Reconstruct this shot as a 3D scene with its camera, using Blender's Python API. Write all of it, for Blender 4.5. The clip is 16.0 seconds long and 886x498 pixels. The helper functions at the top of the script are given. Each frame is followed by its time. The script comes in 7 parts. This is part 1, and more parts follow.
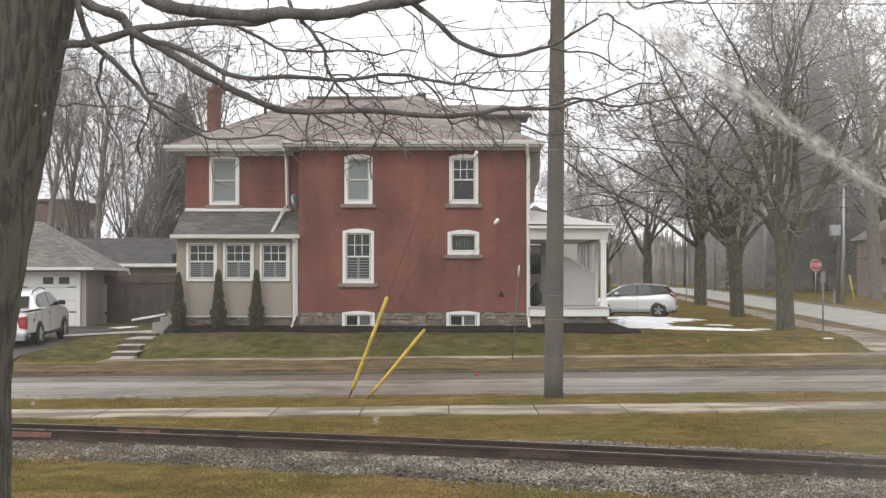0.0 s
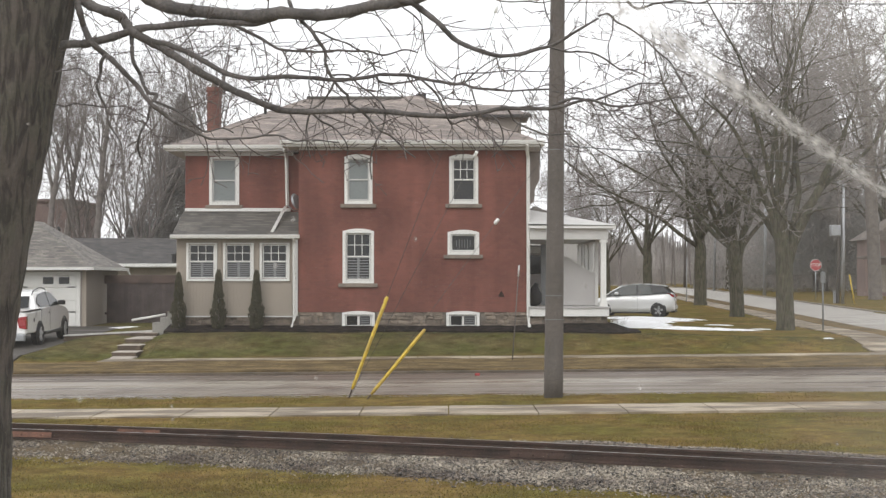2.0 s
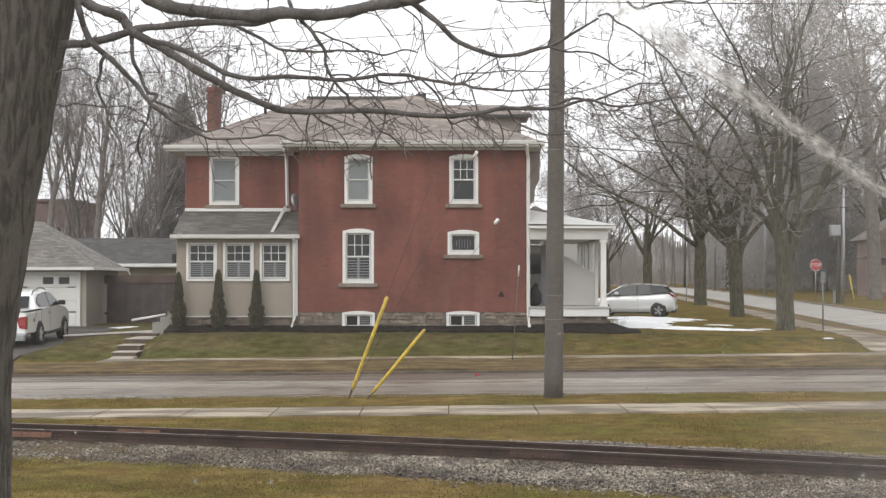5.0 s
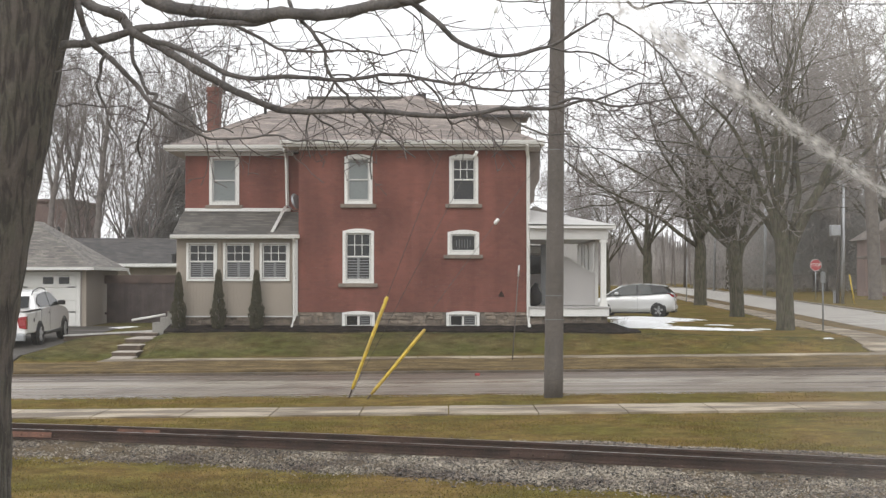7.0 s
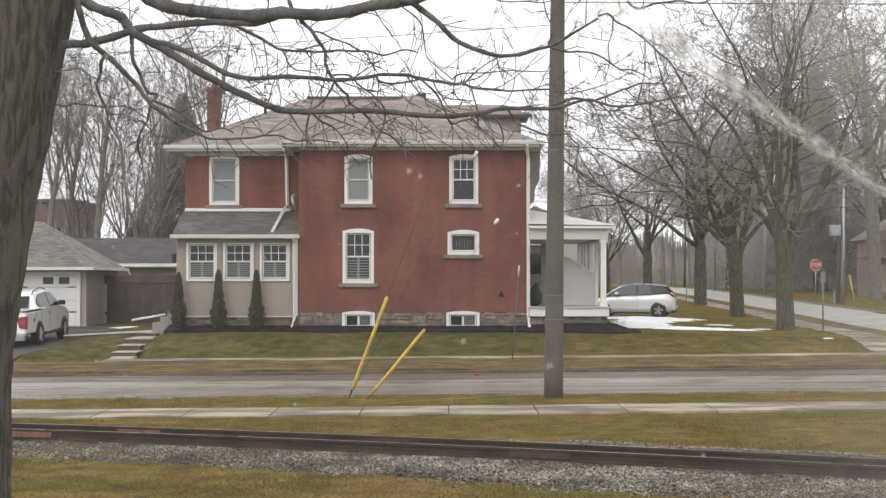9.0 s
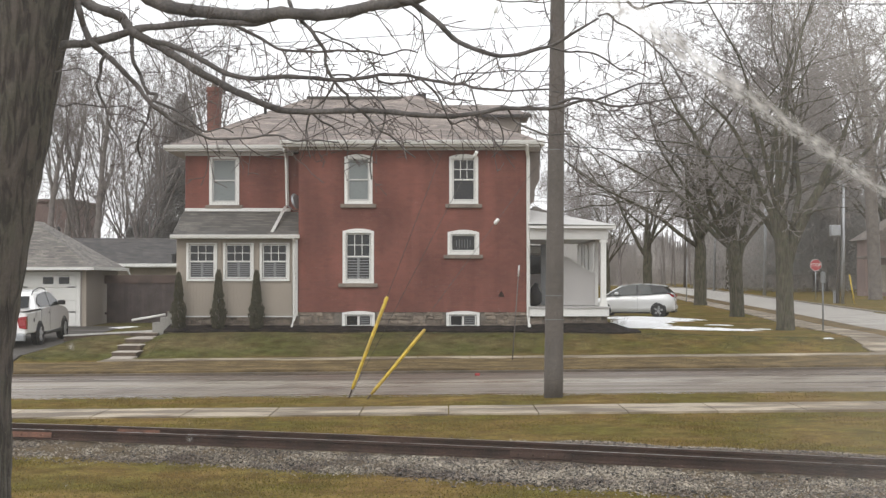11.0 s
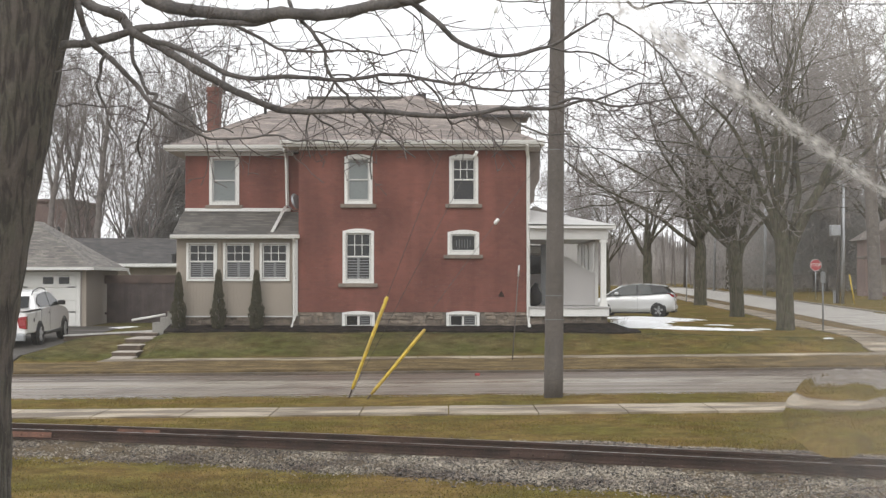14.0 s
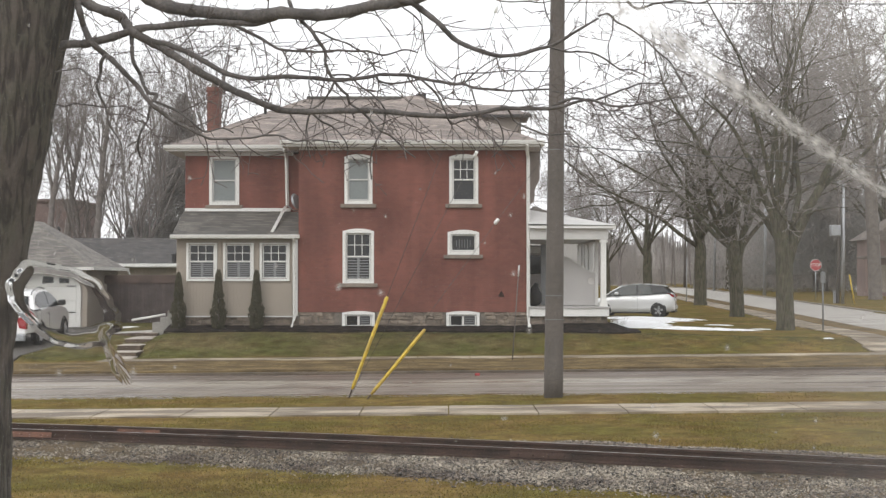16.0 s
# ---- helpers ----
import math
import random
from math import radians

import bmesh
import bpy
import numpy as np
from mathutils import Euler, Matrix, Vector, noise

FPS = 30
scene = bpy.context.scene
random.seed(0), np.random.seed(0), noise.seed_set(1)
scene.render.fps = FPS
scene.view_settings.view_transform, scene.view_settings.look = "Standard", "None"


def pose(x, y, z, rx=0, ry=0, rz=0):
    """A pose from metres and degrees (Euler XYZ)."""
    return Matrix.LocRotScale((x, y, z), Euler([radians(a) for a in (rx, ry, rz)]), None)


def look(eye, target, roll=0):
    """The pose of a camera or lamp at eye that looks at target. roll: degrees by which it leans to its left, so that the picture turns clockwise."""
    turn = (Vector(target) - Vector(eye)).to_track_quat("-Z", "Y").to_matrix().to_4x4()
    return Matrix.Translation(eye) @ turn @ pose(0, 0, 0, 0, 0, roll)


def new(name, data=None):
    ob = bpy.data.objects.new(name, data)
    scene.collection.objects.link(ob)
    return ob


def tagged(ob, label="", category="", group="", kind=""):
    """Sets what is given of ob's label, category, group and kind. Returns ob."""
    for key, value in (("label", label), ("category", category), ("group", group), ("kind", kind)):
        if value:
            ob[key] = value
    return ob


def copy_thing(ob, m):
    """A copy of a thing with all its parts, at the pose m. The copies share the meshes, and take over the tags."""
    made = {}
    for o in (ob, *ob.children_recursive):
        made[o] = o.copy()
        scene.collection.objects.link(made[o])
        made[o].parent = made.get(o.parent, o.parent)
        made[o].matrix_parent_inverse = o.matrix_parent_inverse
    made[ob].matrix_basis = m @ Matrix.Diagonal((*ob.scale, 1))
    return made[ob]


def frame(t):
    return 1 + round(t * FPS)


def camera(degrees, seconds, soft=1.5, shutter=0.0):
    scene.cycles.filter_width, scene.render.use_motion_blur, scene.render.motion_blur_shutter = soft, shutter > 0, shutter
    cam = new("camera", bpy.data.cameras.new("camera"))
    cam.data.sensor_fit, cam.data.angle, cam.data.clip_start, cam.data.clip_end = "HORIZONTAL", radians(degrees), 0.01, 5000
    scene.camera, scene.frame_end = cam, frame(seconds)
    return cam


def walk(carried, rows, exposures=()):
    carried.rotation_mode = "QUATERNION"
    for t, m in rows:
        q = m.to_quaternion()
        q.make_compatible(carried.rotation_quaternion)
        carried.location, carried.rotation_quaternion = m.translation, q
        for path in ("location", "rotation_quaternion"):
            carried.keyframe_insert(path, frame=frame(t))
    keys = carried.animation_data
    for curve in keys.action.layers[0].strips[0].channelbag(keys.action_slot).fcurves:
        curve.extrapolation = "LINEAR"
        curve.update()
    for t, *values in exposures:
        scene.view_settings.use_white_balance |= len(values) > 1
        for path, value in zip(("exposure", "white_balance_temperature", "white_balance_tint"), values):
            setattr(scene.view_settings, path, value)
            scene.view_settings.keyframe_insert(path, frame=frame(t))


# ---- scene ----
# ---- camera: stands still ----
cam = camera(33.1, 16.0, 1.4, 0.7)
EYE = pose(0, 0, 2.4, 91.06, 0, 0)
walk(cam, [(0.0, EYE), (16.0, EYE)], exposures=[(0.0, 0.39), (16.0, 0.39)])

# ---- overcast daylight ----
world = bpy.data.worlds.new("overcast")
scene.world = world
world.use_nodes = True
wn, wl = world.node_tree.nodes, world.node_tree.links
wn.clear()
sky = wn.new("ShaderNodeTexSky")
sky.sky_type = 'NISHITA'
sky.sun_disc = False
sky.sun_elevation = radians(42)
sky.sun_rotation = radians(200)
sky.dust_density = 6.0
grey = wn.new("ShaderNodeHueSaturation")
grey.inputs["Saturation"].default_value = 0.12
grey.inputs["Value"].default_value = 0.10
cloud = wn.new("ShaderNodeMixRGB")
cloud.inputs[0].default_value = 0.8
cloud.inputs[2].default_value = (1.16, 1.17, 1.2, 1)
bg = wn.new("ShaderNodeBackground")
bg.inputs[1].default_value = 1.0
wo = wn.new("ShaderNodeOutputWorld")
wl.new(sky.outputs[0], grey.inputs["Color"])
wl.new(grey.outputs[0], cloud.inputs[1])
wl.new(cloud.outputs[0], bg.inputs[0])
wl.new(bg.outputs[0], wo.inputs[0])

sun = new("sun", bpy.data.lights.new("sun", 'SUN'))
sun.data.energy, sun.data.angle, sun.data.color = 0.7, radians(40), (1.0, 0.98, 0.95)
sun.matrix_world = look((-20, -55, 60), (0, 0, 0))


# ---- materials ----
def material(name, base, rough=0.8, vary=0.18, scale=3.0, fine=40.0, bump=0.15, metal=0.0, second=None, amount=0.5,
             per_piece=0.0, coat=0.0, dist=0.01):
    """A surface of one base colour with broad patches and fine grain; second: a stain colour that breaks through in patches."""
    m = bpy.data.materials.new(name)
    m.use_nodes = True
    n, l = m.node_tree.nodes, m.node_tree.links
    b = n["Principled BSDF"]
    co = n.new("ShaderNodeTexCoord")
    big = n.new("ShaderNodeTexNoise")
    big.inputs["Scale"].default_value, big.inputs["Detail"].default_value = scale, 5
    small = n.new("ShaderNodeTexNoise")
    small.inputs["Scale"].default_value, small.inputs["Detail"].default_value = fine, 3
    l.new(co.outputs["Object"], big.inputs["Vector"])
    l.new(co.outputs["Object"], small.inputs["Vector"])
    ramp = n.new("ShaderNodeValToRGB")
    ramp.color_ramp.elements[0].position, ramp.color_ramp.elements[1].position = 0.42 - 0.1 * amount, 0.75 - 0.3 * amount
    two = second or tuple(c * (1 - vary * 1.4) for c in base)
    ramp.color_ramp.elements[0].color = (*two, 1)
    ramp.color_ramp.elements[1].color = (*base, 1)
    l.new(big.outputs["Fac"], ramp.inputs[0])
    mul = n.new("ShaderNodeMixRGB")
    mul.blend_type = 'MULTIPLY'
    mul.inputs[0].default_value = 1.0
    shade = n.new("ShaderNodeMapRange")
    shade.inputs[1].default_value, shade.inputs[2].default_value = 0.25, 0.75
    shade.inputs[3].default_value, shade.inputs[4].default_value = 1 - vary, 1 + vary
    l.new(small.outputs["Fac"], shade.inputs[0])
    l.new(ramp.outputs[0], mul.inputs[1])
    l.new(shade.outputs[0], mul.inputs[2])
    out = mul.outputs[0]
    if per_piece:
        info = n.new("ShaderNodeObjectInfo")
        isl = n.new("ShaderNodeNewGeometry")
        add = n.new("ShaderNodeMath")
        add.operation = 'ADD'
        fr = n.new("ShaderNodeMath")
        fr.operation = 'FRACT'
        l.new(info.outputs["Random"], add.inputs[0])
        l.new(isl.outputs["Random Per Island"], add.inputs[1])
        l.new(add.outputs[0], fr.inputs[0])
        rng = n.new("ShaderNodeMapRange")
        rng.inputs[3].default_value, rng.inputs[4].default_value = 1 - per_piece, 1 + per_piece
        l.new(fr.outputs[0], rng.inputs[0])
        m2 = n.new("ShaderNodeMixRGB")
        m2.blend_type = 'MULTIPLY'
        m2.inputs[0].default_value = 1.0
        l.new(out, m2.inputs[1])
        l.new(rng.outputs[0], m2.inputs[2])
        out = m2.outputs[0]
    l.new(out, b.inputs["Base Color"])
    rr = n.new("ShaderNodeMapRange")
    rr.inputs[3].default_value, rr.inputs[4].default_value = max(0.02, rough - 0.12), min(1, rough + 0.12)
    l.new(big.outputs["Fac"], rr.inputs[0])
    l.new(rr.outputs[0], b.inputs["Roughness"])
    b.inputs["Metallic"].default_value = metal
    b.inputs["Coat Weight"].default_value = coat
    if bump:
        bp = n.new("ShaderNodeBump")
        bp.inputs["Strength"].default_value, bp.inputs["Distance"].default_value = bump, dist
        l.new(small.outputs["Fac"], bp.inputs["Height"])
        l.new(bp.outputs[0], b.inputs["Normal"])
    return m


def brick_material(name, one, two, mortar, width=0.21, height=0.075, joint=0.008):
    """Courses of brick on upright walls in object space, along x or y, with stains and relief."""
    m = material(name, one, 0.85, 0.12, 0.9, 60, 0.1)
    n, l = m.node_tree.nodes, m.node_tree.links
    b = n["Principled BSDF"]
    co = n.new("ShaderNodeTexCoord")
    sep = n.new("ShaderNodeSeparateXYZ")
    l.new(co.outputs["Object"], sep.inputs[0])
    add = n.new("ShaderNodeMath")
    add.operation = 'ADD'
    l.new(sep.outputs[0], add.inputs[0])
    l.new(sep.outputs[1], add.inputs[1])
    com = n.new("ShaderNodeCombineXYZ")
    l.new(add.outputs[0], com.inputs[0])
    l.new(sep.outputs[2], com.inputs[1])
    br = n.new("ShaderNodeTexBrick")
    br.inputs["Scale"].default_value = 1.0
    br.inputs["Brick Width"].default_value, br.inputs["Row Height"].default_value = width, height
    br.inputs["Mortar Size"].default_value = joint
    br.inputs["Color1"].default_value, br.inputs["Color2"].default_value = (*one, 1), (*two, 1)
    br.inputs["Mortar"].default_value = (*mortar, 1)
    l.new(com.outputs[0], br.inputs["Vector"])
    big = n.new("ShaderNodeTexNoise")
    big.inputs["Scale"].default_value, big.inputs["Detail"].default_value = 0.55, 6
    l.new(co.outputs["Object"], big.inputs["Vector"])
    shade = n.new("ShaderNodeMapRange")
    shade.inputs[1].default_value, shade.inputs[2].default_value = 0.3, 0.7
    shade.inputs[3].default_value, shade.inputs[4].default_value = 0.72, 1.2
    l.new(big.outputs["Fac"], shade.inputs[0])
    mul = n.new("ShaderNodeMixRGB")
    mul.blend_type = 'MULTIPLY'
    mul.inputs[0].default_value = 1.0
    l.new(br.outputs["Color"], mul.inputs[1])
    l.new(shade.outputs[0], mul.inputs[2])
    # faint upright runs of rain and soot down the wall
    mp = n.new("ShaderNodeMapping")
    mp.inputs["Scale"].default_value = (2.6, 2.6, 0.3)
    runs = n.new("ShaderNodeTexNoise")
    runs.inputs["Scale"].default_value, runs.inputs["Detail"].default_value = 1.0, 6
    l.new(co.outputs["Object"], mp.inputs[0])
    l.new(mp.outputs[0], runs.inputs["Vector"])
    worn = n.new("ShaderNodeMapRange")
    worn.inputs[1].default_value, worn.inputs[2].default_value = 0.3, 0.7
    worn.inputs[3].default_value, worn.inputs[4].default_value = 0.84, 1.14
    l.new(runs.outputs["Fac"], worn.inputs[0])
    mul2 = n.new("ShaderNodeMixRGB")
    mul2.blend_type = 'MULTIPLY'
    mul2.inputs[0].default_value = 1.0
    l.new(mul.outputs[0], mul2.inputs[1])
    l.new(worn.outputs[0], mul2.inputs[2])
    l.new(mul2.outputs[0], b.inputs["Base Color"])
    bp = n.new("ShaderNodeBump")
    bp.invert = True
    bp.inputs["Strength"].default_value, bp.inputs["Distance"].default_value = 0.5, 0.006
    l.new(br.outputs["Fac"], bp.inputs["Height"])
    l.new(bp.outputs[0], b.inputs["Normal"])
    return m


def shingle_material(name, base, second, row=0.14):
    """Asphalt shingles: courses that follow the height, tabs of mixed tone, granules."""
    m = material(name, base, 0.9, 0.2, 1.2, 90, 0.25, second=second, amount=0.3)
    n, l = m.node_tree.nodes, m.node_tree.links
    b = n["Principled BSDF"]
    co = n.new("ShaderNodeTexCoord")
    sep = n.new("ShaderNodeSeparateXYZ")
    l.new(co.outputs["Object"], sep.inputs[0])
    add = n.new("ShaderNodeMath")
    add.operation = 'ADD'
    l.new(sep.outputs[0], add.inputs[0])
    l.new(sep.outputs[1], add.inputs[1])
    com = n.new("ShaderNodeCombineXYZ")
    l.new(add.outputs[0], com.inputs[0])
    l.new(sep.outputs[2], com.inputs[1])
    br = n.new("ShaderNodeTexBrick")
    br.inputs["Scale"].default_value = 1.0
    br.inputs["Brick Width"].default_value, br.inputs["Row Height"].default_value = 0.33, row * 0.45
    br.inputs["Mortar Size"].default_value = 0.006
    br.inputs["Color1"].default_value, br.inputs["Color2"].default_value = (1.35, 1.3, 1.24, 1), (0.72, 0.72, 0.72, 1)
    br.inputs["Mortar"].default_value = (0.55, 0.55, 0.55, 1)
    l.new(com.outputs[0], br.inputs["Vector"])
    mul = n.new("ShaderNodeMixRGB")
    mul.blend_type = 'MULTIPLY'
    mul.inputs[0].default_value = 1.0
    old = b.inputs["Base Color"].links[0].from_socket
    l.new(old, mul.inputs[1])
    l.new(br.outputs["Color"], mul.inputs[2])
    l.new(mul.outputs[0], b.inputs["Base Color"])
    return m


def glass_material(name, tint=(0.05, 0.055, 0.06), rough=0.04):
    """A window pane before a dim room: dark body, clear sky reflection."""
    m = material(name, tint, rough, 0.1, 0.8, 5, 0.0)
    b = m.node_tree.nodes["Principled BSDF"]
    b.inputs["IOR"].default_value = 1.5
    b.inputs["Specular IOR Level"].default_value = 0.6
    return m


def grass_material():
    """Wet early-spring lawn: dull olive and straw patches down to blade scale."""
    m = material("lawn_grass", (0.1, 0.086, 0.02), 1.0, 0.5, 0.5, 22, 0.6, second=(0.155, 0.106, 0.037), amount=0.55, dist=0.04)
    n, l = m.node_tree.nodes, m.node_tree.links
    b = n["Principled BSDF"]
    old = b.inputs["Base Color"].links[0].from_socket
    co = n.new("ShaderNodeTexCoord")
    mid = n.new("ShaderNodeTexNoise")
    mid.inputs["Scale"].default_value, mid.inputs["Detail"].default_value = 2.3, 6
    l.new(co.outputs["Object"], mid.inputs["Vector"])
    ramp = n.new("ShaderNodeValToRGB")
    e = ramp.color_ramp.elements
    e[0].position, e[0].color = 0.34, (0.64, 0.54, 0.42, 1)
    e[1].position, e[1].color = 0.68, (1.25, 1.25, 1.1, 1)
    l.new(mid.outputs["Fac"], ramp.inputs[0])
    mul = n.new("ShaderNodeMixRGB")
    mul.blend_type = 'MULTIPLY'
    mul.inputs[0].default_value = 1.0
    l.new(old, mul.inputs[1])
    l.new(ramp.outputs[0], mul.inputs[2])
    # the kept lawn before the house is greener than the rough grass by the track
    sep = n.new("ShaderNodeSeparateXYZ")
    l.new(co.outputs["Object"], sep.inputs[0])
    kept_y, kept_x, kept = n.new("ShaderNodeMapRange"), n.new("ShaderNodeMapRange"), n.new("ShaderNodeMath")
    kept_y.inputs[1].default_value, kept_y.inputs[2].default_value = 43.5, 45.5
    kept_x.inputs[1].default_value, kept_x.inputs[2].default_value = 9.0, 1.0
    kept.operation = 'MULTIPLY'
    l.new(sep.outputs[1], kept_y.inputs[0])
    l.new(sep.outputs[0], kept_x.inputs[0])
    l.new(kept_y.outputs[0], kept.inputs[0])
    l.new(kept_x.outputs[0], kept.inputs[1])
    green = n.new("ShaderNodeMixRGB")
    green.blend_type = 'MULTIPLY'
    green.inputs[2].default_value = (0.74, 0.9, 1.35, 1)
    l.new(kept.outputs[0], green.inputs[0])
    l.new(mul.outputs[0], green.inputs[1])
    l.new(green.outputs[0], b.inputs["Base Color"])
    b.inputs["Specular IOR Level"].default_value = 0.05
    return m


def wet_road_material(name, base, wet_at=0.5, rough_dry=0.55, rough_wet=0.16):
    """Worn asphalt with a broken film of water along the wheel tracks."""
    m = material(name, base, 0.6, 0.2, 0.7, 60, 0.2, amount=0.6, dist=0.004)
    n, l = m.node_tree.nodes, m.node_tree.links
    b = n["Principled BSDF"]
    co = n.new("ShaderNodeTexCoord")
    mp = n.new("ShaderNodeMapping")
    mp.inputs["Scale"].default_value = (0.12, 1.1, 1)
    no = n.new("ShaderNodeTexNoise")
    no.inputs["Scale"].default_value, no.inputs["Detail"].default_value = 1.0, 5
    l.new(co.outputs["Object"], mp.inputs[0])
    l.new(mp.outputs[0], no.inputs["Vector"])
    mr = n.new("ShaderNodeMapRange")
    mr.inputs[1].default_value, mr.inputs[2].default_value = wet_at - 0.08, wet_at + 0.1
    mr.inputs[3].default_value, mr.inputs[4].default_value = rough_dry, rough_wet
    l.new(no.outputs["Fac"], mr.inputs[0])
    l.new(mr.outputs[0], b.inputs["Roughness"])
    b.inputs["Specular IOR Level"].default_value = 0.7
    return m


def lane_material():
    """Old asphalt in two tones: a brown far lane and a worn, wet near lane whose pale sky sheen is painted in."""
    m = wet_road_material("wet_asphalt", (0.1, 0.072, 0.053), 0.5, 0.55, 0.26)
    n, l = m.node_tree.nodes, m.node_tree.links
    b = n["Principled BSDF"]
    old = b.inputs["Base Color"].links[0].from_socket
    co = n.new("ShaderNodeTexCoord")
    sep = n.new("ShaderNodeSeparateXYZ")
    l.new(co.outputs["Object"], sep.inputs[0])
    no = n.new("ShaderNodeTexNoise")
    no.inputs["Scale"].default_value, no.inputs["Detail"].default_value = 0.13, 3
    l.new(co.outputs["Object"], no.inputs["Vector"])
    wob = n.new("ShaderNodeMath")
    wob.operation = 'MULTIPLY_ADD'
    wob.inputs[1].default_value, wob.inputs[2].default_value = 1.6, -0.8
    l.new(no.outputs["Fac"], wob.inputs[0])
    add = n.new("ShaderNodeMath")
    add.operation = 'ADD'
    l.new(sep.outputs[1], add.inputs[0])
    l.new(wob.outputs[0], add.inputs[1])
    # pale bands: sky reflection on the wet road, put into the colour
    ramp = n.new("ShaderNodeValToRGB")
    e = ramp.color_ramp.elements
    e[0].position, e[0].color = 0.0, (0.5, 0.5, 0.5, 1)
    e[1].position, e[1].color = 1.0, (0.0, 0.0, 0.0, 1)
    for pos, v in ((0.1, 0.4), (0.3, 0.5), (0.44, 0.6), (0.5, 1.0), (0.67, 1.0), (0.71, 0.12), (0.8, 0.06), (0.83, 0.45), (0.86, 0.05)):
        k = e.new(pos)
        k.color = (v, v, v, 1)
    rng = n.new("ShaderNodeMapRange")
    rng.inputs[1].default_value, rng.inputs[2].default_value = 30.6, 38.5
    l.new(add.outputs[0], rng.inputs[0])
    l.new(rng.outputs[0], ramp.inputs[0])
    mix = n.new("ShaderNodeMixRGB")
    mix.inputs[2].default_value = (0.235, 0.205, 0.166, 1)
    b.inputs["Specular IOR Level"].default_value = 0.24
    # noise that breaks the painted sheen, like dark reflections of trees
    wet = n.new("ShaderNodeTexNoise")
    wet.inputs["Scale"].default_value, wet.inputs["Detail"].default_value = 1.0, 4
    stretch = n.new("ShaderNodeMapping")
    stretch.inputs["Scale"].default_value = (0.75, 0.55, 1)
    l.new(co.outputs["Object"], stretch.inputs[0])
    l.new(stretch.outputs[0], wet.inputs["Vector"])
    dry = n.new("ShaderNodeMapRange")
    dry.inputs[1].default_value, dry.inputs[2].default_value, dry.inputs[3].default_value, dry.inputs[4].default_value = 0.34, 0.5, 0.35, 1.08
    l.new(wet.outputs["Fac"], dry.inputs[0])
    fac = n.new("ShaderNodeMath")
    fac.operation = 'MULTIPLY'
    l.new(ramp.outputs[0], fac.inputs[0])
    l.new(dry.outputs[0], fac.inputs[1])
    l.new(fac.outputs[0], mix.inputs[0])
    l.new(old, mix.inputs[1])
    l.new(mix.outputs[0], b.inputs["Base Color"])
    return m


def bark_material(name, base, dark, moss):
    """Bark in long upright plates, dark furrows between them and a film of green."""
    m = material(name, base, 0.92, 0.25, 4, 45, 0.3, second=moss, amount=0.5, dist=0.01)
    n, l = m.node_tree.nodes, m.node_tree.links
    b = n["Principled BSDF"]
    old = b.inputs["Base Color"].links[0].from_socket
    co = n.new("ShaderNodeTexCoord")
    mp = n.new("ShaderNodeMapping")
    mp.inputs["Scale"].default_value = (16, 16, 2.2)
    no = n.new("ShaderNodeTexNoise")
    no.inputs["Scale"].default_value, no.inputs["Detail"].default_value, no.inputs["Distortion"].default_value = 1.0, 9, 0.9
    l.new(co.outputs["Object"], mp.inputs[0])
    l.new(mp.outputs[0], no.inputs["Vector"])
    ramp = n.new("ShaderNodeValToRGB")
    e = ramp.color_ramp.elements
    e[0].position, e[0].color = 0.4, (*dark, 1)
    e[1].position, e[1].color = 0.54, (1, 1, 1, 1)
    l.new(no.outputs["Fac"], ramp.inputs[0])
    mul = n.new("ShaderNodeMixRGB")
    mul.blend_type = 'MULTIPLY'
    mul.inputs[0].default_value = 1.0
    l.new(old, mul.inputs[1])
    l.new(ramp.outputs[0], mul.inputs[2])
    l.new(mul.outputs[0], b.inputs["Base Color"])
    bp = n.new("ShaderNodeBump")
    bp.inputs["Strength"].default_value, bp.inputs["Distance"].default_value = 1.0, 0.06
    l.new(no.outputs["Fac"], bp.inputs["Height"])
    l.new(bp.outputs[0], b.inputs["Normal"])
    return m


GRASS = grass_material()
ROAD = lane_material()
DRIVE = wet_road_material("driveway_asphalt", (0.062, 0.055, 0.048), 0.62, 0.75, 0.4)
DRIVE.node_tree.nodes["Principled BSDF"].inputs["Specular IOR Level"].default_value = 0.25
# pale base stands in for the sky mirrored in the wet side street
STREET = wet_road_material("sky_pale_wet_street", (0.34, 0.315, 0.28), 0.62, 0.6, 0.3)
VERGE = material("muddy_verge", (0.085, 0.06, 0.03), 0.95, 0.45, 1.2, 25, 0.6, second=(0.17, 0.122, 0.058), amount=0.5, dist=0.03)
VERGE.node_tree.nodes["Principled BSDF"].inputs["Specular IOR Level"].default_value = 0.05
def slab_material():
    """Concrete slabs, each of its own tone, half dried: pale dry areas with hard-edged dark wet ones."""
    m = material("sidewalk_concrete", (0.37, 0.312, 0.23), 0.6, 0.15, 3, 30, 0.2, per_piece=0.1)
    n, l = m.node_tree.nodes, m.node_tree.links
    b = n["Principled BSDF"]
    old = b.inputs["Base Color"].links[0].from_socket
    co = n.new("ShaderNodeTexCoord")
    mp = n.new("ShaderNodeMapping")
    mp.inputs["Scale"].default_value = (0.45, 1.0, 1)
    mp.inputs["Rotation"].default_value = (0, 0, 0.5)
    no = n.new("ShaderNodeTexNoise")
    no.inputs["Scale"].default_value, no.inputs["Detail"].default_value = 1.2, 7
    l.new(co.outputs["Object"], mp.inputs[0])
    l.new(mp.outputs[0], no.inputs["Vector"])
    ramp = n.new("ShaderNodeValToRGB")
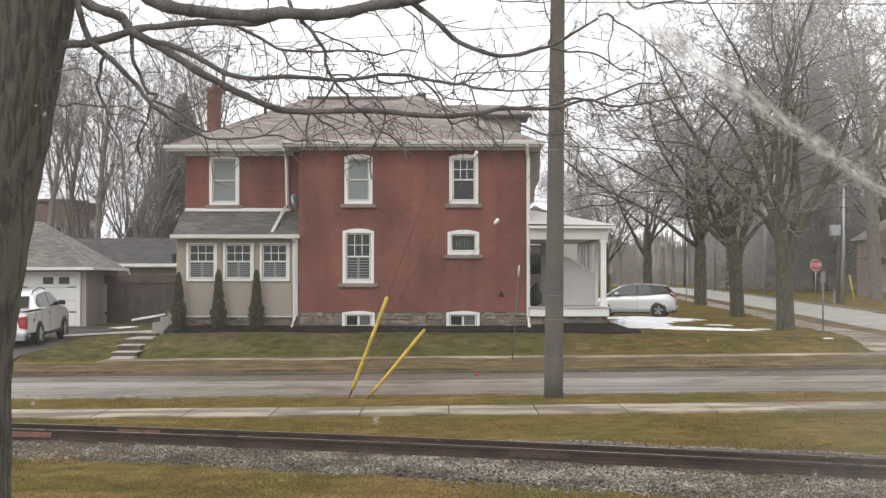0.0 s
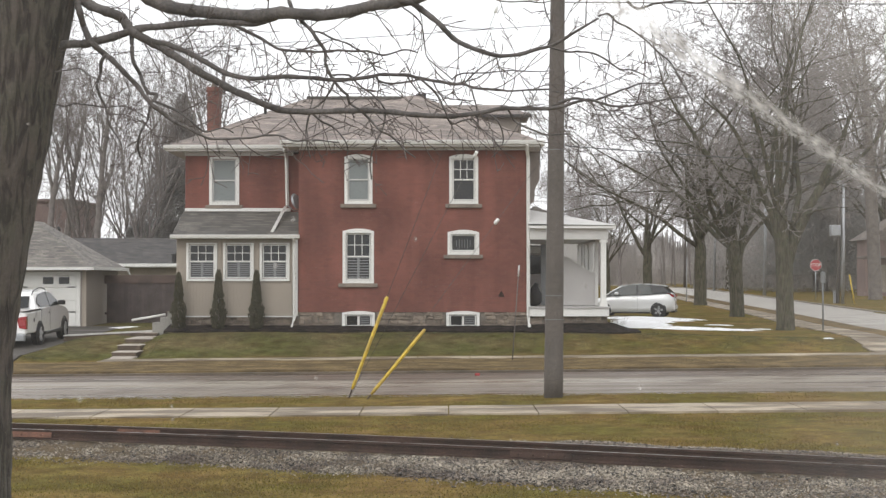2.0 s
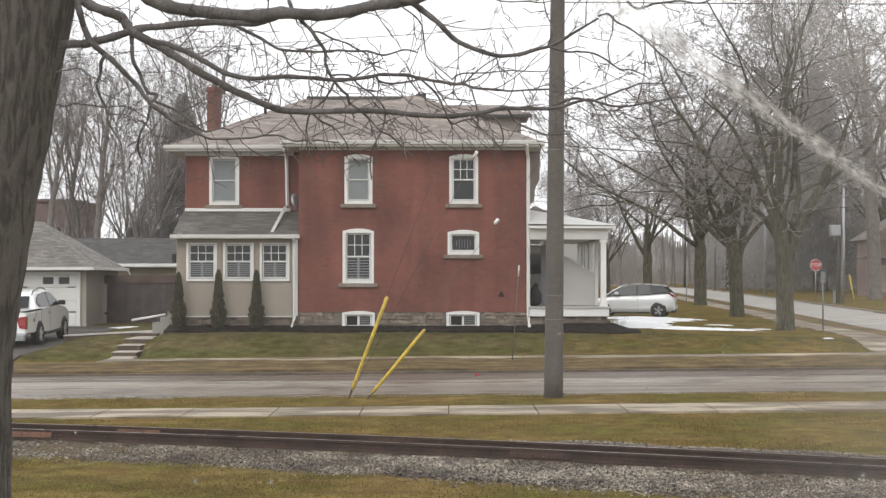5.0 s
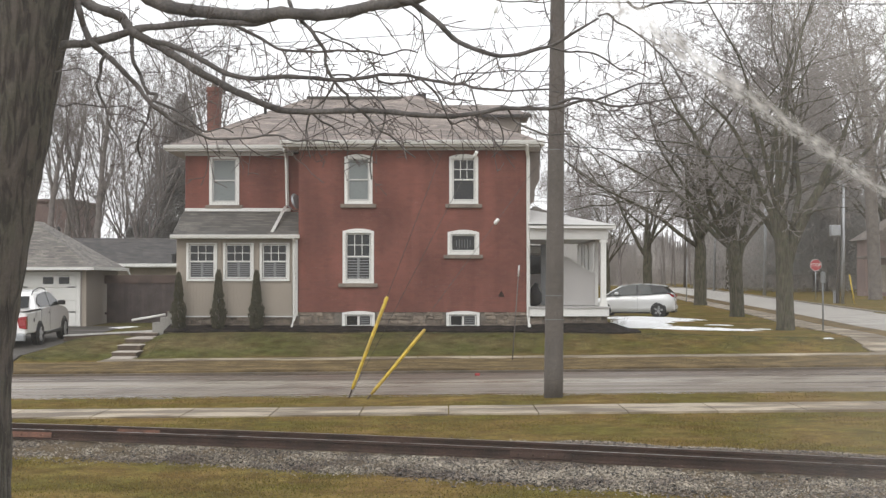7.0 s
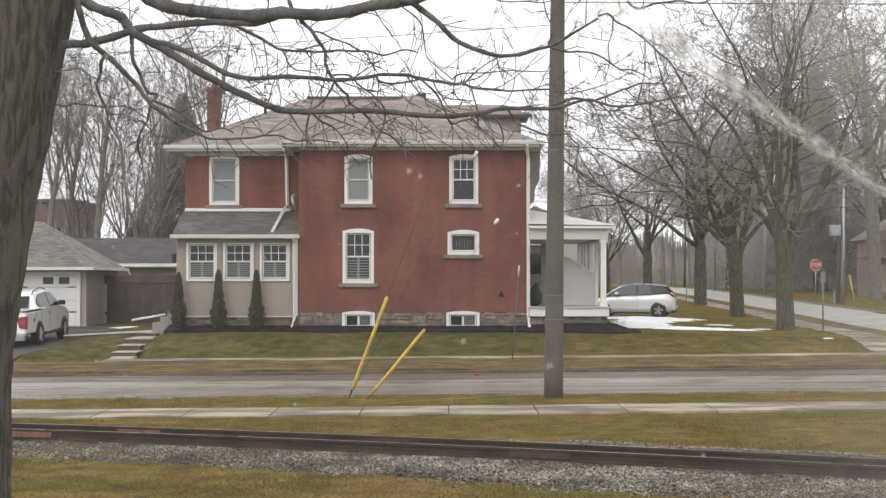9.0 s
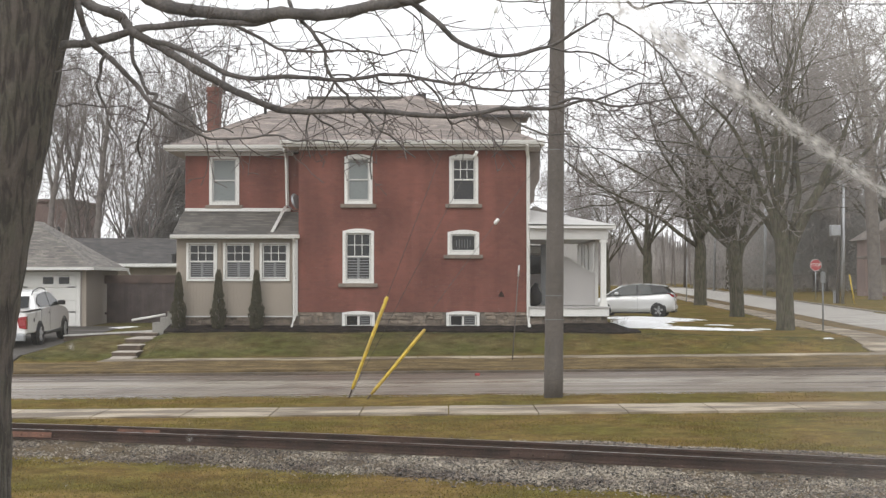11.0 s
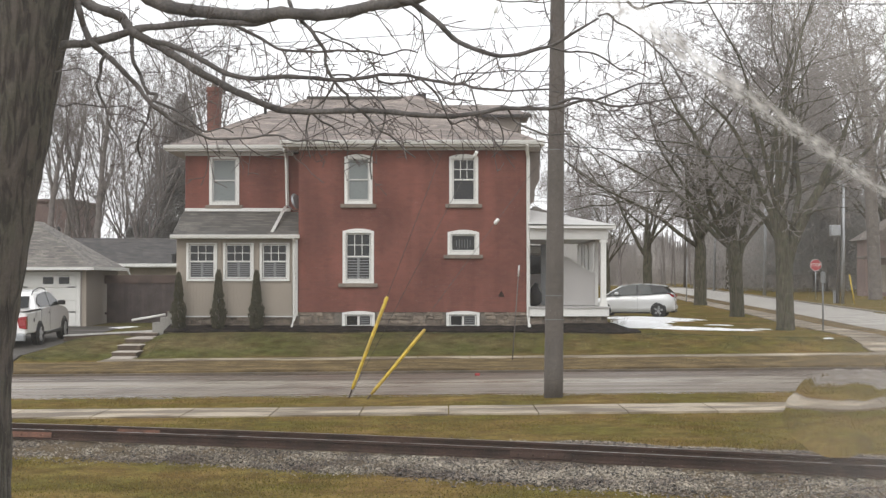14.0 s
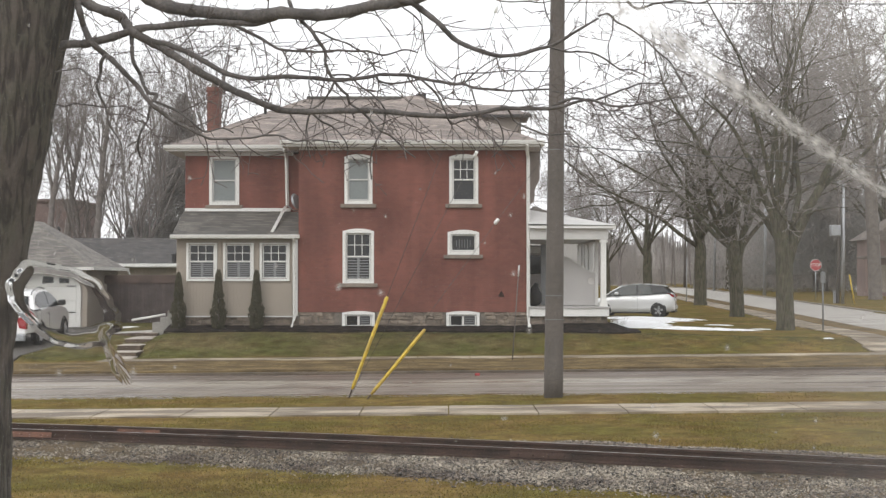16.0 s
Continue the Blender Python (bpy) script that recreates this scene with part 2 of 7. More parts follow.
    e = ramp.color_ramp.elements
    e[0].position, e[0].color = 0.47, (0.4, 0.365, 0.33, 1)
    e[1].position, e[1].color = 0.57, (1, 1, 1, 1)
    l.new(no.outputs["Fac"], ramp.inputs[0])
    mul = n.new("ShaderNodeMixRGB")
    mul.blend_type = 'MULTIPLY'
    mul.inputs[0].default_value = 1.0
    l.new(old, mul.inputs[1])
    l.new(ramp.outputs[0], mul.inputs[2])
    l.new(mul.outputs[0], b.inputs["Base Color"])
    b.inputs["Specular IOR Level"].default_value = 0.25
    return m


SLAB = slab_material()
KERB_MUDDY = material("muddy_kerb_concrete", (0.115, 0.09, 0.066), 0.8, 0.3, 1.5, 25, 0.3, second=(0.07, 0.054, 0.038))
KERB = material("kerb_concrete", (0.23, 0.2, 0.165), 0.7, 0.2, 2, 30, 0.3)
MULCH = material("dark_mulch", (0.03, 0.024, 0.021), 0.95, 0.5, 4, 35, 0.8, dist=0.05)
BRICK = brick_material("red_brick", (0.168, 0.058, 0.042), (0.14, 0.049, 0.037), (0.152, 0.064, 0.048))
OLD_BRICK = brick_material("weathered_brick", (0.16, 0.06, 0.045), (0.1, 0.045, 0.035), (0.14, 0.09, 0.075))
STONE = material("foundation_stone", (0.2, 0.163, 0.128), 0.9, 0.3, 4, 30, 0.6, second=(0.135, 0.108, 0.086), per_piece=0.3, dist=0.02)
MORTAR = material("grey_mortar", (0.17, 0.148, 0.125), 0.95, 0.2, 5, 50, 0.4)
SILL = material("stone_sill", (0.2, 0.165, 0.135), 0.85, 0.2, 3, 40, 0.3)
WHITE = material("white_paint", (0.64, 0.635, 0.605), 0.45, 0.05, 1.5, 25, 0.03)
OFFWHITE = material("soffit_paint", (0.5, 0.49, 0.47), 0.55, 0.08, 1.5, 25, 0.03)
GREYPAINT = material("grey_paint", (0.37, 0.356, 0.342), 0.6, 0.06, 1.5, 25, 0.03)
BEIGE = material("beige_siding", (0.305, 0.265, 0.22), 0.7, 0.07, 1.2, 30, 0.05)
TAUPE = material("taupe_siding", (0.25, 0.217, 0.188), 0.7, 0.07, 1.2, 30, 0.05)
SHINGLE = shingle_material("brown_shingles", (0.255, 0.22, 0.202), (0.182, 0.157, 0.145))
SHINGLE_DARK = shingle_material("dark_shingles", (0.118, 0.111, 0.102), (0.078, 0.073, 0.068))
SHINGLE_GREY = shingle_material("grey_shingles", (0.2, 0.19, 0.175), (0.13, 0.122, 0.115))
# far roof: distance haze lightens the shingle colour
SHINGLE_HAZE = shingle_material("hazed_brown_shingles", (0.19, 0.165, 0.15), (0.16, 0.138, 0.125))
SHINGLE_FAR = shingle_material("charcoal_shingles", (0.075, 0.07, 0.07), (0.05, 0.048, 0.048))
GLASS = glass_material("window_glass", (0.02, 0.021, 0.022))
GLASS.node_tree.nodes["Principled BSDF"].inputs["Specular IOR Level"].default_value = 0.4
BLIND = material("window_blind", (0.165, 0.185, 0.182), 0.6, 0.08, 1, 30, 0.03, coat=0.3)
SHUTTER = material("inside_shutter", (0.17, 0.175, 0.18), 0.5, 0.05, 1, 20, 0.02)
LIMB_BARK = material("maple_limb_bark", (0.105, 0.095, 0.089), 0.9, 0.35, 6, 45, 0.6, second=(0.055, 0.049, 0.046), dist=0.01)
TWIG = material("maple_twig_bark", (0.085, 0.069, 0.063), 0.85, 0.3, 6, 60, 0.0, second=(0.075, 0.058, 0.052))
BARK = bark_material("maple_bark", (0.076, 0.061, 0.051), (0.3, 0.28, 0.26), (0.062, 0.056, 0.04))
# pale twig bark: the haze of distance is mixed into the colour
BARK_HAZED = material("hazed_bare_bark", (0.24, 0.218, 0.208), 0.95, 0.25, 3, 15, 0.0, second=(0.185, 0.165, 0.156))
# haze of distance is put into the pale greys of thicket, woods and brush
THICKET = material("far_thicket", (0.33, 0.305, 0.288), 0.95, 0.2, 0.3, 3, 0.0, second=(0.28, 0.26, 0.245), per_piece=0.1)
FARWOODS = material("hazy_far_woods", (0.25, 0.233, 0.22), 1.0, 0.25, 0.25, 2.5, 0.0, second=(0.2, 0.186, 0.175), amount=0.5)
BRUSH = material("hazed_brush", (0.31, 0.28, 0.258), 0.95, 0.15, 0.3, 3, 0.0, second=(0.26, 0.235, 0.216), per_piece=0.12)
# next two barks: distance haze is put into their pale colour
BARK_HAZED_GREY = material("hazed_grey_bark", (0.185, 0.163, 0.152), 0.95, 0.2, 3, 15, 0.0, second=(0.14, 0.123, 0.115))
BARK_MIST = material("hazed_tall_bark", (0.13, 0.112, 0.1), 0.95, 0.25, 3, 15, 0.0, second=(0.095, 0.08, 0.072))
CEDAR = material("cedar_foliage", (0.062, 0.06, 0.036), 0.9, 0.25, 5, 30, 0.0, second=(0.075, 0.066, 0.04), per_piece=0.18)
# pale grey in place of green: distance haze painted into the needles
SPRUCE = material("hazed_spruce_foliage", (0.3, 0.29, 0.276), 0.9, 0.2, 3, 30, 0.0, per_piece=0.15)
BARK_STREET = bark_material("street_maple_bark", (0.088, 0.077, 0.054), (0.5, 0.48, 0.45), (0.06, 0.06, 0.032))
BLADE = material("grass_blades", (0.15, 0.127, 0.029), 1.0, 0.3, 0.8, 9, 0.0, second=(0.195, 0.133, 0.048), amount=0.5, per_piece=0.35)
BLADE.node_tree.nodes["Principled BSDF"].inputs["Specular IOR Level"].default_value = 0.05
POLEWOOD = material("weathered_pole_wood", (0.104, 0.09, 0.08), 0.9, 0.25, 1.5, 30, 0.4, second=(0.084, 0.073, 0.064), dist=0.01)
STEEL = material("galvanised_steel", (0.36, 0.37, 0.38), 0.45, 0.1, 3, 40, 0.03, metal=0.7)
SIGNBACK = material("dull_weathered_metal", (0.15, 0.155, 0.155), 0.6, 0.1, 3, 30, 0.0, metal=0.3)
HATCHGLASS = glass_material("tinted_car_glass", (0.022, 0.028, 0.026), 0.05)
HATCHGLASS.node_tree.nodes["Principled BSDF"].inputs["Specular IOR Level"].default_value = 0.3
DARKALLOY = material("dark_alloy_wheel", (0.36, 0.36, 0.365), 0.35, 0.1, 3, 30, 0.0, metal=0.6)
STRAND = material("dull_wire_strand", (0.05, 0.046, 0.044), 0.6, 0.1, 3, 30, 0.0, metal=0.2)
WIRE = material("weathered_cable", (0.06, 0.06, 0.062), 0.6, 0.1, 3, 30, 0.0)
YELLOW = material("yellow_plastic", (0.56, 0.39, 0.025), 0.5, 0.12, 5, 25, 0.03, second=(0.36, 0.25, 0.04), amount=0.3)
RUST = material("rusty_rail_steel", (0.056, 0.034, 0.027), 0.75, 0.25, 3, 40, 0.2, second=(0.034, 0.023, 0.019), dist=0.004)
RAILHEAD = material("wet_rail_head", (0.14, 0.12, 0.11), 0.3, 0.15, 2, 30, 0.05, metal=0.7)
ORANGE_RUST = material("fresh_orange_rust", (0.14, 0.06, 0.036), 0.8, 0.3, 6, 40, 0.3)
TIE = material("creosoted_tie", (0.06, 0.048, 0.04), 0.9, 0.3, 4, 30, 0.5, dist=0.02)
BALLAST = material("ballast_stone", (0.215, 0.186, 0.145), 0.6, 0.25, 1.1, 50, 0.2, second=(0.07, 0.05, 0.036), amount=0.45, per_piece=0.95)
BALLAST_BED = material("ballast_bed", (0.105, 0.078, 0.048), 1.0, 0.5, 3, 60, 0.6, second=(0.085, 0.066, 0.045), dist=0.04)
SNOW = material("old_snow", (0.78, 0.79, 0.8), 0.6, 0.08, 3, 20, 0.4, second=(0.6, 0.6, 0.6), dist=0.03)
CARSILVER = material("silver_car_paint", (0.6, 0.605, 0.6), 0.3, 0.03, 1, 20, 0.0, metal=0.15, coat=1.0)
CARWHITE = material("white_car_paint", (0.84, 0.84, 0.83), 0.3, 0.04, 1, 20, 0.0, coat=1.0)
CARGLASS = glass_material("car_glass", (0.025, 0.027, 0.029), 0.03)
CARGLASS.node_tree.nodes["Principled BSDF"].inputs["Specular IOR Level"].default_value = 0.18
STOOPGREY = material("stoop_concrete", (0.25, 0.24, 0.22), 0.7, 0.12, 2, 30, 0.2)
TYRE = material("tyre_rubber", (0.025, 0.025, 0.026), 0.8, 0.2, 4, 40, 0.2)
ALLOY = material("alloy_wheel", (0.62, 0.62, 0.63), 0.4, 0.05, 3, 30, 0.0, metal=0.4)
BLACKPL = material("black_plastic", (0.02, 0.02, 0.021), 0.5, 0.1, 3, 30, 0.05)
WIPERBLACK = material("matt_black_wiper", (0.012, 0.012, 0.013), 0.9, 0.1, 3, 30, 0.05)
WIPERBLACK.node_tree.nodes["Principled BSDF"].inputs["Specular IOR Level"].default_value = 0.1
TAILRED = material("red_tail_lamp", (0.28, 0.012, 0.016), 0.2, 0.1, 3, 30, 0.0, coat=1.0)
FENCE = material("dark_fence_board", (0.086, 0.069, 0.066), 0.85, 0.2, 2, 25, 0.3, per_piece=0.1)
# both far bricks are faded in colour to stand for distance haze
FARBRICK = material("hazed_far_brick", (0.16, 0.115, 0.102), 0.9, 0.15, 0.5, 12, 0.1)
FARRED = material("hazed_red_brick", (0.225, 0.158, 0.14), 0.9, 0.15, 0.5, 12, 0.1)
SIGNRED = material("stop_sign_red", (0.33, 0.04, 0.045), 0.4, 0.06, 2, 20, 0.0)
BROWNBOARD = material("brown_fence_board", (0.115, 0.082, 0.07), 0.85, 0.2, 2, 25, 0.3, per_piece=0.25)
RISER = material("dark_concrete", (0.115, 0.09, 0.07), 0.7, 0.25, 3, 30, 0.3)
WATER = material("rain_water", (1, 1, 1), 0.06, 0.0, 1, 20, 0.0)
WATER.node_tree.nodes["Principled BSDF"].inputs["Transmission Weight"].default_value = 1.0
WATER.node_tree.nodes["Principled BSDF"].inputs["IOR"].default_value = 1.33
for lk in list(WATER.node_tree.nodes["Principled BSDF"].inputs["Roughness"].links):
    WATER.node_tree.links.remove(lk)
WATER.node_tree.nodes["Principled BSDF"].inputs["Roughness"].default_value = 0.018
PALESTEP = material("pale_worn_concrete", (0.37, 0.33, 0.28), 0.7, 0.15, 2, 30, 0.2)


def let_light_through(m, share):
    """Thin sprigs and needles that pass part of the light to their far side."""
    n, l = m.node_tree.nodes, m.node_tree.links
    b = n["Principled BSDF"]
    tr = n.new("ShaderNodeBsdfTranslucent")
    if b.inputs["Base Color"].links:
        l.new(b.inputs["Base Color"].links[0].from_socket, tr.inputs["Color"])
    mx = n.new("ShaderNodeMixShader")
    mx.inputs[0].default_value = share
    out = n["Material Output"]
    l.new(b.outputs[0], mx.inputs[1])
    l.new(tr.outputs[0], mx.inputs[2])
    l.new(mx.outputs[0], out.inputs["Surface"])


LAWNBLADE = material("lawn_blades", (0.1, 0.104, 0.05), 1.0, 0.3, 0.8, 9, 0.0, second=(0.125, 0.107, 0.052), amount=0.5, per_piece=0.4)
VERGEBLADE = material("verge_blades", (0.1, 0.07, 0.034), 1.0, 0.3, 0.8, 9, 0.0, second=(0.085, 0.075, 0.03), amount=0.5, per_piece=0.45)
for leafy in (VERGEBLADE, SPRUCE, THICKET, BLADE, LAWNBLADE):
    let_light_through(leafy, 0.45)


def film_material(name, kind):
    """A thin film that scatters a share of the light and lets the rest straight through.
    kind: "drop", densest in its middle; "streak", densest along its axis and broken into threads;
    "screen", a faint grime on glass, a denser film of water where no wiper reaches, and an added veil for far haze on
    the right."""
    m = bpy.data.materials.new(name)
    m.use_nodes = True
    n, l = m.node_tree.nodes, m.node_tree.links
    n.remove(n["Principled BSDF"])

    def math_node(op, a, b=None, clamp=False):
        k = n.new("ShaderNodeMath")
        k.operation, k.use_clamp = op, clamp
        for i, v in enumerate((a, b)):
            if v is None:
                continue
            if isinstance(v, (int, float)):
                k.inputs[i].default_value = v
            else:
                l.new(v, k.inputs[i])
        return k.outputs[0]
    co = n.new("ShaderNodeTexCoord")
    sep = n.new("ShaderNodeSeparateXYZ")
    l.new(co.outputs["Object"], sep.inputs[0])
    x, z = sep.outputs[0], sep.outputs[2]
    no = n.new("ShaderNodeTexNoise")
    mp = n.new("ShaderNodeMapping")
    l.new(co.outputs["Object"], mp.inputs[0])
    l.new(mp.outputs[0], no.inputs["Vector"])
    if kind == "drop":
        no.inputs["Scale"].default_value = 400
        r2 = math_node('ADD', math_node('MULTIPLY', x, x), math_node('MULTIPLY', z, z))
        core = math_node('SUBTRACT', 1.0, math_node('DIVIDE', r2, 0.0029 ** 2), True)
        share = math_node('MULTIPLY', core, math_node('ADD', math_node('MULTIPLY', no.outputs["Fac"], 0.3), 0.1))
    elif kind == "streak":
        mp.inputs["Scale"].default_value = (95, 1, 210)
        mp.inputs["Rotation"].default_value = (0, 0.35, 0)
        no.inputs["Scale"].default_value, no.inputs["Detail"].default_value = 1.0, 6
        half = math_node('SUBTRACT', 0.016, math_node('MULTIPLY', x, 0.036))
        v = math_node('DIVIDE', z, half)
        core = math_node('SUBTRACT', 1.0, math_node('MULTIPLY', v, v), True)
        threads = math_node('SUBTRACT', math_node('MULTIPLY', no.outputs["Fac"], 2.2), 0.62, True)
        share = math_node('MULTIPLY', math_node('MULTIPLY', core, threads), 0.74)
    else:
        no.inputs["Scale"].default_value, no.inputs["Detail"].default_value = 9, 5
        # the edge of the wiped fan runs down to the right across the glass
        out = math_node('ADD', math_node('MULTIPLY', x, 0.6), math_node('MULTIPLY', z, 0.8))
        edge = math_node('DIVIDE', math_node('SUBTRACT', out, 2.185), 0.05, True)
        # added veil on the right that stands in for the distant haze
        side = math_node('MULTIPLY', math_node('DIVIDE', math_node('SUBTRACT', x, 0.2), 0.16, True), 0.045)
        share = math_node('ADD', side, math_node('MULTIPLY', edge, math_node('MULTIPLY', no.outputs["Fac"], 0.135)))
        share = math_node('ADD', share, 0.019)
    clear = n.new("ShaderNodeBsdfTransparent")
    milk = n.new("ShaderNodeBsdfTranslucent")
    milk.inputs["Color"].default_value = (1.0, 0.96, 0.9, 1)
    mx = n.new("ShaderNodeMixShader")
    l.new(share, mx.inputs[0])
    l.new(clear.outputs[0], mx.inputs[1])
    l.new(milk.outputs[0], mx.inputs[2])
    l.new(mx.outputs[0], n["Material Output"].inputs["Surface"])
    return m


DROPFILM = film_material("blurred_raindrop", "drop")
STREAKFILM = film_material("smeared_rainwater", "streak")
SCREENFILM = film_material("wet_windscreen_glass", "screen")
VANPAINT = material("dark_van_paint", (0.03, 0.032, 0.036), 0.35, 0.1, 1, 20, 0.0, coat=1.0)
for soil in (BALLAST_BED, MULCH, RISER, VERGE, RUST, TIE):
    soil.node_tree.nodes["Principled BSDF"].inputs["Specular IOR Level"].default_value = 0.08
DARKCLOTH = material("dark_cloth", (0.018, 0.017, 0.018), 0.95, 0.3, 5, 40, 0.4)


# ---- mesh helpers ----
def part(name, bm, mat, parent=None, label="", smooth=False):
    me = bpy.data.meshes.new(name)
    bm.to_mesh(me)
    bm.free()
    me.materials.append(mat)
    if smooth:
        for p in me.polygons:
            p.use_smooth = True
    ob = new(name, me)
    if parent:
        ob.parent = parent
    if label:
        ob["label"] = label
    return ob


def thing(name, label, category, m=None, group="", kind=""):
    ob = new(name)
    ob.empty_display_size = 0.2
    if m is not None:
        ob.matrix_basis = m
    return tagged(ob, label, category, group, kind)


def box(bm, x0, x1, y0, y1, z0, z1, bevel=0.0):
    r = bmesh.ops.create_cube(bm, size=1.0)
    vs = r["verts"]
    for v in vs:
        v.co = Vector((x0 + (v.co.x + 0.5) * (x1 - x0), y0 + (v.co.y + 0.5) * (y1 - y0), z0 + (v.co.z + 0.5) * (z1 - z0)))
    if bevel:
        es = list({e for v in vs for e in v.link_edges})
        bmesh.ops.bevel(bm, geom=es, offset=bevel, segments=1, affect='EDGES')
    return vs


def boxed(name, dims, mat, parent=None, label="", bevel=0.0):
    bm = bmesh.new()
    box(bm, *dims, bevel)
    return part(name, bm, mat, parent, label)


def poly(bm, pts):
    return bm.faces.new([bm.verts.new(p) for p in pts])


def slab(bm, outline, axis, a, b):
    """An outline in a plane, drawn out along axis from a to b: 'y' takes (x, z) points, 'z' takes (x, y), 'x' takes (y, z)."""
    def at(p, d):
        return {"y": (p[0], d, p[1]), "z": (p[0], p[1], d), "x": (d, p[0], p[1])}[axis]
    lo = [bm.verts.new(at(p, a)) for p in outline]
    hi = [bm.verts.new(at(p, b)) for p in outline]
    bm.faces.new(lo)
    bm.faces.new(hi[::-1])
    k = len(outline)
    for i in range(k):
        bm.faces.new((lo[i], hi[i], hi[(i + 1) % k], lo[(i + 1) % k]))
    bmesh.ops.recalc_face_normals(bm, faces=bm.faces[:])


def tube_data(chains, sides=6):
    """Tubes along chains of (point, radius), as vertex and face lists."""
    V, F = [], []
    ring = [(math.cos(2 * math.pi * k / sides), math.sin(2 * math.pi * k / sides)) for k in range(sides)]
    for ch in chains:
        base = len(V)
        for i, (p, r) in enumerate(ch):
            q0, q1 = ch[max(0, i - 1)][0], ch[min(len(ch) - 1, i + 1)][0]
            dx, dy, dz = q1[0] - q0[0], q1[1] - q0[1], q1[2] - q0[2]
            L = math.sqrt(dx * dx + dy * dy + dz * dz) or 1.0
            dx, dy, dz = dx / L, dy / L, dz / L
            if abs(dz) < 0.9:
                h = math.hypot(dx, dy)
                ux, uy, uz = -dy / h, dx / h, 0.0
            else:
                h = math.hypot(dx, dz)
                ux, uy, uz = dz / h, 0.0, -dx / h
            wx, wy, wz = dy * uz - dz * uy, dz * ux - dx * uz, dx * uy - dy * ux
            for c, s in ring:
                V.append((p[0] + r * (c * ux + s * wx), p[1] + r * (c * uy + s * wy), p[2] + r * (c * uz + s * wz)))
        for i in range(len(ch) - 1):
            a, b = base + i * sides, base + (i + 1) * sides
            for k in range(sides):
                k2 = (k + 1) % sides
                F.append((a + k, a + k2, b + k2, b + k))
        F.append(tuple(base + k for k in range(sides))[::-1])
        F.append(tuple(base + (len(ch) - 1) * sides + k for k in range(sides)))
    return V, F


def raw(name, V, F, mat, parent=None, label="", smooth=False):
    me = bpy.data.meshes.new(name)
    me.from_pydata(V, [], F)
    me.materials.append(mat)
    if smooth:
        me.polygons.foreach_set("use_smooth", [True] * len(me.polygons))
    me.update()
    ob = new(name, me)
    if parent:
        ob.parent = parent
    if label:
        ob["label"] = label
    return ob


def tube(name, pts, r, mat, parent=None, label="", sides=8):
    V, F = tube_data([[(p, r) for p in pts]], sides)
    return raw(name, V, F, mat, parent, label, True)


def bar(name, a, b, r0, r1, mat, parent=None, label="", sides=10):
    V, F = tube_data([[(a, r0), (b, r1)]], sides)
    return raw(name, V, F, mat, parent, label, True)


# ---- the ground ----
def smooth(a, b, v):
    t = min(1.0, max(0.0, (v - a) / (b - a)))
    return t * t * (3 - 2 * t)


def ground_z(x, y):
    """Level of the bare ground: a street that climbs gently to the east, a lawn bank, a rising side street."""
    grade = 0.009 * max(-30.0, min(30.0, x))
    if y < 44.6:
        return grade
    bank = 0.62 - 0.16 * smooth(4.5, 12.0, x) - 0.19 * smooth(-9.2, -10.6, x)
    bank = bank * smooth(44.4, 48.4, y) + (1 - smooth(44.4, 48.4, y)) * grade
    side = smooth(-11.6, -12.9, x)
    bank = bank * (1 - side) + side * 0.37 * smooth(43.0, 61.5, y)
    return bank + 0.0095 * max(0.0, min(y, 140.0) - 58.0)


def street_shift(y):
    """How far the side street has drifted east of its line at y = 66; it leaves the road at a slant."""
    return 0.065 * (y - 66) if y < 70 else 0.26 + 0.042 * (y - 70)


xs = [-400, -200, -100, -60, -40] + [-32 + 0.8 * i for i in range(91)] + [50, 70, 110, 200, 400]
ys = [-60, -20, 0, 6] + [10 + 0.8 * i for i in range(75)] + [72, 76, 80, 86, 92, 100, 110, 125, 140, 170, 230, 320, 500, 900]
def dent(x, y):
    """How far the ground sheet is pressed down under the paved strips laid on it."""
    d = 0.03 * noise.noise((x * 0.6, y * 0.6, 0)) if (y < 24 or 31 > y > 28) else 0.012 * noise.noise((x, y, 3))
    if 30.2 < y < 38.9:
        d -= 0.16
    elif y > 39 and 16.7 < x - street_shift(y) < 21.8:
        d -= 0.16
    if -10.5 < x < -9.2 and 44.9 < y < 52:
        d -= 0.22 if x > -10.2 else 0.06
    return d
V = [(x, y, ground_z(x, y) + dent(x, y)) for y in ys for x in xs]
nx = len(xs)
F = [(j * nx + i, j * nx + i + 1, (j + 1) * nx + i + 1, (j + 1) * nx + i) for j in range(len(ys) - 1) for i in range(nx - 1)]
tagged(raw("ground", V, F, GRASS, smooth=True), "olive wet lawn with straw-coloured patches", "lawn", kind="structure")


def strip(name, x0, x1, y0, y1, up, mat, label, category, steps=40, thick=0.2, along="x"):
    """A paved strip with thickness, following the ground."""
    V, F = [], []
    for i in range(steps + 1):
        f = i / steps
        if along == "x":
            x = x0 + (x1 - x0) * f
            ends = ((x, y0), (x, y1))
        else:
            y = y0 + (y1 - y0) * f
            ends = ((x0 + street_shift(y), y), (x1 + street_shift(y), y)) if x0 > 0 else ((x0, y), (x1, y))
        for (px, py) in ends:
            z = ground_z(px, py) + up
            V += [(px, py, z), (px, py, z - thick)]
    for i in range(steps):
        a, b = i * 4, i * 4 + 4
        F += [(a, b, b + 2, a + 2), (a, a + 1, b + 1, b), (a + 2, b + 2, b + 3, a + 3), (a + 1, a + 3, b + 3, b + 1)]
    ob = raw(name, V, F, mat)
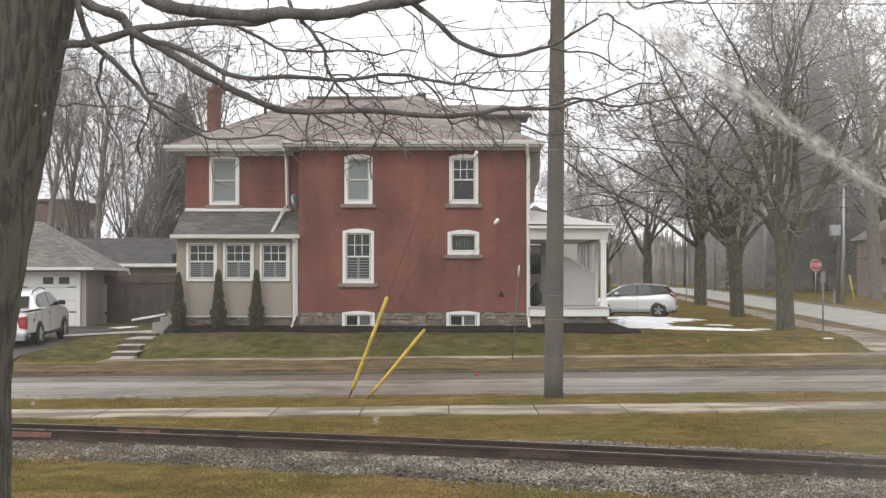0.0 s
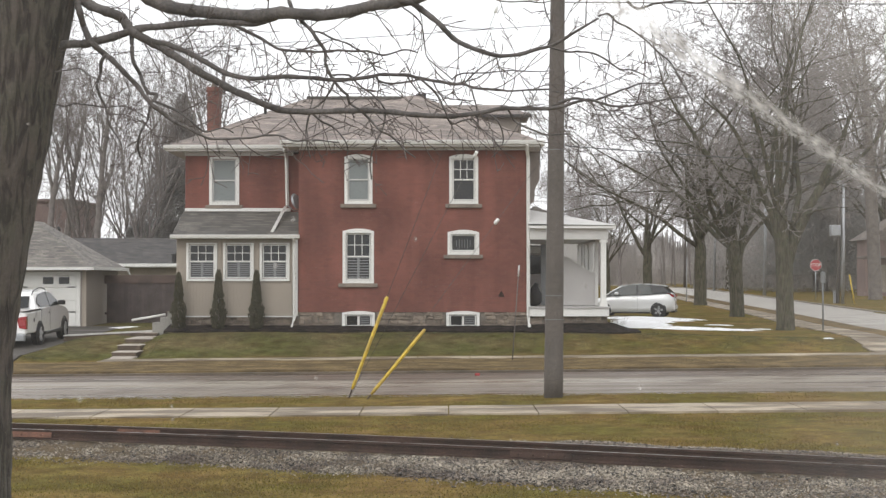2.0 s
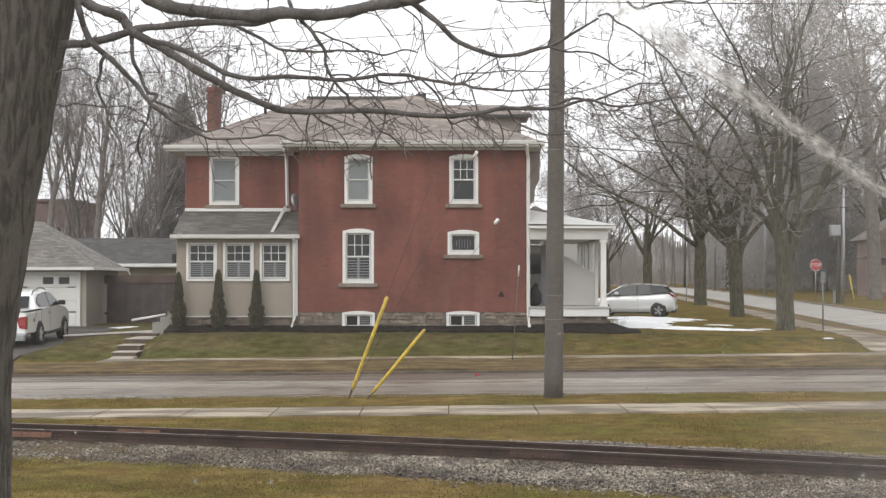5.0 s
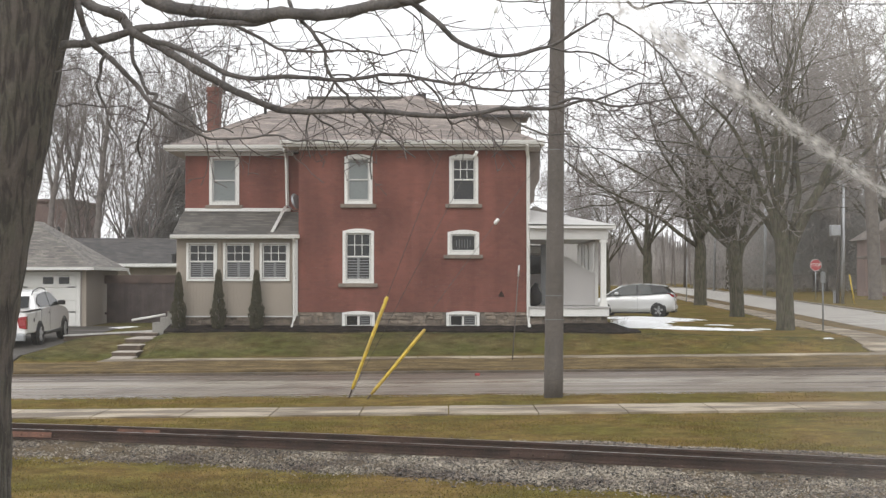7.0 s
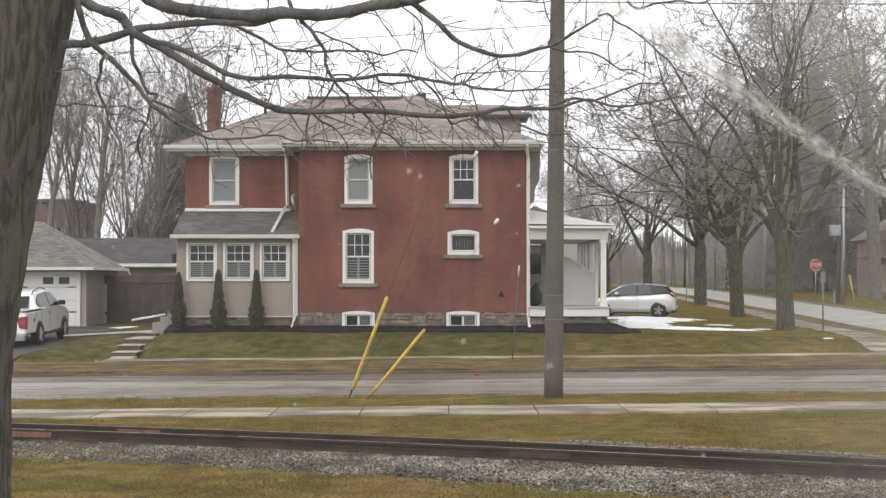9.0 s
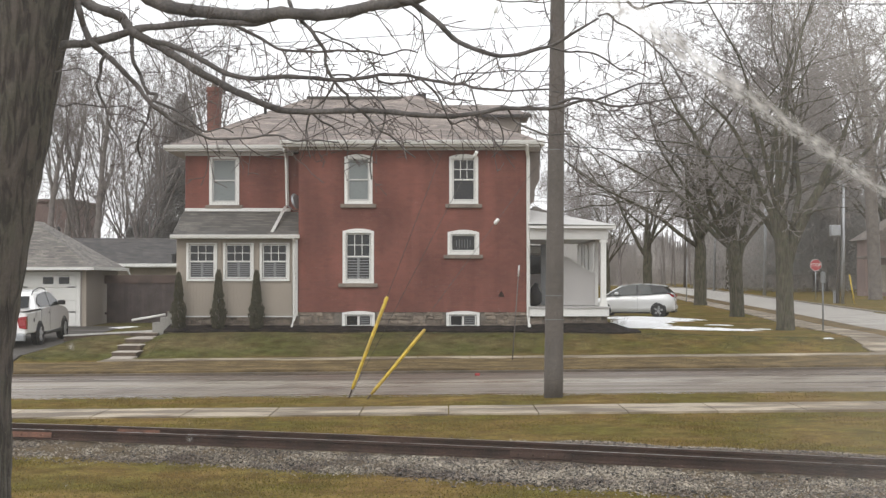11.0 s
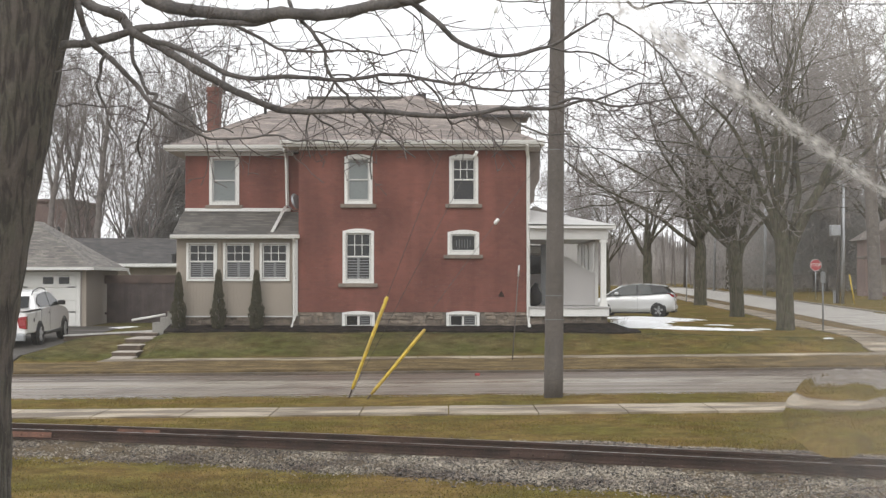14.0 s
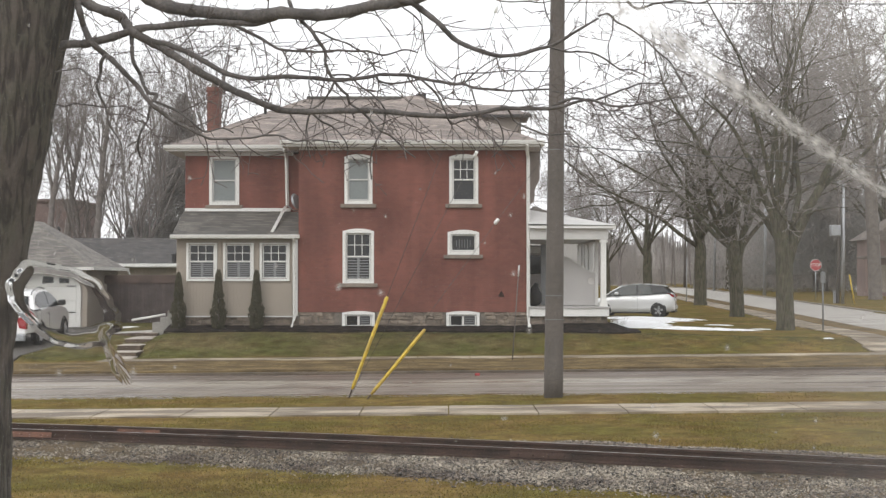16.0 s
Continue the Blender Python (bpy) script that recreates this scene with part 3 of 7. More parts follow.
    return tagged(ob, label, category, kind="structure")


strip("road", -60, 60, 30.62, 38.45, -0.085, ROAD, "dark wet asphalt road with pale sky sheen painted on its wheel tracks", "road")
strip("side_street", 16.8, 21.7, 38.3, 240, -0.08, STREET, "wet side street running away, pale grey with painted sky reflection", "road", 90, along="y")
strip("kerb", -60, 15.0, 38.45, 38.6, -0.03, KERB_MUDDY, "low worn concrete kerb beside the road", "kerb", 50)
strip("kerb", -60, 60, 30.45, 30.62, -0.03, KERB, "low worn concrete kerb below the grass verge", "kerb", 50)
strip("kerb", 16.62, 16.8, 40, 200, 0.0, KERB, "low worn concrete kerb of the side street", "kerb", 60, along="y")
strip("kerb", 21.7, 21.88, 40, 200, 0.0, KERB, "low worn concrete kerb of the side street", "kerb", 60, along="y")


def footway(name, a, b, w, slab_len, up, label, along="x"):
    """A footway of separate concrete slabs with open joints."""
    root = tagged(boxed(name, (a, b, -0.01, 0.01, -0.3, -0.28) if along == "x" else (-0.01, 0.01, a, b, -0.3, -0.28), KERB),
                  label, "sidewalk", kind="structure")
    n = int((b - a) / slab_len)
    for i in range(n):
        s0 = a + i * slab_len
        bm = bmesh.new()
        g = 0.012
        if along == "x":
            y0, y1 = w
            vs = box(bm, s0 + g, s0 + slab_len - g, y0, y1, -0.12, 0)
        else:
            x0, x1 = (u + street_shift(s0) for u in w)
            vs = box(bm, x0, x1, s0 + g, s0 + slab_len - g, -0.12, 0)
        t = 0.008 * math.sin(i * 12.9898)
        for v in vs:
            v.co.z += ground_z(v.co.x, v.co.y) + up + t
        part("slab", bm, SLAB, root)
    return root


footway("pavement_near", -21.6, 24, (25.8, 27.42), 1.55, 0.035, "wet pale concrete sidewalk of square slabs along the verge")
footway("pavement_far", -10.05, 18, (43.25, 44.45), 1.55, 0.03, "narrow concrete sidewalk at the foot of the lawn")
footway("pavement_side", 44.5, 110, (14.3, 15.5), 1.55, 0.03, "wet concrete sidewalk beside the side street", "y")
strip("verge_far", -12.7, 14.0, 38.65, 43.23, 0.012, VERGE, "muddy brown strip of thin grass beside the road", "verge", 60)
strip("verge_side", 15.62, 16.62, 44.5, 200, 0.008, VERGE, "muddy brown strip of thin grass beside the side street", "verge", 60, along="y")


# ---- the brick house ----
house = thing("house", "red brick house with white trim, brown hip roof and porch", "house")


def wall_with_holes(bm, x0, x1, z0, z1, y, thick, holes):
    """An upright wall facing -y, cut through by rectangular holes (x0, x1, z0, z1)."""
    xs_ = sorted({x0, x1, *(h[0] for h in holes), *(h[1] for h in holes)})
    zs_ = sorted({z0, z1, *(h[2] for h in holes), *(h[3] for h in holes)})
    for i in range(len(xs_) - 1):
        for j in range(len(zs_) - 1):
            cx, cz = (xs_[i] + xs_[i + 1]) / 2, (zs_[j] + zs_[j + 1]) / 2
            if any(h[0] < cx < h[1] and h[2] < cz < h[3] for h in holes):
                continue
            a, b, c, d = xs_[i], xs_[i + 1], zs_[j], zs_[j + 1]
            poly(bm, [(a, y, c), (b, y, c), (b, y, d), (a, y, d)])
    for h in holes:
        a, b, c, d = h
        poly(bm, [(a, y, c), (a, y + thick, c), (a, y + thick, d), (a, y, d)])
        poly(bm, [(b, y, c), (b, y, d), (b, y + thick, d), (b, y + thick, c)])
        poly(bm, [(a, y, d), (a, y + thick, d), (b, y + thick, d), (b, y, d)])
        poly(bm, [(a, y, c), (b, y, c), (b, y + thick, c), (a, y + thick, c)])
    bmesh.ops.remove_doubles(bm, verts=bm.verts[:], dist=1e-5)


def arch_frame(bm, x0, x1, z0, z1, rise, w, y0, y1, wb=None, seg=8):
    """A window casing with a segmental arched head: an outer arch and a square inner opening."""
    wb = wb or w
    outer = [(x1, z0), (x1, z1 - rise)]
    for k in range(1, seg):
        t = k / seg
        outer.append((x1 + (x0 - x1) * t, z1 - rise + rise * math.sin(math.pi * t) ** 0.8))
    outer += [(x0, z1 - rise), (x0, z0)]
    ih = z1 - rise - w * 0.55
    inner = [(x1 - w, z0 + wb), (x1 - w, ih)]
    for k in range(1, seg):
        inner.append((x1 - w + (x0 - x1 + 2 * w) * k / seg, ih))
    inner += [(x0 + w, ih), (x0 + w, z0 + wb)]
    k = len(outer)
    rings = [[bm.verts.new((p[0], y, p[1])) for p in ring] for ring in (outer, inner) for y in (y0, y1)]
    of, ob_, inf, inb = rings
    for i in range(k):
        j = (i + 1) % k
        bm.faces.new((of[i], of[j], inf[j], inf[i]))
        bm.faces.new((of[i], ob_[i], ob_[j], of[j]))
        bm.faces.new((inf[i], inf[j], inb[j], inb[i]))
    bmesh.ops.recalc_face_normals(bm, faces=bm.faces[:])
    return ih


def sash_window(parent, x0, x1, z0, z1, y, style, rise=0.09, sill=True, w=0.105):
    """A white window in its opening: casing, sashes, meeting rail, glazing bars, pane or blind, and stone sill."""
    win = new("window")
    win.parent = parent
    bm = bmesh.new()
    ih = arch_frame(bm, x0, x1, z0, z1, rise, w, y - 0.03, y + 0.09)
    part("casing", bm, WHITE, win)
    a, b, c, d = x0 + w + 0.014, x1 - w - 0.014, z0 + w + 0.014, ih - 0.014
    mid = (c + d) / 2
    bm = bmesh.new()
    t = 0.035
    for q in ((a, a + t, c, d), (b - t, b, c, d), (a + t, b - t, c, c + t), (a + t, b - t, d - t, d)):
        box(bm, q[0], q[1], y + 0.045, y + 0.085, q[2], q[3])
    part("sash_frame", bm, WHITE if style != "blind" else OFFWHITE, win)
    pane_mat = BLIND if style == "blind" else GLASS
    if style in ("blind", "six", "shutter"):
        boxed("pane", (a + t, b - t, y + 0.075, y + 0.08, mid, d - t), pane_mat, win)
        boxed("pane", (a + t, b - t, y + 0.085, y + 0.09, c + t, mid), pane_mat, win)
        boxed("meeting_rail", (a + t, b - t, y + 0.04, y + 0.074, mid - 0.02, mid + 0.025), WHITE if style != "blind" else OFFWHITE, win)
    elif style == "low":
        boxed("pane", (a + t, b - t, y + 0.08, y + 0.085, c + t, d - t), pane_mat, win)
        for k in range(6):
            xx = a + t + 0.14 + (b - a - 2 * t - 0.28) * k / 5
            h = 0.18 if k in (0, 5) else 0.26 if k in (1, 4) else 0.22
            boxed("lead_bar", (xx - 0.009, xx + 0.009, y + 0.07, y + 0.078, mid - h * 0.7, mid + h * 0.45), SIGNBACK, win)
    else:
        boxed("pane", (a + t, b - t, y + 0.08, y + 0.085, c + t, d - t), pane_mat, win)
        boxed("mullion", ((a + b) / 2 - 0.035, (a + b) / 2 + 0.035, y + 0.035, y + 0.078, c + t, d - t), WHITE, win)
        for k in range(5):
            zz = c + t + (d - c - 2 * t) * (k + 0.5) / 5
            boxed("louvre", ((a + b) / 2 + 0.05, b - t - 0.01, y + 0.06, y + 0.076, zz - 0.018, zz + 0.012), SHUTTER, win)
    if style in ("six", "shutter"):
        for k in (1, 2):
            xx = a + t + (b - a - 2 * t) * k / 3
            boxed("glazing_bar", (xx - 0.011, xx + 0.011, y + 0.055, y + 0.073, mid + 0.025, d - t), WHITE, win)
        zz = (mid + d) / 2
        boxed("glazing_bar", (a + t, b - t, y + 0.058, y + 0.0725, zz - 0.011, zz + 0.011), WHITE, win)
    if style == "shutter":
        boxed("shutter_post", ((a + b) / 2 - 0.04, (a + b) / 2 + 0.04, y + 0.06, y + 0.083, c + t, mid - 0.02), SHUTTER, win)
        n = 8
        for k in range(n):
            zz = c + t + (mid - c - t) * (k + 0.5) / n
            boxed("louvre", (a + t + 0.01, b - t - 0.01, y + 0.068, y + 0.0835, zz - 0.012, zz + 0.02), SHUTTER, win)
    if sill:
        boxed("stone_sill", (x0 - 0.13, x1 + 0.12, y - 0.09, y + 0.06, z0 - 0.13, z0 - 0.005), SILL, win, bevel=0.012)
    return win


MAIN = [(-3.24, -2.32, 4.79, 6.43, "blind"), (0.205, 1.16, 4.79, 6.43, "six"), (-3.30, -2.27, 2.18, 3.98, "shutter"), (0.15, 1.19, 3.12, 3.94, "low")]
BASE = [(-3.31, -2.24, 0.66, 1.27, "basement"), (0.11, 1.20, 0.66, 1.27, "basement")]
bm = bmesh.new()
wall_with_holes(bm, -4.75, 2.80, 1.235, 6.58, 49.0, 0.3, [(a + 0.03, b - 0.03, c, d - 0.11) for a, b, c, d, _ in MAIN])
poly(bm, [(2.80, 49.0, 1.235), (2.80, 58.5, 1.235), (2.80, 58.5, 6.58), (2.80, 49.0, 6.58)])
poly(bm, [(-4.75, 49.0, 1.235), (-4.75, 49.0, 6.58), (-4.75, 50.8, 6.58), (-4.75, 50.8, 1.235)])
poly(bm, [(2.80, 58.5, 1.235), (-8.79, 58.5, 1.235), (-8.79, 58.5, 6.58), (2.80, 58.5, 6.58)])
poly(bm, [(-8.79, 58.5, 1.235), (-8.79, 50.8, 1.235), (-8.79, 50.8, 6.58), (-8.79, 58.5, 6.58)])
part("wall", bm, BRICK, house, "dark red brick wall")
bm = bmesh.new()
wall_with_holes(bm, -8.79, -4.75, 1.235, 6.58, 50.8, 0.3, [(-7.94, -6.98, 4.84, 6.40)])
part("wall", bm, BRICK, house, "dark red brick wall of the rear wing")
# dim rooms behind the panes
boxed("inner_partition", (-8.5, 2.5, 51.6, 51.7, 1.3, 6.5), GREYPAINT, house)
for a, b, c, d, st in MAIN:
    sash_window(house, a, b, c, d, 49.0, st)
for a, b, c, d, st in BASE:
    sash_window(house, a, b, c, d, 48.93, st, 0.06, False, 0.1)
sash_window(house, -7.97, -6.95, 4.84, 6.50, 50.8, "blind", 0.03)

# foundation: backing wall and courses of rough stones
bm = bmesh.new()
box(bm, -8.76, -4.76, 49.06, 50.8, 0.3, 1.1)
box(bm, -4.755, 2.78, 49.04, 58.4, 0.3, 1.235)
part("foundation", bm, MORTAR, house, "grey stone foundation")
random.seed(4)
def stones(x0, x1, y, z0, z1, courses, parent, skip=()):
    h = (z1 - z0) / courses
    for r in range(courses):
        x = x0
        while x < x1 - 0.05:
            w = min(random.choice((random.uniform(0.1, 0.24), random.uniform(0.2, 0.46))), x1 - x)
            if x1 - x - w < 0.12:
                w = x1 - x
            if not any(x < s1 and x + w > s0 for s0, s1 in skip):
                bm = bmesh.new()
                vs = box(bm, x + 0.012, x + w - 0.012, y - random.uniform(0.02, 0.055), y + 0.05, z0 + r * h + 0.012, z0 + (r + 1) * h - 0.01, 0.012)
                for v in bm.verts:
                    v.co += Vector((random.uniform(-.02, .02), random.uniform(-.016, .012), random.uniform(-.024, .024)))
                part("stone", bm, STONE, parent)
            x += w
stones(-4.72, 2.79, 49.04, 0.58, 1.23, 5, house, [(-3.34, -2.2), (0.07, 1.24)])
stones(-8.74, -4.8, 49.06, 0.58, 1.09, 4, house)


def hip(bm, x0, x1, y0, y1, z, slope, inset, hang=0.0):
    """A hip roof over a rectangle, cut flat where it has come in by inset."""
    i = inset
    t = z + slope * i
    lo = [bm.verts.new(p) for p in ((x0, y0, z), (x1, y0, z), (x1, y1, z), (x0, y1, z))]
    hi = [bm.verts.new(p) for p in ((x0 + i, y0 + i, t), (x1 - i, y0 + i, t), (x1 - i, y1 - i, t), (x0 + i, y1 - i, t))]
    for k in range(4):
        j = (k + 1) % 4
        bm.faces.new((lo[k], lo[j], hi[j], hi[k]))
    bm.faces.new(hi)
    bm.faces.new(lo[::-1])


bm = bmesh.new()
hip(bm, -5.28, 3.23, 48.5, 58.9, 6.80, 0.49, 4.08)
part("roof", bm, SHINGLE, house, "brown asphalt shingle hip roof")
bm = bmesh.new()
hip(bm, -9.41, 3.19, 50.3, 59.0, 6.80, 0.49, 4.33)
part("roof", bm, SHINGLE, house, "brown asphalt shingle hip roof")
boxed("roof_deck", (-5.0, -0.75, 54.55, 54.75, 8.92, 9.01), SHINGLE_DARK, house, "dark flat roof edge")
bm = bmesh.new()
box(bm, -0.95, -0.6, 52.9, 53.2, 8.6, 8.92, 0.03)
part("roof_vent", bm, SHINGLE_FAR, house)
bar("vent_pipe", (-6.35, 53.2, 7.9), (-6.35, 53.2, 8.75), 0.05, 0.05, BLACKPL, house)
# front dormer
# the taupe stands in for the shade on this wall
bm = bmesh.new()
box(bm, 0.2, 2.75, 52.4, 54.8, 7.4, 8.12)
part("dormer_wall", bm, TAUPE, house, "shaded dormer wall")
bm = bmesh.new()
v = [bm.verts.new(p) for p in ((0.0, 52.15, 8.08), (3.08, 52.15, 8.08), (3.08, 55.05, 8.08), (0.0, 55.05, 8.08), (0.0, 53.6, 8.58), (2.25, 53.6, 8.58))]
for f in ((0, 1, 5, 4), (1, 2, 5), (2, 3, 4, 5), (3, 0, 4), (3, 2, 1, 0)):
    bm.faces.new([v[i] for i in f])
part("dormer_roof", bm, SHINGLE, house)
boxed("dormer_eave", (0.0, 3.1, 52.1, 52.2, 7.98, 8.08), SHINGLE_FAR, house)

# eaves: soffit, frieze and gutter
def eave(x0, x1, y, z, parent, mat=WHITE):
    bm = bmesh.new()
    slab(bm, [(y - 0.12, z), (y - 0.12, z - 0.03), (y - 0.09, z - 0.12), (y, z - 0.14), (y, z)], "x", x0, x1)
    part("gutter", bm, mat, parent, "white metal gutter")
eave(-5.30, 3.25, 48.5, 6.84, house)
eave(-9.43, -5.3, 50.3, 6.84, house)
bm = bmesh.new()
box(bm, -5.25, 3.2, 48.5, 49.0, 6.64, 6.70)
box(bm, -9.38, -5.25, 50.3, 50.8, 6.64, 6.70)
box(bm, 2.8, 3.2, 49.0, 58.9, 6.64, 6.70)
box(bm, -9.38, -8.79, 50.8, 58.9, 6.64, 6.70)
box(bm, -5.25, -4.75, 49.0, 50.8, 6.64, 6.70)
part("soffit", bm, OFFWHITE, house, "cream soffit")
bm = bmesh.new()
box(bm, -4.74, 2.8, 48.955, 48.998, 6.56, 6.66)
box(bm, -8.79, -5.1, 50.755, 50.798, 6.52, 6.66)
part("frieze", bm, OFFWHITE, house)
boxed("gutter", (3.2, 3.32, 48.4, 58.9, 6.70, 6.83), WHITE, house)

# bay on the street front, its shade put into the taupe, tapering to a bracket
bm = bmesh.new()
slab(bm, [(2.8, 6.64), (3.3, 6.64), (3.28, 5.7), (3.12, 5.35), (3.1, 4.95), (2.8, 4.8)], "y", 50.6, 54.2)
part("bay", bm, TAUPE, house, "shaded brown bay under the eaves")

# chimney
ch = new("chimney")
ch.parent = house
boxed("stack", (-8.83, -8.38, 55.7, 56.3, 7.0, 9.32), OLD_BRICK, ch, bevel=0.01)
boxed("cap_course", (-8.86, -8.35, 55.66, 56.34, 9.32, 9.5), OLD_BRICK, ch, bevel=0.01)
bar("flue", (-8.6, 56, 9.5), (-8.6, 56, 9.66), 0.12, 0.11, SILL, ch)

# downpipes
def downpipe(pts, parent, r=0.058):
    V, F = tube_data([[(p, r) for p in pts]], 4)
    raw("downpipe", V, F, WHITE, parent, "white metal downpipe")
downpipe([(2.74, 48.42, 6.7), (2.74, 48.6, 6.55), (2.80, 48.93, 6.32), (2.80, 48.93, 1.1), (2.82, 48.7, 0.78), (2.86, 48.55, 0.58)], house)
downpipe([(-5.37, 50.22, 6.72), (-5.32, 50.6, 6.45), (-5.30, 50.72, 4.85), (-5.34, 50.3, 4.72), (-5.62, 48.95, 3.86)], house)
downpipe([(-4.88, 48.62, 3.64), (-4.88, 48.85, 3.5), (-4.87, 48.9, 1.05), (-4.98, 48.7, 0.66)], house, 0.054)
# satellite dish
dish = new("satellite_dish")
dish.parent = house
bm = bmesh.new()
bmesh.ops.create_cone(bm, cap_ends=True, segments=20, radius1=0.27, radius2=0.22, depth=0.05)
bmesh.ops.transform(bm, matrix=pose(-4.85, 49.3, 4.9, 75, 0, 62), verts=bm.verts)
part("reflector", bm, STEEL, dish)
tube("dish_arm", [(-4.75, 49.5, 4.6), (-4.95, 49.2, 4.6), (-5.1, 49.0, 4.72)], 0.018, STEEL, dish)

# sunroom
sun_room = new("sunroom")
sun_room.parent = house
sun_room["label"] = "beige board-clad sunroom with dark shed roof"
SW = [(-8.43, -7.42), (-7.22, -6.22), (-6.02, -5.04)]
bm = bmesh.new()
wall_with_holes(bm, -8.76, -4.77, 1.10, 3.66, 49.0, 0.2, [(a + 0.03, b - 0.03, 2.28, 3.48) for a, b in SW])
poly(bm, [(-8.76, 49.0, 1.1), (-8.76, 49.0, 3.66), (-8.76, 50.8, 4.5), (-8.76, 50.8, 1.1)])
part("siding_wall", bm, BEIGE, sun_room)
random.seed(7)
for i in range(39):
    x = -8.72 + i * 0.1015
    zs2 = [(1.12, 3.62)] if not any(a - 0.02 < x < b + 0.02 for a, b in SW) else [(1.12, 2.22), (3.53, 3.62)]
    for z0, z1 in zs2:
        boxed("batten", (x, x + 0.018, 48.985, 49.0, z0, z1), BEIGE, sun_room)
for k, (a, b) in enumerate(SW):
    sash_window(sun_room, a, b, 2.25, 3.51, 48.97, "shutter", 0.0, False, 0.078)
boxed("corner_board", (-4.86, -4.77, 48.965, 48.984, 1.1, 3.62), WHITE, sun_room)
boxed("skirt_board", (-8.78, -4.93, 48.96, 48.99, 1.07, 1.11), OFFWHITE, sun_room)
bm = bmesh.new()
slab(bm, [(48.66, 3.74), (48.66, 3.66), (50.82, 4.5), (50.82, 4.62)], "x", -8.86, -4.76)
part("shed_roof", bm, SHINGLE_DARK, sun_room, "dark wet shingle shed roof")
eave(-8.9, -4.68, 48.66, 3.77, sun_room)
boxed("flashing", (-8.79, -5.2, 50.72, 50.8, 4.62, 4.73), WHITE, sun_room, "white flashing board")

# front porch
porch = new("porch")
porch.parent = house
porch["label"] = "white corner porch with low hip roof and grey privacy screens"
bm = bmesh.new()
v = [bm.verts.new(p) for p in ((2.8, 48.7, 4.12), (5.72, 48.7, 4.08), (5.72, 58.0, 4.08), (2.8, 58.0, 4.12), (2.8, 50.4, 4.68), (4.2, 50.4, 4.45), (4.2, 56.4, 4.45), (2.8, 56.4, 4.68))]
for f in ((0, 1, 5, 4), (1, 2, 6, 5), (2, 3, 7, 6), (4, 5, 6, 7), (3, 2, 1, 0)):
    bm.faces.new([v[i] for i in f])
part("porch_roof", bm, OFFWHITE, porch, "pale wet porch roof")
bm = bmesh.new()
box(bm, 2.82, 5.66, 48.74, 57.9, 3.98, 4.07)
part("cornice", bm, WHITE, porch)
bm = bmesh.new()
box(bm, 2.86, 5.42, 48.9, 49.1, 3.62, 3.98)
box(bm, 5.22, 5.42, 49.1, 57.6, 3.62, 3.98)
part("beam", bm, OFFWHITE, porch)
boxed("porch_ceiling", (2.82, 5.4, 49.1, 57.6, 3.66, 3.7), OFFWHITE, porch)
boxed("porch_floor", (2.82, 5.48, 48.8, 57.6, 1.36, 1.42), GREYPAINT, porch, "grey painted porch floor")
boxed("fascia", (2.84, 5.44, 48.84, 48.9, 1.10, 1.36), WHITE, porch, "white porch fascia")
boxed("fascia", (5.38, 5.44, 48.9, 57.6, 1.10, 1.36), WHITE, porch, "white porch fascia")
boxed("porch_base", (2.84, 5.4, 48.98, 57.5, 0.3, 1.10), MORTAR, porch)
stones(2.84, 5.4, 49.0, 0.58, 1.09, 4, porch)
for (x, y) in ((5.27, 49.02), (5.27, 53.2), (5.27, 57.3)):
    col = boxed("column", (x - 0.09, x + 0.09, y - 0.09, y + 0.09, 1.42, 3.62), WHITE, porch, bevel=0.01)
    boxed("column_cap", (x - 0.13, x + 0.13, y - 0.13, y + 0.13, 3.52, 3.6), WHITE, porch)
    boxed("column_foot", (x - 0.13, x + 0.13, y - 0.13, y + 0.13, 1.42, 1.56), WHITE, porch)
for y in (54.6, 55.6):
    boxed("column", (5.18, 5.36, y, y + 0.18, 2.4, 3.62), WHITE, porch, bevel=0.01)
bm = bmesh.new()
pts = [(3.7, 1.44), (5.1, 1.44), (5.1, 2.52)]
for k in range(1, 8):
    t = k / 8
    pts.append((5.1 - 1.1 * t, 2.52 + 0.52 * (1 - math.cos(math.pi * t)) / 2))
pts += [(3.98, 3.05), (3.7, 3.05)]
slab(bm, pts, "y", 50.0, 50.08)
part("privacy_screen", bm, GREYPAINT, porch, "grey privacy panel with a curved top")
bm = bmesh.new()
for k in range(8):
    t0, t1 = k / 8, (k + 1) / 8
    f = lambda t: (5.1 - 1.1 * t, 2.52 + 0.52 * (1 - math.cos(math.pi * t)) / 2)
    (xa, za), (xb, zb) = f(t0), f(t1)
    vs = [bm.verts.new(p) for p in ((xa, 49.96, za), (xb, 49.96, zb), (xb, 49.96, zb + .05), (xa, 49.96, za + .05), (xa, 50.1, za), (xb, 50.1, zb), (xb, 50.1, zb + .05), (xa, 50.1, za + .05))]
    for q in ((0, 1, 2, 3), (3, 2, 6, 7), (4, 7, 6, 5), (0, 4, 5, 1)):
        bm.faces.new([vs[i] for i in q])
part("screen_cap", bm, OFFWHITE, porch)
boxed("corner_post", (5.1, 5.2, 49.95, 50.08, 1.44, 3.62), OFFWHITE, porch)
boxed("house_door", (2.80, 2.86, 52.0, 53.0, 1.42, 3.5), GREYPAINT, porch, "dark front door")
boxed("porch_end_wall", (2.86, 4.2, 57.3, 57.4, 1.42, 3.6), GREYPAINT, porch)
boxed("end_window", (3.2, 3.75, 57.24, 57.3, 2.5, 3.2), GLASS, porch)
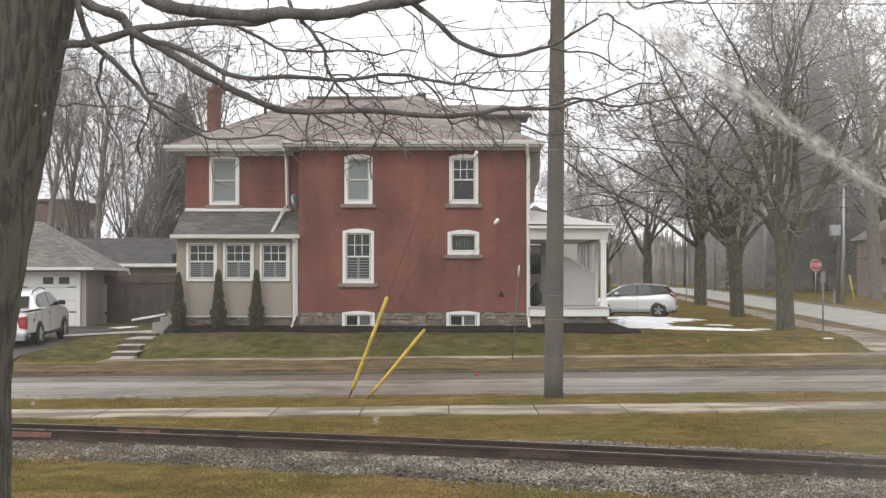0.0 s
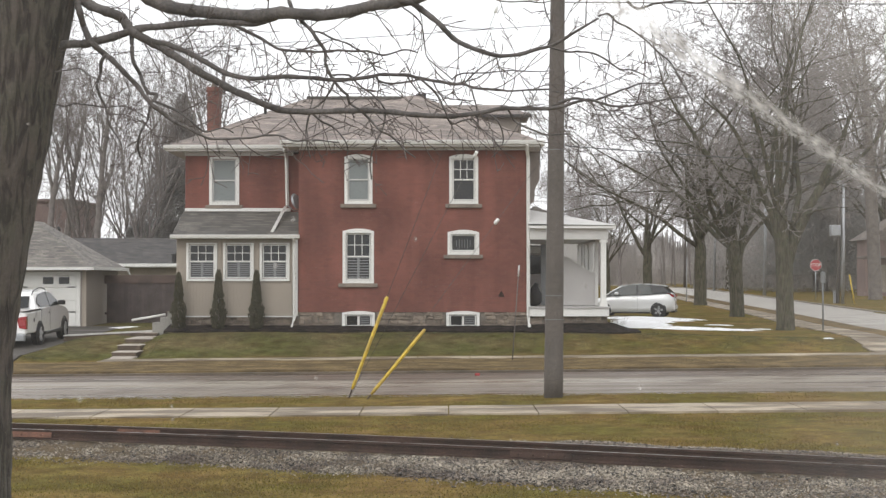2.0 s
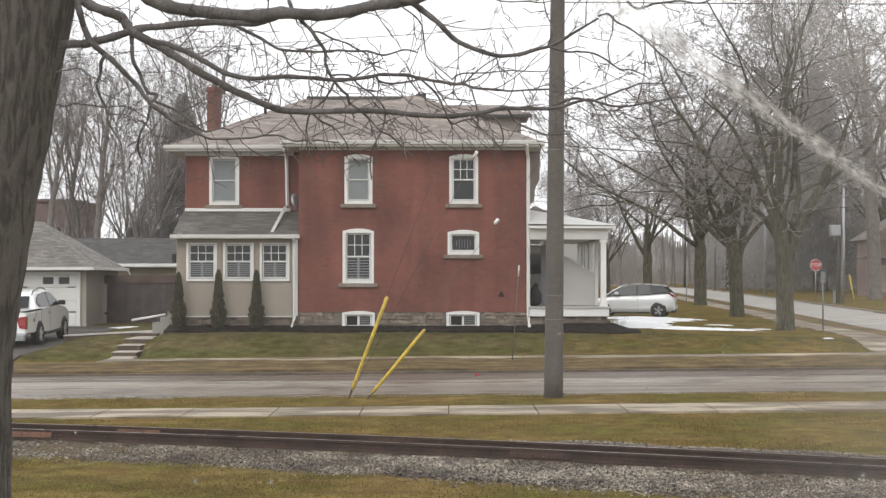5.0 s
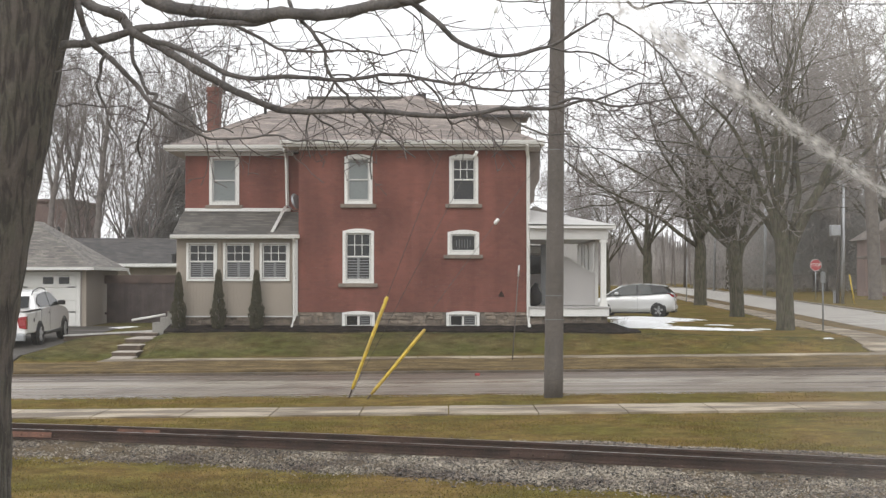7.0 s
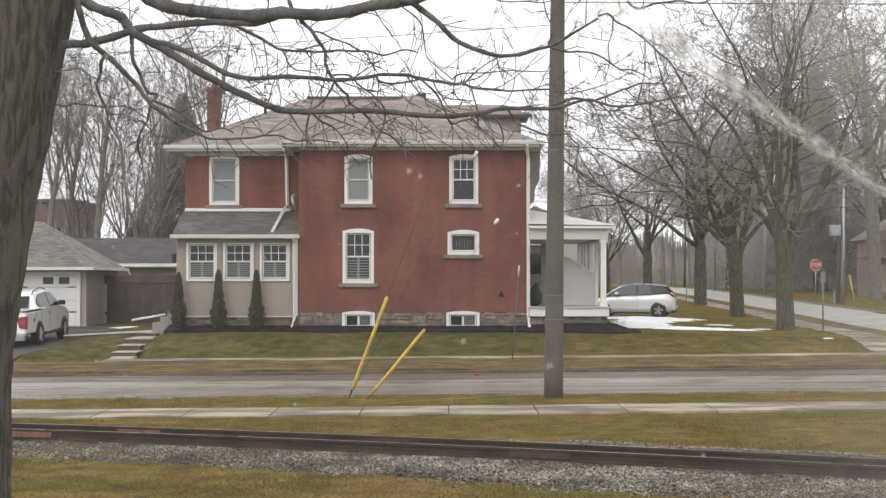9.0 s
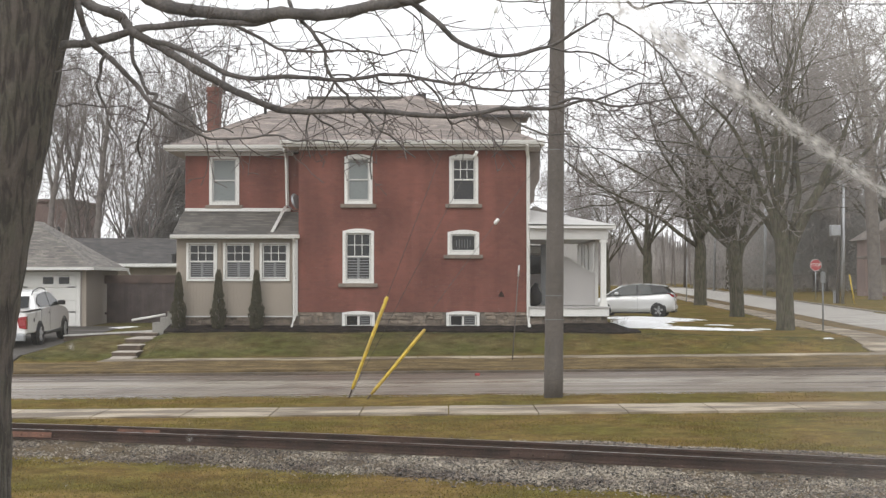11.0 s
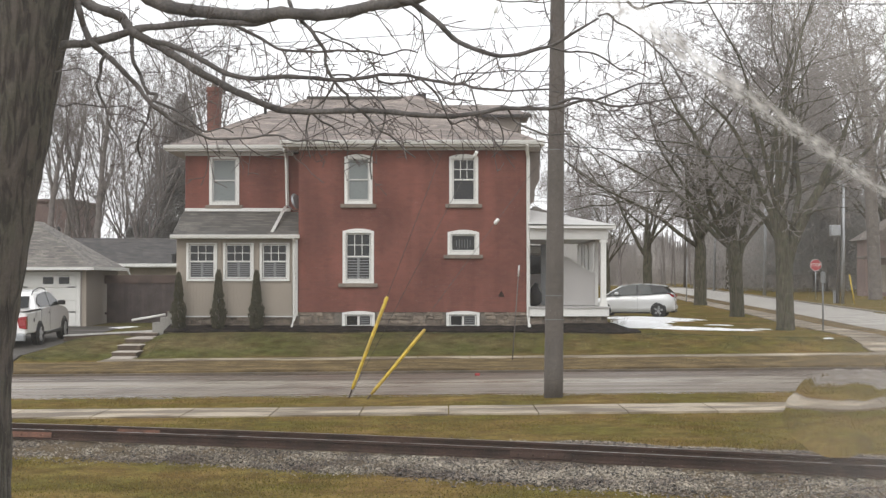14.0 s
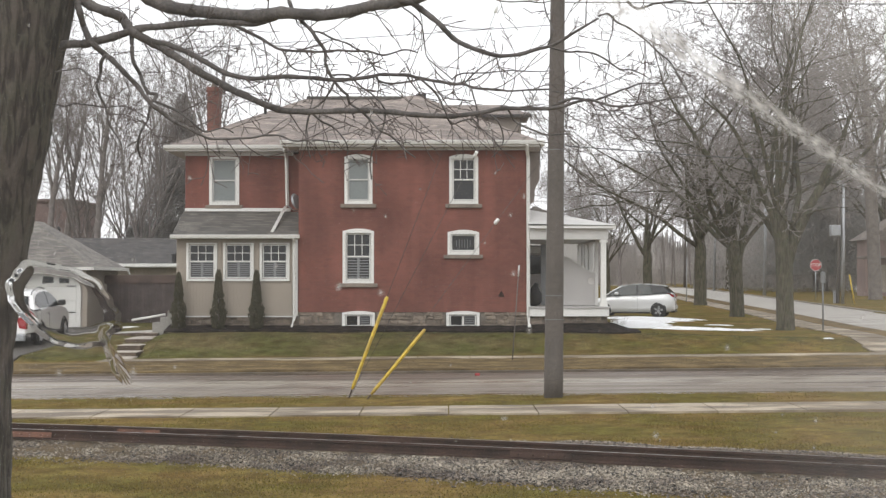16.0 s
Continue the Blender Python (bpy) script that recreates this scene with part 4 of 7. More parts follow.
boxed("end_window_head", (3.1, 4.5, 57.2, 57.24, 3.3, 3.55), WHITE, porch)
boxed("shutter_panel", (3.29, 3.46, 50.1, 50.25, 1.44, 3.5), SIGNBACK, porch, "slate grey shutter post")

# dark cloth-covered bundle on the porch
bm = bmesh.new()
bmesh.ops.create_uvsphere(bm, u_segments=14, v_segments=10, radius=1)
for vv in bm.verts:
    c = vv.co
    vv.co = Vector((3.06 + c.x * 0.17 * (1.15 - 0.5 * c.z), 49.55 + c.y * 0.22, 1.80 + c.z * 0.4)) + Vector((0.07, 0.05, 0.05)) * noise.noise(c * 2.9)
for vv in bm.verts:
    vv.co.z = max(vv.co.z, 1.422)
tagged(part("covered_bundle", bm, DARKCLOTH, None, smooth=True), "black cloth-covered bundle standing on the porch floor", "bundle")

# small dark soot-like mark low on the brick wall, built as a thin plate
bm = bmesh.new()
slab(bm, [(1.8, 1.74), (2.03, 1.72), (1.98, 1.84), (1.92, 1.95), (1.86, 1.86)], "y", 48.985, 49.0)
part("wall_mark", bm, RUST, house, "dark triangular sooty mark")

# mulch bed along the foundation
V, F = [], []
n = 60
for i in range(n + 1):
    x = -9.0 + 15.4 * i / n
    y0 = 48.15 - 0.15 * math.sin(x * 1.3) - (0.35 if x > 2.8 else 0) + (max(0, x - 5.4) * 0.5)
    for y in (y0, 49.2):
        V.append((x, y, ground_z(x, y) + (0.04 if y == y0 else 0.07 + (0.14 + 0.1 * smooth(2.4, 4.0, x)) * (1 - smooth(5.3, 6.4, x)))))
    V.append((x, y0 - 0.02, ground_z(x, y0) - 0.05))
for i in range(n):
    a = i * 3
    F += [(a, a + 3, a + 4, a + 1), (a + 2, a + 5, a + 3, a)]
tagged(raw("mulch_bed", V, F, MULCH), "strip of dark wet mulch along the foundation", "mulch", kind="structure")


# ---- utility pole, guys and wires ----
pole = thing("utility_pole", "tall weathered grey-brown wooden utility pole in the grass verge", "utility pole")
PX, PY = 2.18, 29.5
V, F = tube_data([[((PX + 0.012 * z, PY, z - 0.1), 0.192 - 0.0063 * z) for z in (0, 0.6, 2, 4, 6, 8, 10, 11.5)]], 20)
raw("shaft", V, F, POLEWOOD, pole, smooth=True)
for z in (1.55, 2.02, 4.9):
    V, F = tube_data([[((PX + 0.012 * z, PY, z), 0.197 - 0.0063 * z), ((PX + 0.012 * z, PY, z + 0.015), 0.197 - 0.0063 * z)]], 20)
    raw("metal_band", V, F, SIGNBACK, pole)


def guy(top, foot, label, insulator, guard=None, lean=None):
    """A guy wire; guard: the length of the yellow plastic guard at its foot, lean: where a loose guard's upper end has slumped to."""
    g = thing("guy_wire", label, "guy wire", group="guys of the pole")
    top, foot = Vector(top), Vector(foot)
    tube("strand", [top, foot], 0.0046, STRAND, g)
    d = (top - foot).normalized()
    if guard:
        e = (Vector(lean) - foot).normalized() if lean else d
        a, b = foot + e * 0.14, foot + e * guard
        V, F = tube_data([[(a, 0.026), (a + e * 0.1, 0.036), (b - e * 0.03, 0.036), (b, 0.026)]], 10)
        raw("guard", V, F, YELLOW, g, "yellow plastic guard", True)
        bar("anchor_rod", foot - d * 0.25, foot + e * 0.16, 0.014, 0.014, RUST, g)
    for s in insulator:
        c = foot + d * s
        V, F = tube_data([[(c - d * 0.065, 0.02), (c - d * 0.055, 0.034), (c + d * 0.055, 0.034), (c + d * 0.065, 0.02)]], 12)
        raw("strain_insulator", V, F, WHITE, g, smooth=True)


guy((2.27, 29.6, 10.9), (-1.85, 29.6, 0.04), "galvanised guy wire with yellow guard anchored in the grass", [8.2], 2.1)
guy((2.27, 29.6, 7.97), (-1.83, 29.58, 0.04), "slack galvanised guy wire anchored in the grass", [5.4])
guy((2.27, 29.6, 5.15), (-1.5, 29.3, -0.02), "galvanised guy wire with slumped yellow guard", [4.35], 1.8, (-0.34, 29.4, 1.38))


def cable(name, a, b, sag, r, label):
    pts = []
    for i in range(25):
        t = i / 24
        p = Vector(a).lerp(Vector(b), t)
        p.z -= sag * 4 * t * (1 - t)
        pts.append(p)
    ob = tube(name, pts, r, WIRE, sides=4)
    return tagged(ob, label, "cable", group="overhead cables")


cable("overhead_cable", (2.28, 29.5, 7.4), (-34, 34, 6.6), 0.25, 0.007, "thin black overhead cable")
cable("overhead_cable", (2.28, 29.5, 7.85), (45, 29.5, 8.6), 0.3, 0.011, "thin black overhead cable")
cable("overhead_cable", (2.28, 29.5, 5.0), (45, 52, 5.5), 0.4, 0.01, "thin black overhead cable")
cable("overhead_cable", (2.3, 29.6, 7.0), (1.6, 48.6, 6.3), 0.3, 0.012, "thin black service cable to the house")

# slender marker post in the lawn
mp_ = thing("marker_post", "thin brown metal marker post with a pale tip", "post")
bar("post", (1.96, 42.2, 0.0), (2.13, 42.2, 2.4), 0.017, 0.015, POLEWOOD, mp_)
bar("tip", (2.13, 42.2, 2.4), (2.15, 42.2, 2.72), 0.024, 0.024, OFFWHITE, mp_, "pale reflective tip")

# ---- railway track ----
track = thing("railway_track", "single rusty railway track in wet grey ballast", "railway track")
def rail_y(x):
    return 19.38 - 0.44 * x - 0.0087 * x * x


def rail_z(x):
    return 0.0 + 0.006 * x
def rail(name, off, drop, parent):
    prof = [(-0.062, 0), (0.062, 0), (0.062, 0.012), (0.012, 0.03), (0.012, 0.1), (0.034, 0.108), (0.034, 0.135), (0.026, 0.14), (-0.026, 0.14), (-0.034, 0.135), (-0.034, 0.108), (-0.012, 0.1), (-0.012, 0.03), (-0.062, 0.012)]
    V, F = [], []
    k = len(prof)
    n = 60
    for i in range(n + 1):
        x = -13 + 26 * i / n
        for (u, w) in prof:
            V.append((x, rail_y(x) + off + u * 1.06, rail_z(x) + drop + 0.08 + w))
    for i in range(n):
        for j in range(k):
            a, b = i * k + j, i * k + (j + 1) % k
            F.append((a, b, b + k, a + k))
    r = raw(name, V, F, RUST, parent, "dark rusty steel rail")
    V, F = [], []
    for i in range(n + 1):
        x = -13 + 26 * i / n
        for u in (-0.026, 0.026):
            V.append((x, rail_y(x) + off + u, rail_z(x) + drop + 0.08 + 0.1405))
    F = [(2 * i, 2 * i + 2, 2 * i + 3, 2 * i + 1) for i in range(n)]
    raw("running_surface", V, F, RAILHEAD, r, "worn wet running surface")
    return r


near_rail = rail("rail", 0.0, 0.0, track)
far_rail = rail("rail", 1.6, -0.09, track)
def fishplate(x0, x1, off, drop, mat, parent):
    V, F = [], []
    for x in (x0, x1):
        for (u, w) in ((-0.045, 0.03), (-0.02, 0.105), (-0.03, 0.105), (-0.06, 0.03)):
            V.append((x, rail_y(x) + off + u, rail_z(x) + drop + 0.08 + w))
    for j in range(4):
        a, b = j, (j + 1) % 4
        F.append((a, b, b + 4, a + 4))
    F += [(0, 1, 2, 3), (7, 6, 5, 4)]
    p = raw("fishplate", V, F, mat, parent)
    for k in range(4):
        x = x0 + (x1 - x0) * (k + 0.5) / 4
        bar("bolt", (x, rail_y(x) + off - 0.05, rail_z(x) + drop + 0.15), (x, rail_y(x) + off - 0.075, rail_z(x) + drop + 0.15), 0.014, 0.014, mat, p, sides=6)
fishplate(-6.9, -5.65, 0, 0, ORANGE_RUST, near_rail)
fishplate(-5.0, -4.3, 1.6, -0.09, ORANGE_RUST, far_rail)
fishplate(0.85, 1.6, 0, 0, RUST, near_rail)
fishplate(-1.1, -0.45, 1.6, -0.09, RUST, far_rail)
random.seed(11)
tie_mesh = None
for i in range(42):
    x = -12.5 + i * 0.6
    bm = bmesh.new()
    box(bm, -0.11, 0.11, -0.5, 2.0, -0.2, -0.01, 0.012)
    ob = part("tie", bm, TIE, track) if tie_mesh is None else new("tie", tie_mesh)
    if tie_mesh is None:
        tie_mesh = ob.data
    else:
        bm.free()
        ob.parent = track
    ob.matrix_basis = pose(x, rail_y(x), rail_z(x) + 0.015, -3.6, 0, -24)

def bed_edge(x):
    """How far the ballast reaches on the near side of the near rail."""
    return -1.75 - 0.55 * smooth(-4.0, 2.5, x) + 0.3 * noise.noise((x * 0.8, 0, 5)) + 0.12 * noise.noise((x * 3.1, 0, 8))


def far_edge(x):
    """How far the ballast reaches behind the near rail, wider where a farther heap lies."""
    return 2.9 + 0.3 * smooth(0.3, 2.4, x) + 0.25 * noise.noise((x * 1.1, 3, 5))


def bed_rise(x, o):
    near = bed_edge(x)
    far = far_edge(x)
    return smooth(near, near + 1.3, o) * (1 - smooth(far - 1.1, far, o))


def bed_z(x, o):
    """Top of the ballast: level, sloping away behind the near rail, heaped up again past the far rail."""
    z = rail_z(x) + 0.045 - 0.066 * max(0, o)
    heap = smooth(1.72, 2.05, o) * smooth(0.2, 1.2, x + 0.5 * noise.noise((x * 2, 1, 1)))
    return z * (1 - heap) + (ground_z(x, rail_y(x) + o) + 0.05) * heap


V, F = [], []
n, mrows = 320, 48
for i in range(n + 1):
    x = -16 + 32 * i / n
    for j in range(mrows + 1):
        near = bed_edge(x) - 0.9
        o = near + (far_edge(x) + 0.1 - near) * j / mrows
        edge = bed_rise(x, o)
        y = rail_y(x) + o
        z = ground_z(x, y) * (1 - edge) + bed_z(x, o) * edge + 0.025 * noise.noise((x * 3, o * 3, 0))
        z += (1 - edge) * (dent(x, y) - 0.045 + 0.026 * noise.noise((x * 1.9, y * 2.6, 4)) + 0.012 * noise.noise((x * 7, y * 7, 4)))
        V.append((x, y, z + 0.012))
for i in range(n):
    for j in range(mrows):
        a = i * (mrows + 1) + j
        F.append((a, a + mrows + 1, a + mrows + 2, a + 1))
tagged(raw("ballast_bed", V, F, BALLAST_BED, smooth=True), "muddy grey ballast bed under the track", "gravel", kind="structure")

# loose ballast stones, too many to count
random.seed(21)
V, F = [], []
OCT = [(1, 0, 0), (0, 1, 0), (-1, 0, 0), (0, -1, 0), (0, 0, 1), (0, 0, -1)]
OF = [(0, 1, 4), (1, 2, 4), (2, 3, 4), (3, 0, 4), (1, 0, 5), (2, 1, 5), (3, 2, 5), (0, 3, 5)]
cnt = 0
while cnt < 56000:
    x = random.uniform(-8, 8)
    heap = smooth(-0.8, 0.5, x) * (1 - smooth(2.6, 3.3, x + 0.3 * math.sin(x * 9)))
    o = random.choice((random.uniform(-2.6, -0.08), random.uniform(-1.7, -0.08), random.uniform(1.7, 2.9) if x < 0.6 else random.uniform(1.75, far_edge(x) - 0.15)))
    inside = o - bed_edge(x)
    if inside < -0.25:
        continue
    dens = 0.62 + 0.55 * noise.noise((x * 0.7, o * 0.9, 2)) + 0.5 * noise.noise((x * 2.6, o * 2.6, 6))
    if random.random() > (dens + 0.42 * heap - 0.2 * smooth(-2.5, -6.0, x) - 0.1 * smooth(2.8, 4.0, x)) * (0.06 + 0.94 * smooth(-0.1, 0.65, inside)):
        continue
    if o > 0 and x < 1.0 and random.random() > 0.12:
        continue
    y = rail_y(x) + o
    edge = bed_rise(x, o)
    z = ground_z(x, y) * (1 - edge) + bed_z(x, o) * edge - 0.02 * (1 - edge) + random.uniform(0, 0.03)
    s = random.uniform(0.007, 0.015) if random.random() < 0.93 - 0.55 * heap else random.uniform(0.014, 0.023)
    tilt = 0.35 if random.random() < 0.75 else 1.3
    e = Euler((random.uniform(-tilt, tilt), random.uniform(-tilt, tilt), random.uniform(0, 6))).to_matrix()
    b0 = len(V)
    sc = (s * random.uniform(1.0, 2.0), s, s * random.uniform(0.4, 0.75))
    for p in OCT:
        q = e @ Vector((p[0] * sc[0], p[1] * sc[1], p[2] * sc[2])) + Vector((random.uniform(-.3, .3), random.uniform(-.3, .3), random.uniform(-.3, .3))) * s
        V.append((x + q.x, y + q.y, z + q.z))
    F += [tuple(b0 + i for i in f) for f in OF]
    cnt += 1
tagged(raw("ballast_stones", V, F, BALLAST), "loose wet grey crushed ballast stones", "gravel", kind="stuff")

# grass blades where the lawn comes nearest, too many to count
def blades(label, seed, count, x0, x1, y0, y1, h0, h1, keep, mat=BLADE):
    rnd = random.Random(seed)
    V, F = [], []
    while len(F) < count:
        x, y = rnd.uniform(x0, x1), rnd.uniform(y0, y1)
        if abs(x) > y * 0.31 or not keep(x, y) or rnd.random() > 0.6 + 0.9 * noise.noise((x * 1.3, y * 1.3, seed)):
            continue
        z, h, a = ground_z(x, y) - 0.01, rnd.uniform(h0, h1), rnd.uniform(-1.2, 1.2)
        w = rnd.uniform(0.006, 0.013)
        lx, ly = rnd.uniform(-.6, .6) * h, rnd.uniform(-.6, .6) * h
        b = len(V)
        V += [(x - w * math.cos(a), y - w * math.sin(a), z), (x + w * math.cos(a), y + w * math.sin(a), z), (x + lx, y + ly, z + h)]
        F.append((b, b + 1, b + 2))
    tagged(raw("grass", V, F, mat), label, "grass", kind="stuff")


def off_track(x, y):
    o = y - rail_y(x)
    return o > far_edge(x) - 0.5 or o < bed_edge(x) + 0.3 + 0.6 * noise.noise((x * 1.6, y * 1.6, 0))


blades("short wet olive and straw grass around the track", 51, 80000, -8, 9, 13.5, 25.75, 0.012, 0.034, off_track)
blades("short wet grass of the verge below the road", 52, 24000, -9.5, 9.5, 27.45, 30.4, 0.012, 0.035, lambda x, y: True)
blades("thin straw-brown grass of the muddy strip", 54, 26000, -12.6, 13, 38.7, 43.2, 0.015, 0.05, lambda x, y: True, VERGEBLADE)
blades("short wet grass of the lawn bank before the house", 53, 45000, -13, 14, 44.55, 48.1, 0.015, 0.04, lambda x, y: not -11.0 < x < -8.95 and x > -12.7, LAWNBLADE)


# ---- trees ----
def branch_out(rnd, chains, p, d, length, r, level, top, up, spread, kids, fine):
    """Grow one branch and, from it, thinner ones. chains: by level, lists of (point, radius)."""
    n = 9 if level == 0 else 6 if level < 3 else 3 if level < top else 2
    pts = [(tuple(p), r)]
    q = Vector(p)
    d = d.normalized()
    nodes = []
    for i in range(n):
        j = (0.27, 0.4, 0.48, 0.5, 0.5)[min(level, 4)]
        d = (d + Vector((rnd.uniform(-j, j), rnd.uniform(-j, j), rnd.uniform(-j, j) * 0.8 + up * 0.13))).normalized()
        q = q + d * (length / n)
        rr = max(fine * 0.8, r * (1 - 0.86 * (i + 1) / n))
        pts.append((tuple(q), rr))
        nodes.append((Vector(q), Vector(d), rr))
    chains[min(level, top)].append(pts)
    if level >= top:
        return
    k = kids[level]
    for i in range(k):
        f = (0.22 if level == 0 else 0.12) + 0.8 * (i + rnd.random()) / k
        idx = min(n - 1, int(f * n))
        node, nd, nr = nodes[idx]
        back = node - nd * (length / n) * (1 - (f * n - idx))
        side = Vector((rnd.uniform(-1, 1), rnd.uniform(-1, 1), rnd.uniform(-0.6, 0.5)))
        side = (side - nd * side.dot(nd)).normalized()
        dd = (nd * rnd.uniform(0.45, 0.9) + side * spread * rnd.uniform(0.7, 1.25)).normalized()
        L = length * rnd.uniform(0.28, 0.54) * (1.15 - 0.45 * f)
        branch_out(rnd, chains, back, dd, max(L, 0.22), max(fine, min(nr * 0.6, 0.016 * L + 0.002)), level + 1, top, up, spread, kids, fine)


def bare_tree(name, label, seed, height, fork, r, mat, group, limbs=5, spread=0.85, lean=0.35, up=0.5, kids=(12, 8, 5, 4), top=4, thin=3, fine=0.0062, leaders=()):
    """A leafless tree at the origin: tapered trunk, leaders and limbs, and a crown of fine twigs."""
    rnd = random.Random(seed)
    chains = [[] for _ in range(top + 1)]
    pts = [((0, 0, -0.3), r * 1.22), ((0, 0, 0.02), r * 1.12), ((0.01, 0, 0.2), r * 1.02)]
    axis = []
    wx, wy = rnd.uniform(-.05, .05), rnd.uniform(-.05, .05)
    for z in (0.4, 0.65, 0.85, 0.95, 1.08, 1.2, 1.35, 1.5, 2.0):
        axis.append((Vector((wx * fork * z * z + rnd.uniform(-.03, .03), wy * fork * z * z, fork * z)), r * (1.0 - 0.1 * z if z < 0.9 else 1.5 - 0.66 * z)))
        pts.append((tuple(axis[-1][0]), axis[-1][1]))
    chains[0].append(pts)
    for i in range(limbs):
        a = 2 * math.pi * (i + rnd.uniform(-.3, .3)) / limbs
        out = lean * rnd.uniform(0.35, 1.5)
        d = Vector((math.cos(a) * out, math.sin(a) * out, 1))
        p, pr = axis[min(7, 2 + round(i * 5 / max(1, limbs - 1)))]
        branch_out(rnd, chains, p, d, (height - p.z) * rnd.uniform(0.75, 1.0), max(pr, r * 0.62) * rnd.uniform(0.32, 0.46), 0, top, up, spread, kids, fine)
    # heavy leaders: turn about the trunk, outward lean, height at which they part, thickness
    own = random.Random(seed + 500)
    for turn, out, at, thick in leaders:
        c, sn = math.cos(radians(turn)), math.sin(radians(turn))
        path = []
        for k in range(7):
            f = k / 6
            reach = out * (0.15 + 1.15 * f - 0.3 * f * f) * 3.2 * f + 0.07 * own.uniform(-1, 1) * f
            path.append(((c * reach, sn * reach + 0.05 * own.uniform(-1, 1) * f, fork * at + 3.4 * f), r * thick * (1.02 - 0.42 * f)))
        chains[0].append(path)
        end, before = Vector(path[-1][0]), Vector(path[-2][0])
        branch_out(own, chains, end, end - before, 4.2, r * thick * 0.6, 0, top, up, spread, (5, 5, 3, 2)[:len(kids)], fine)
        for k in (3, 4, 5):
            side = Vector((own.uniform(-1, 1), own.uniform(-1, 1), 0.6))
            branch_out(own, chains, Vector(path[k][0]), side, 2.6, r * thick * 0.25, 1, top, up, spread, (5, 5, 3, 2)[:len(kids)], fine)
    t = thing(name, label, "tree", group=group)
    V, F = tube_data(chains[0] + chains[1], 7)
    raw("trunk", V, F, BARK_STREET if mat is BARK_HAZED else mat, t, "bark-covered trunk and limbs", True)
    # a street maple's crown is paler than its trunk, haze painted in
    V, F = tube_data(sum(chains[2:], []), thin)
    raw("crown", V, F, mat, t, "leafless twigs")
    return t


maple = bare_tree("maple_tree", "leafless maple with dark wet bark standing in the lawn", 3, 15.5, 3.2, 0.33, BARK_HAZED, "street maples", 8, 1.0, 0.55, 0.4, (10, 6, 4, 2), fine=0.0105, leaders=((160, 0.3, 0.62, 0.62), (-20, 0.42, 0.58, 0.72), (-8, 0.95, 0.95, 0.36)))
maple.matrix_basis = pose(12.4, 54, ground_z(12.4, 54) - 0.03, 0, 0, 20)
maple_b = bare_tree("maple_tree", "leafless maple with dark wet bark standing in the lawn", 8, 15.5, 3.2, 0.34, BARK_HAZED, "street maples", 8, 1.0, 0.85, 0.35, (11, 7, 4, 2), fine=0.0115, leaders=((110, 0.36, 0.72, 0.6), (-70, 0.36, 0.7, 0.66), (-62, 1.05, 0.8, 0.34)))
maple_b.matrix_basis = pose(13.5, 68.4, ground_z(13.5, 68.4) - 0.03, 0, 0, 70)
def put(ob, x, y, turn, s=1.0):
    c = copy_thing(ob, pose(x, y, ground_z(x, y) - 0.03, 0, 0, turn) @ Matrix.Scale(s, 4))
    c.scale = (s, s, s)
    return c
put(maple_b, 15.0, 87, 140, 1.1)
maple_c = bare_tree("maple_tree", "leafless maple with dark wet bark farther along the street", 9, 15, 3.2, 0.34, BARK_HAZED, "street maples", 8, 1.05, 0.6, 0.3, (11, 8, 8), 3, fine=0.012)
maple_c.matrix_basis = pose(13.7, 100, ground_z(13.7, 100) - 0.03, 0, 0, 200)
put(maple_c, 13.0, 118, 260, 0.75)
maple_d = bare_tree("maple_tree", "tall straight leafless tree across the side street", 12, 25, 8.5, 0.46, BARK_MIST, "street maples", 6, 1.0, 0.4, 0.4, (10, 8, 6), 3, fine=0.014)
maple_d.matrix_basis = pose(29.0, 100, ground_z(29.0, 100) - 0.03, 0, -1.6, 0)
put(maple_c, 36, 122, 20, 1.25)
put(maple_c, 26.5, 138, 100, 1.2)
put(maple_c, 32.5, 106, 60, 1.45)

far_a = bare_tree("bare_tree", "tall slim leafless grey tree behind the gardens", 15, 16, 6.6, 0.21, BARK_HAZED_GREY, "trees behind the gardens", 9, 0.65, 0.42, 0.8, (8, 5, 4, 1), fine=0.0085)
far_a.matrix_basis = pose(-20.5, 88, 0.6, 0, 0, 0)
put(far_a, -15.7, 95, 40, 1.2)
far_b = bare_tree("bare_tree", "tall slim leafless grey tree behind the gardens", 29, 13.5, 1.1, 0.24, BARK_HAZED_GREY, "trees behind the gardens", 9, 0.6, 0.2, 0.7, (8, 5, 4, 1), fine=0.0085)
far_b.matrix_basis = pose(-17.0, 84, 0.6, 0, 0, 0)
far_c = bare_tree("bare_tree", "tall leafless grey tree far behind the street", 33, 14, 2.8, 0.22, BARK_HAZED_GREY, "trees behind the gardens", 5, 0.9, 0.3, 0.5, (11, 8, 6), 3, fine=0.009)
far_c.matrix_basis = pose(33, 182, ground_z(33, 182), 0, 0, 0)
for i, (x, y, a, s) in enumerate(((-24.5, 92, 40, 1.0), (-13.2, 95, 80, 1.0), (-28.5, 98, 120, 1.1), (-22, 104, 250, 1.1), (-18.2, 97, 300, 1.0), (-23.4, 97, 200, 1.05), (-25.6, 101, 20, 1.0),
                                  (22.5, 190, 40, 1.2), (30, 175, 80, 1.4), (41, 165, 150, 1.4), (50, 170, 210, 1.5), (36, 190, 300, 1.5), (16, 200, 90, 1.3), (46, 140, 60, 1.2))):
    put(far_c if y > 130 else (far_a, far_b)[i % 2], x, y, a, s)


def spruce(name, seed, h, r, label):
    """A conifer: trunk and drooping layers of many small needle sprays."""
    rnd = random.Random(seed)
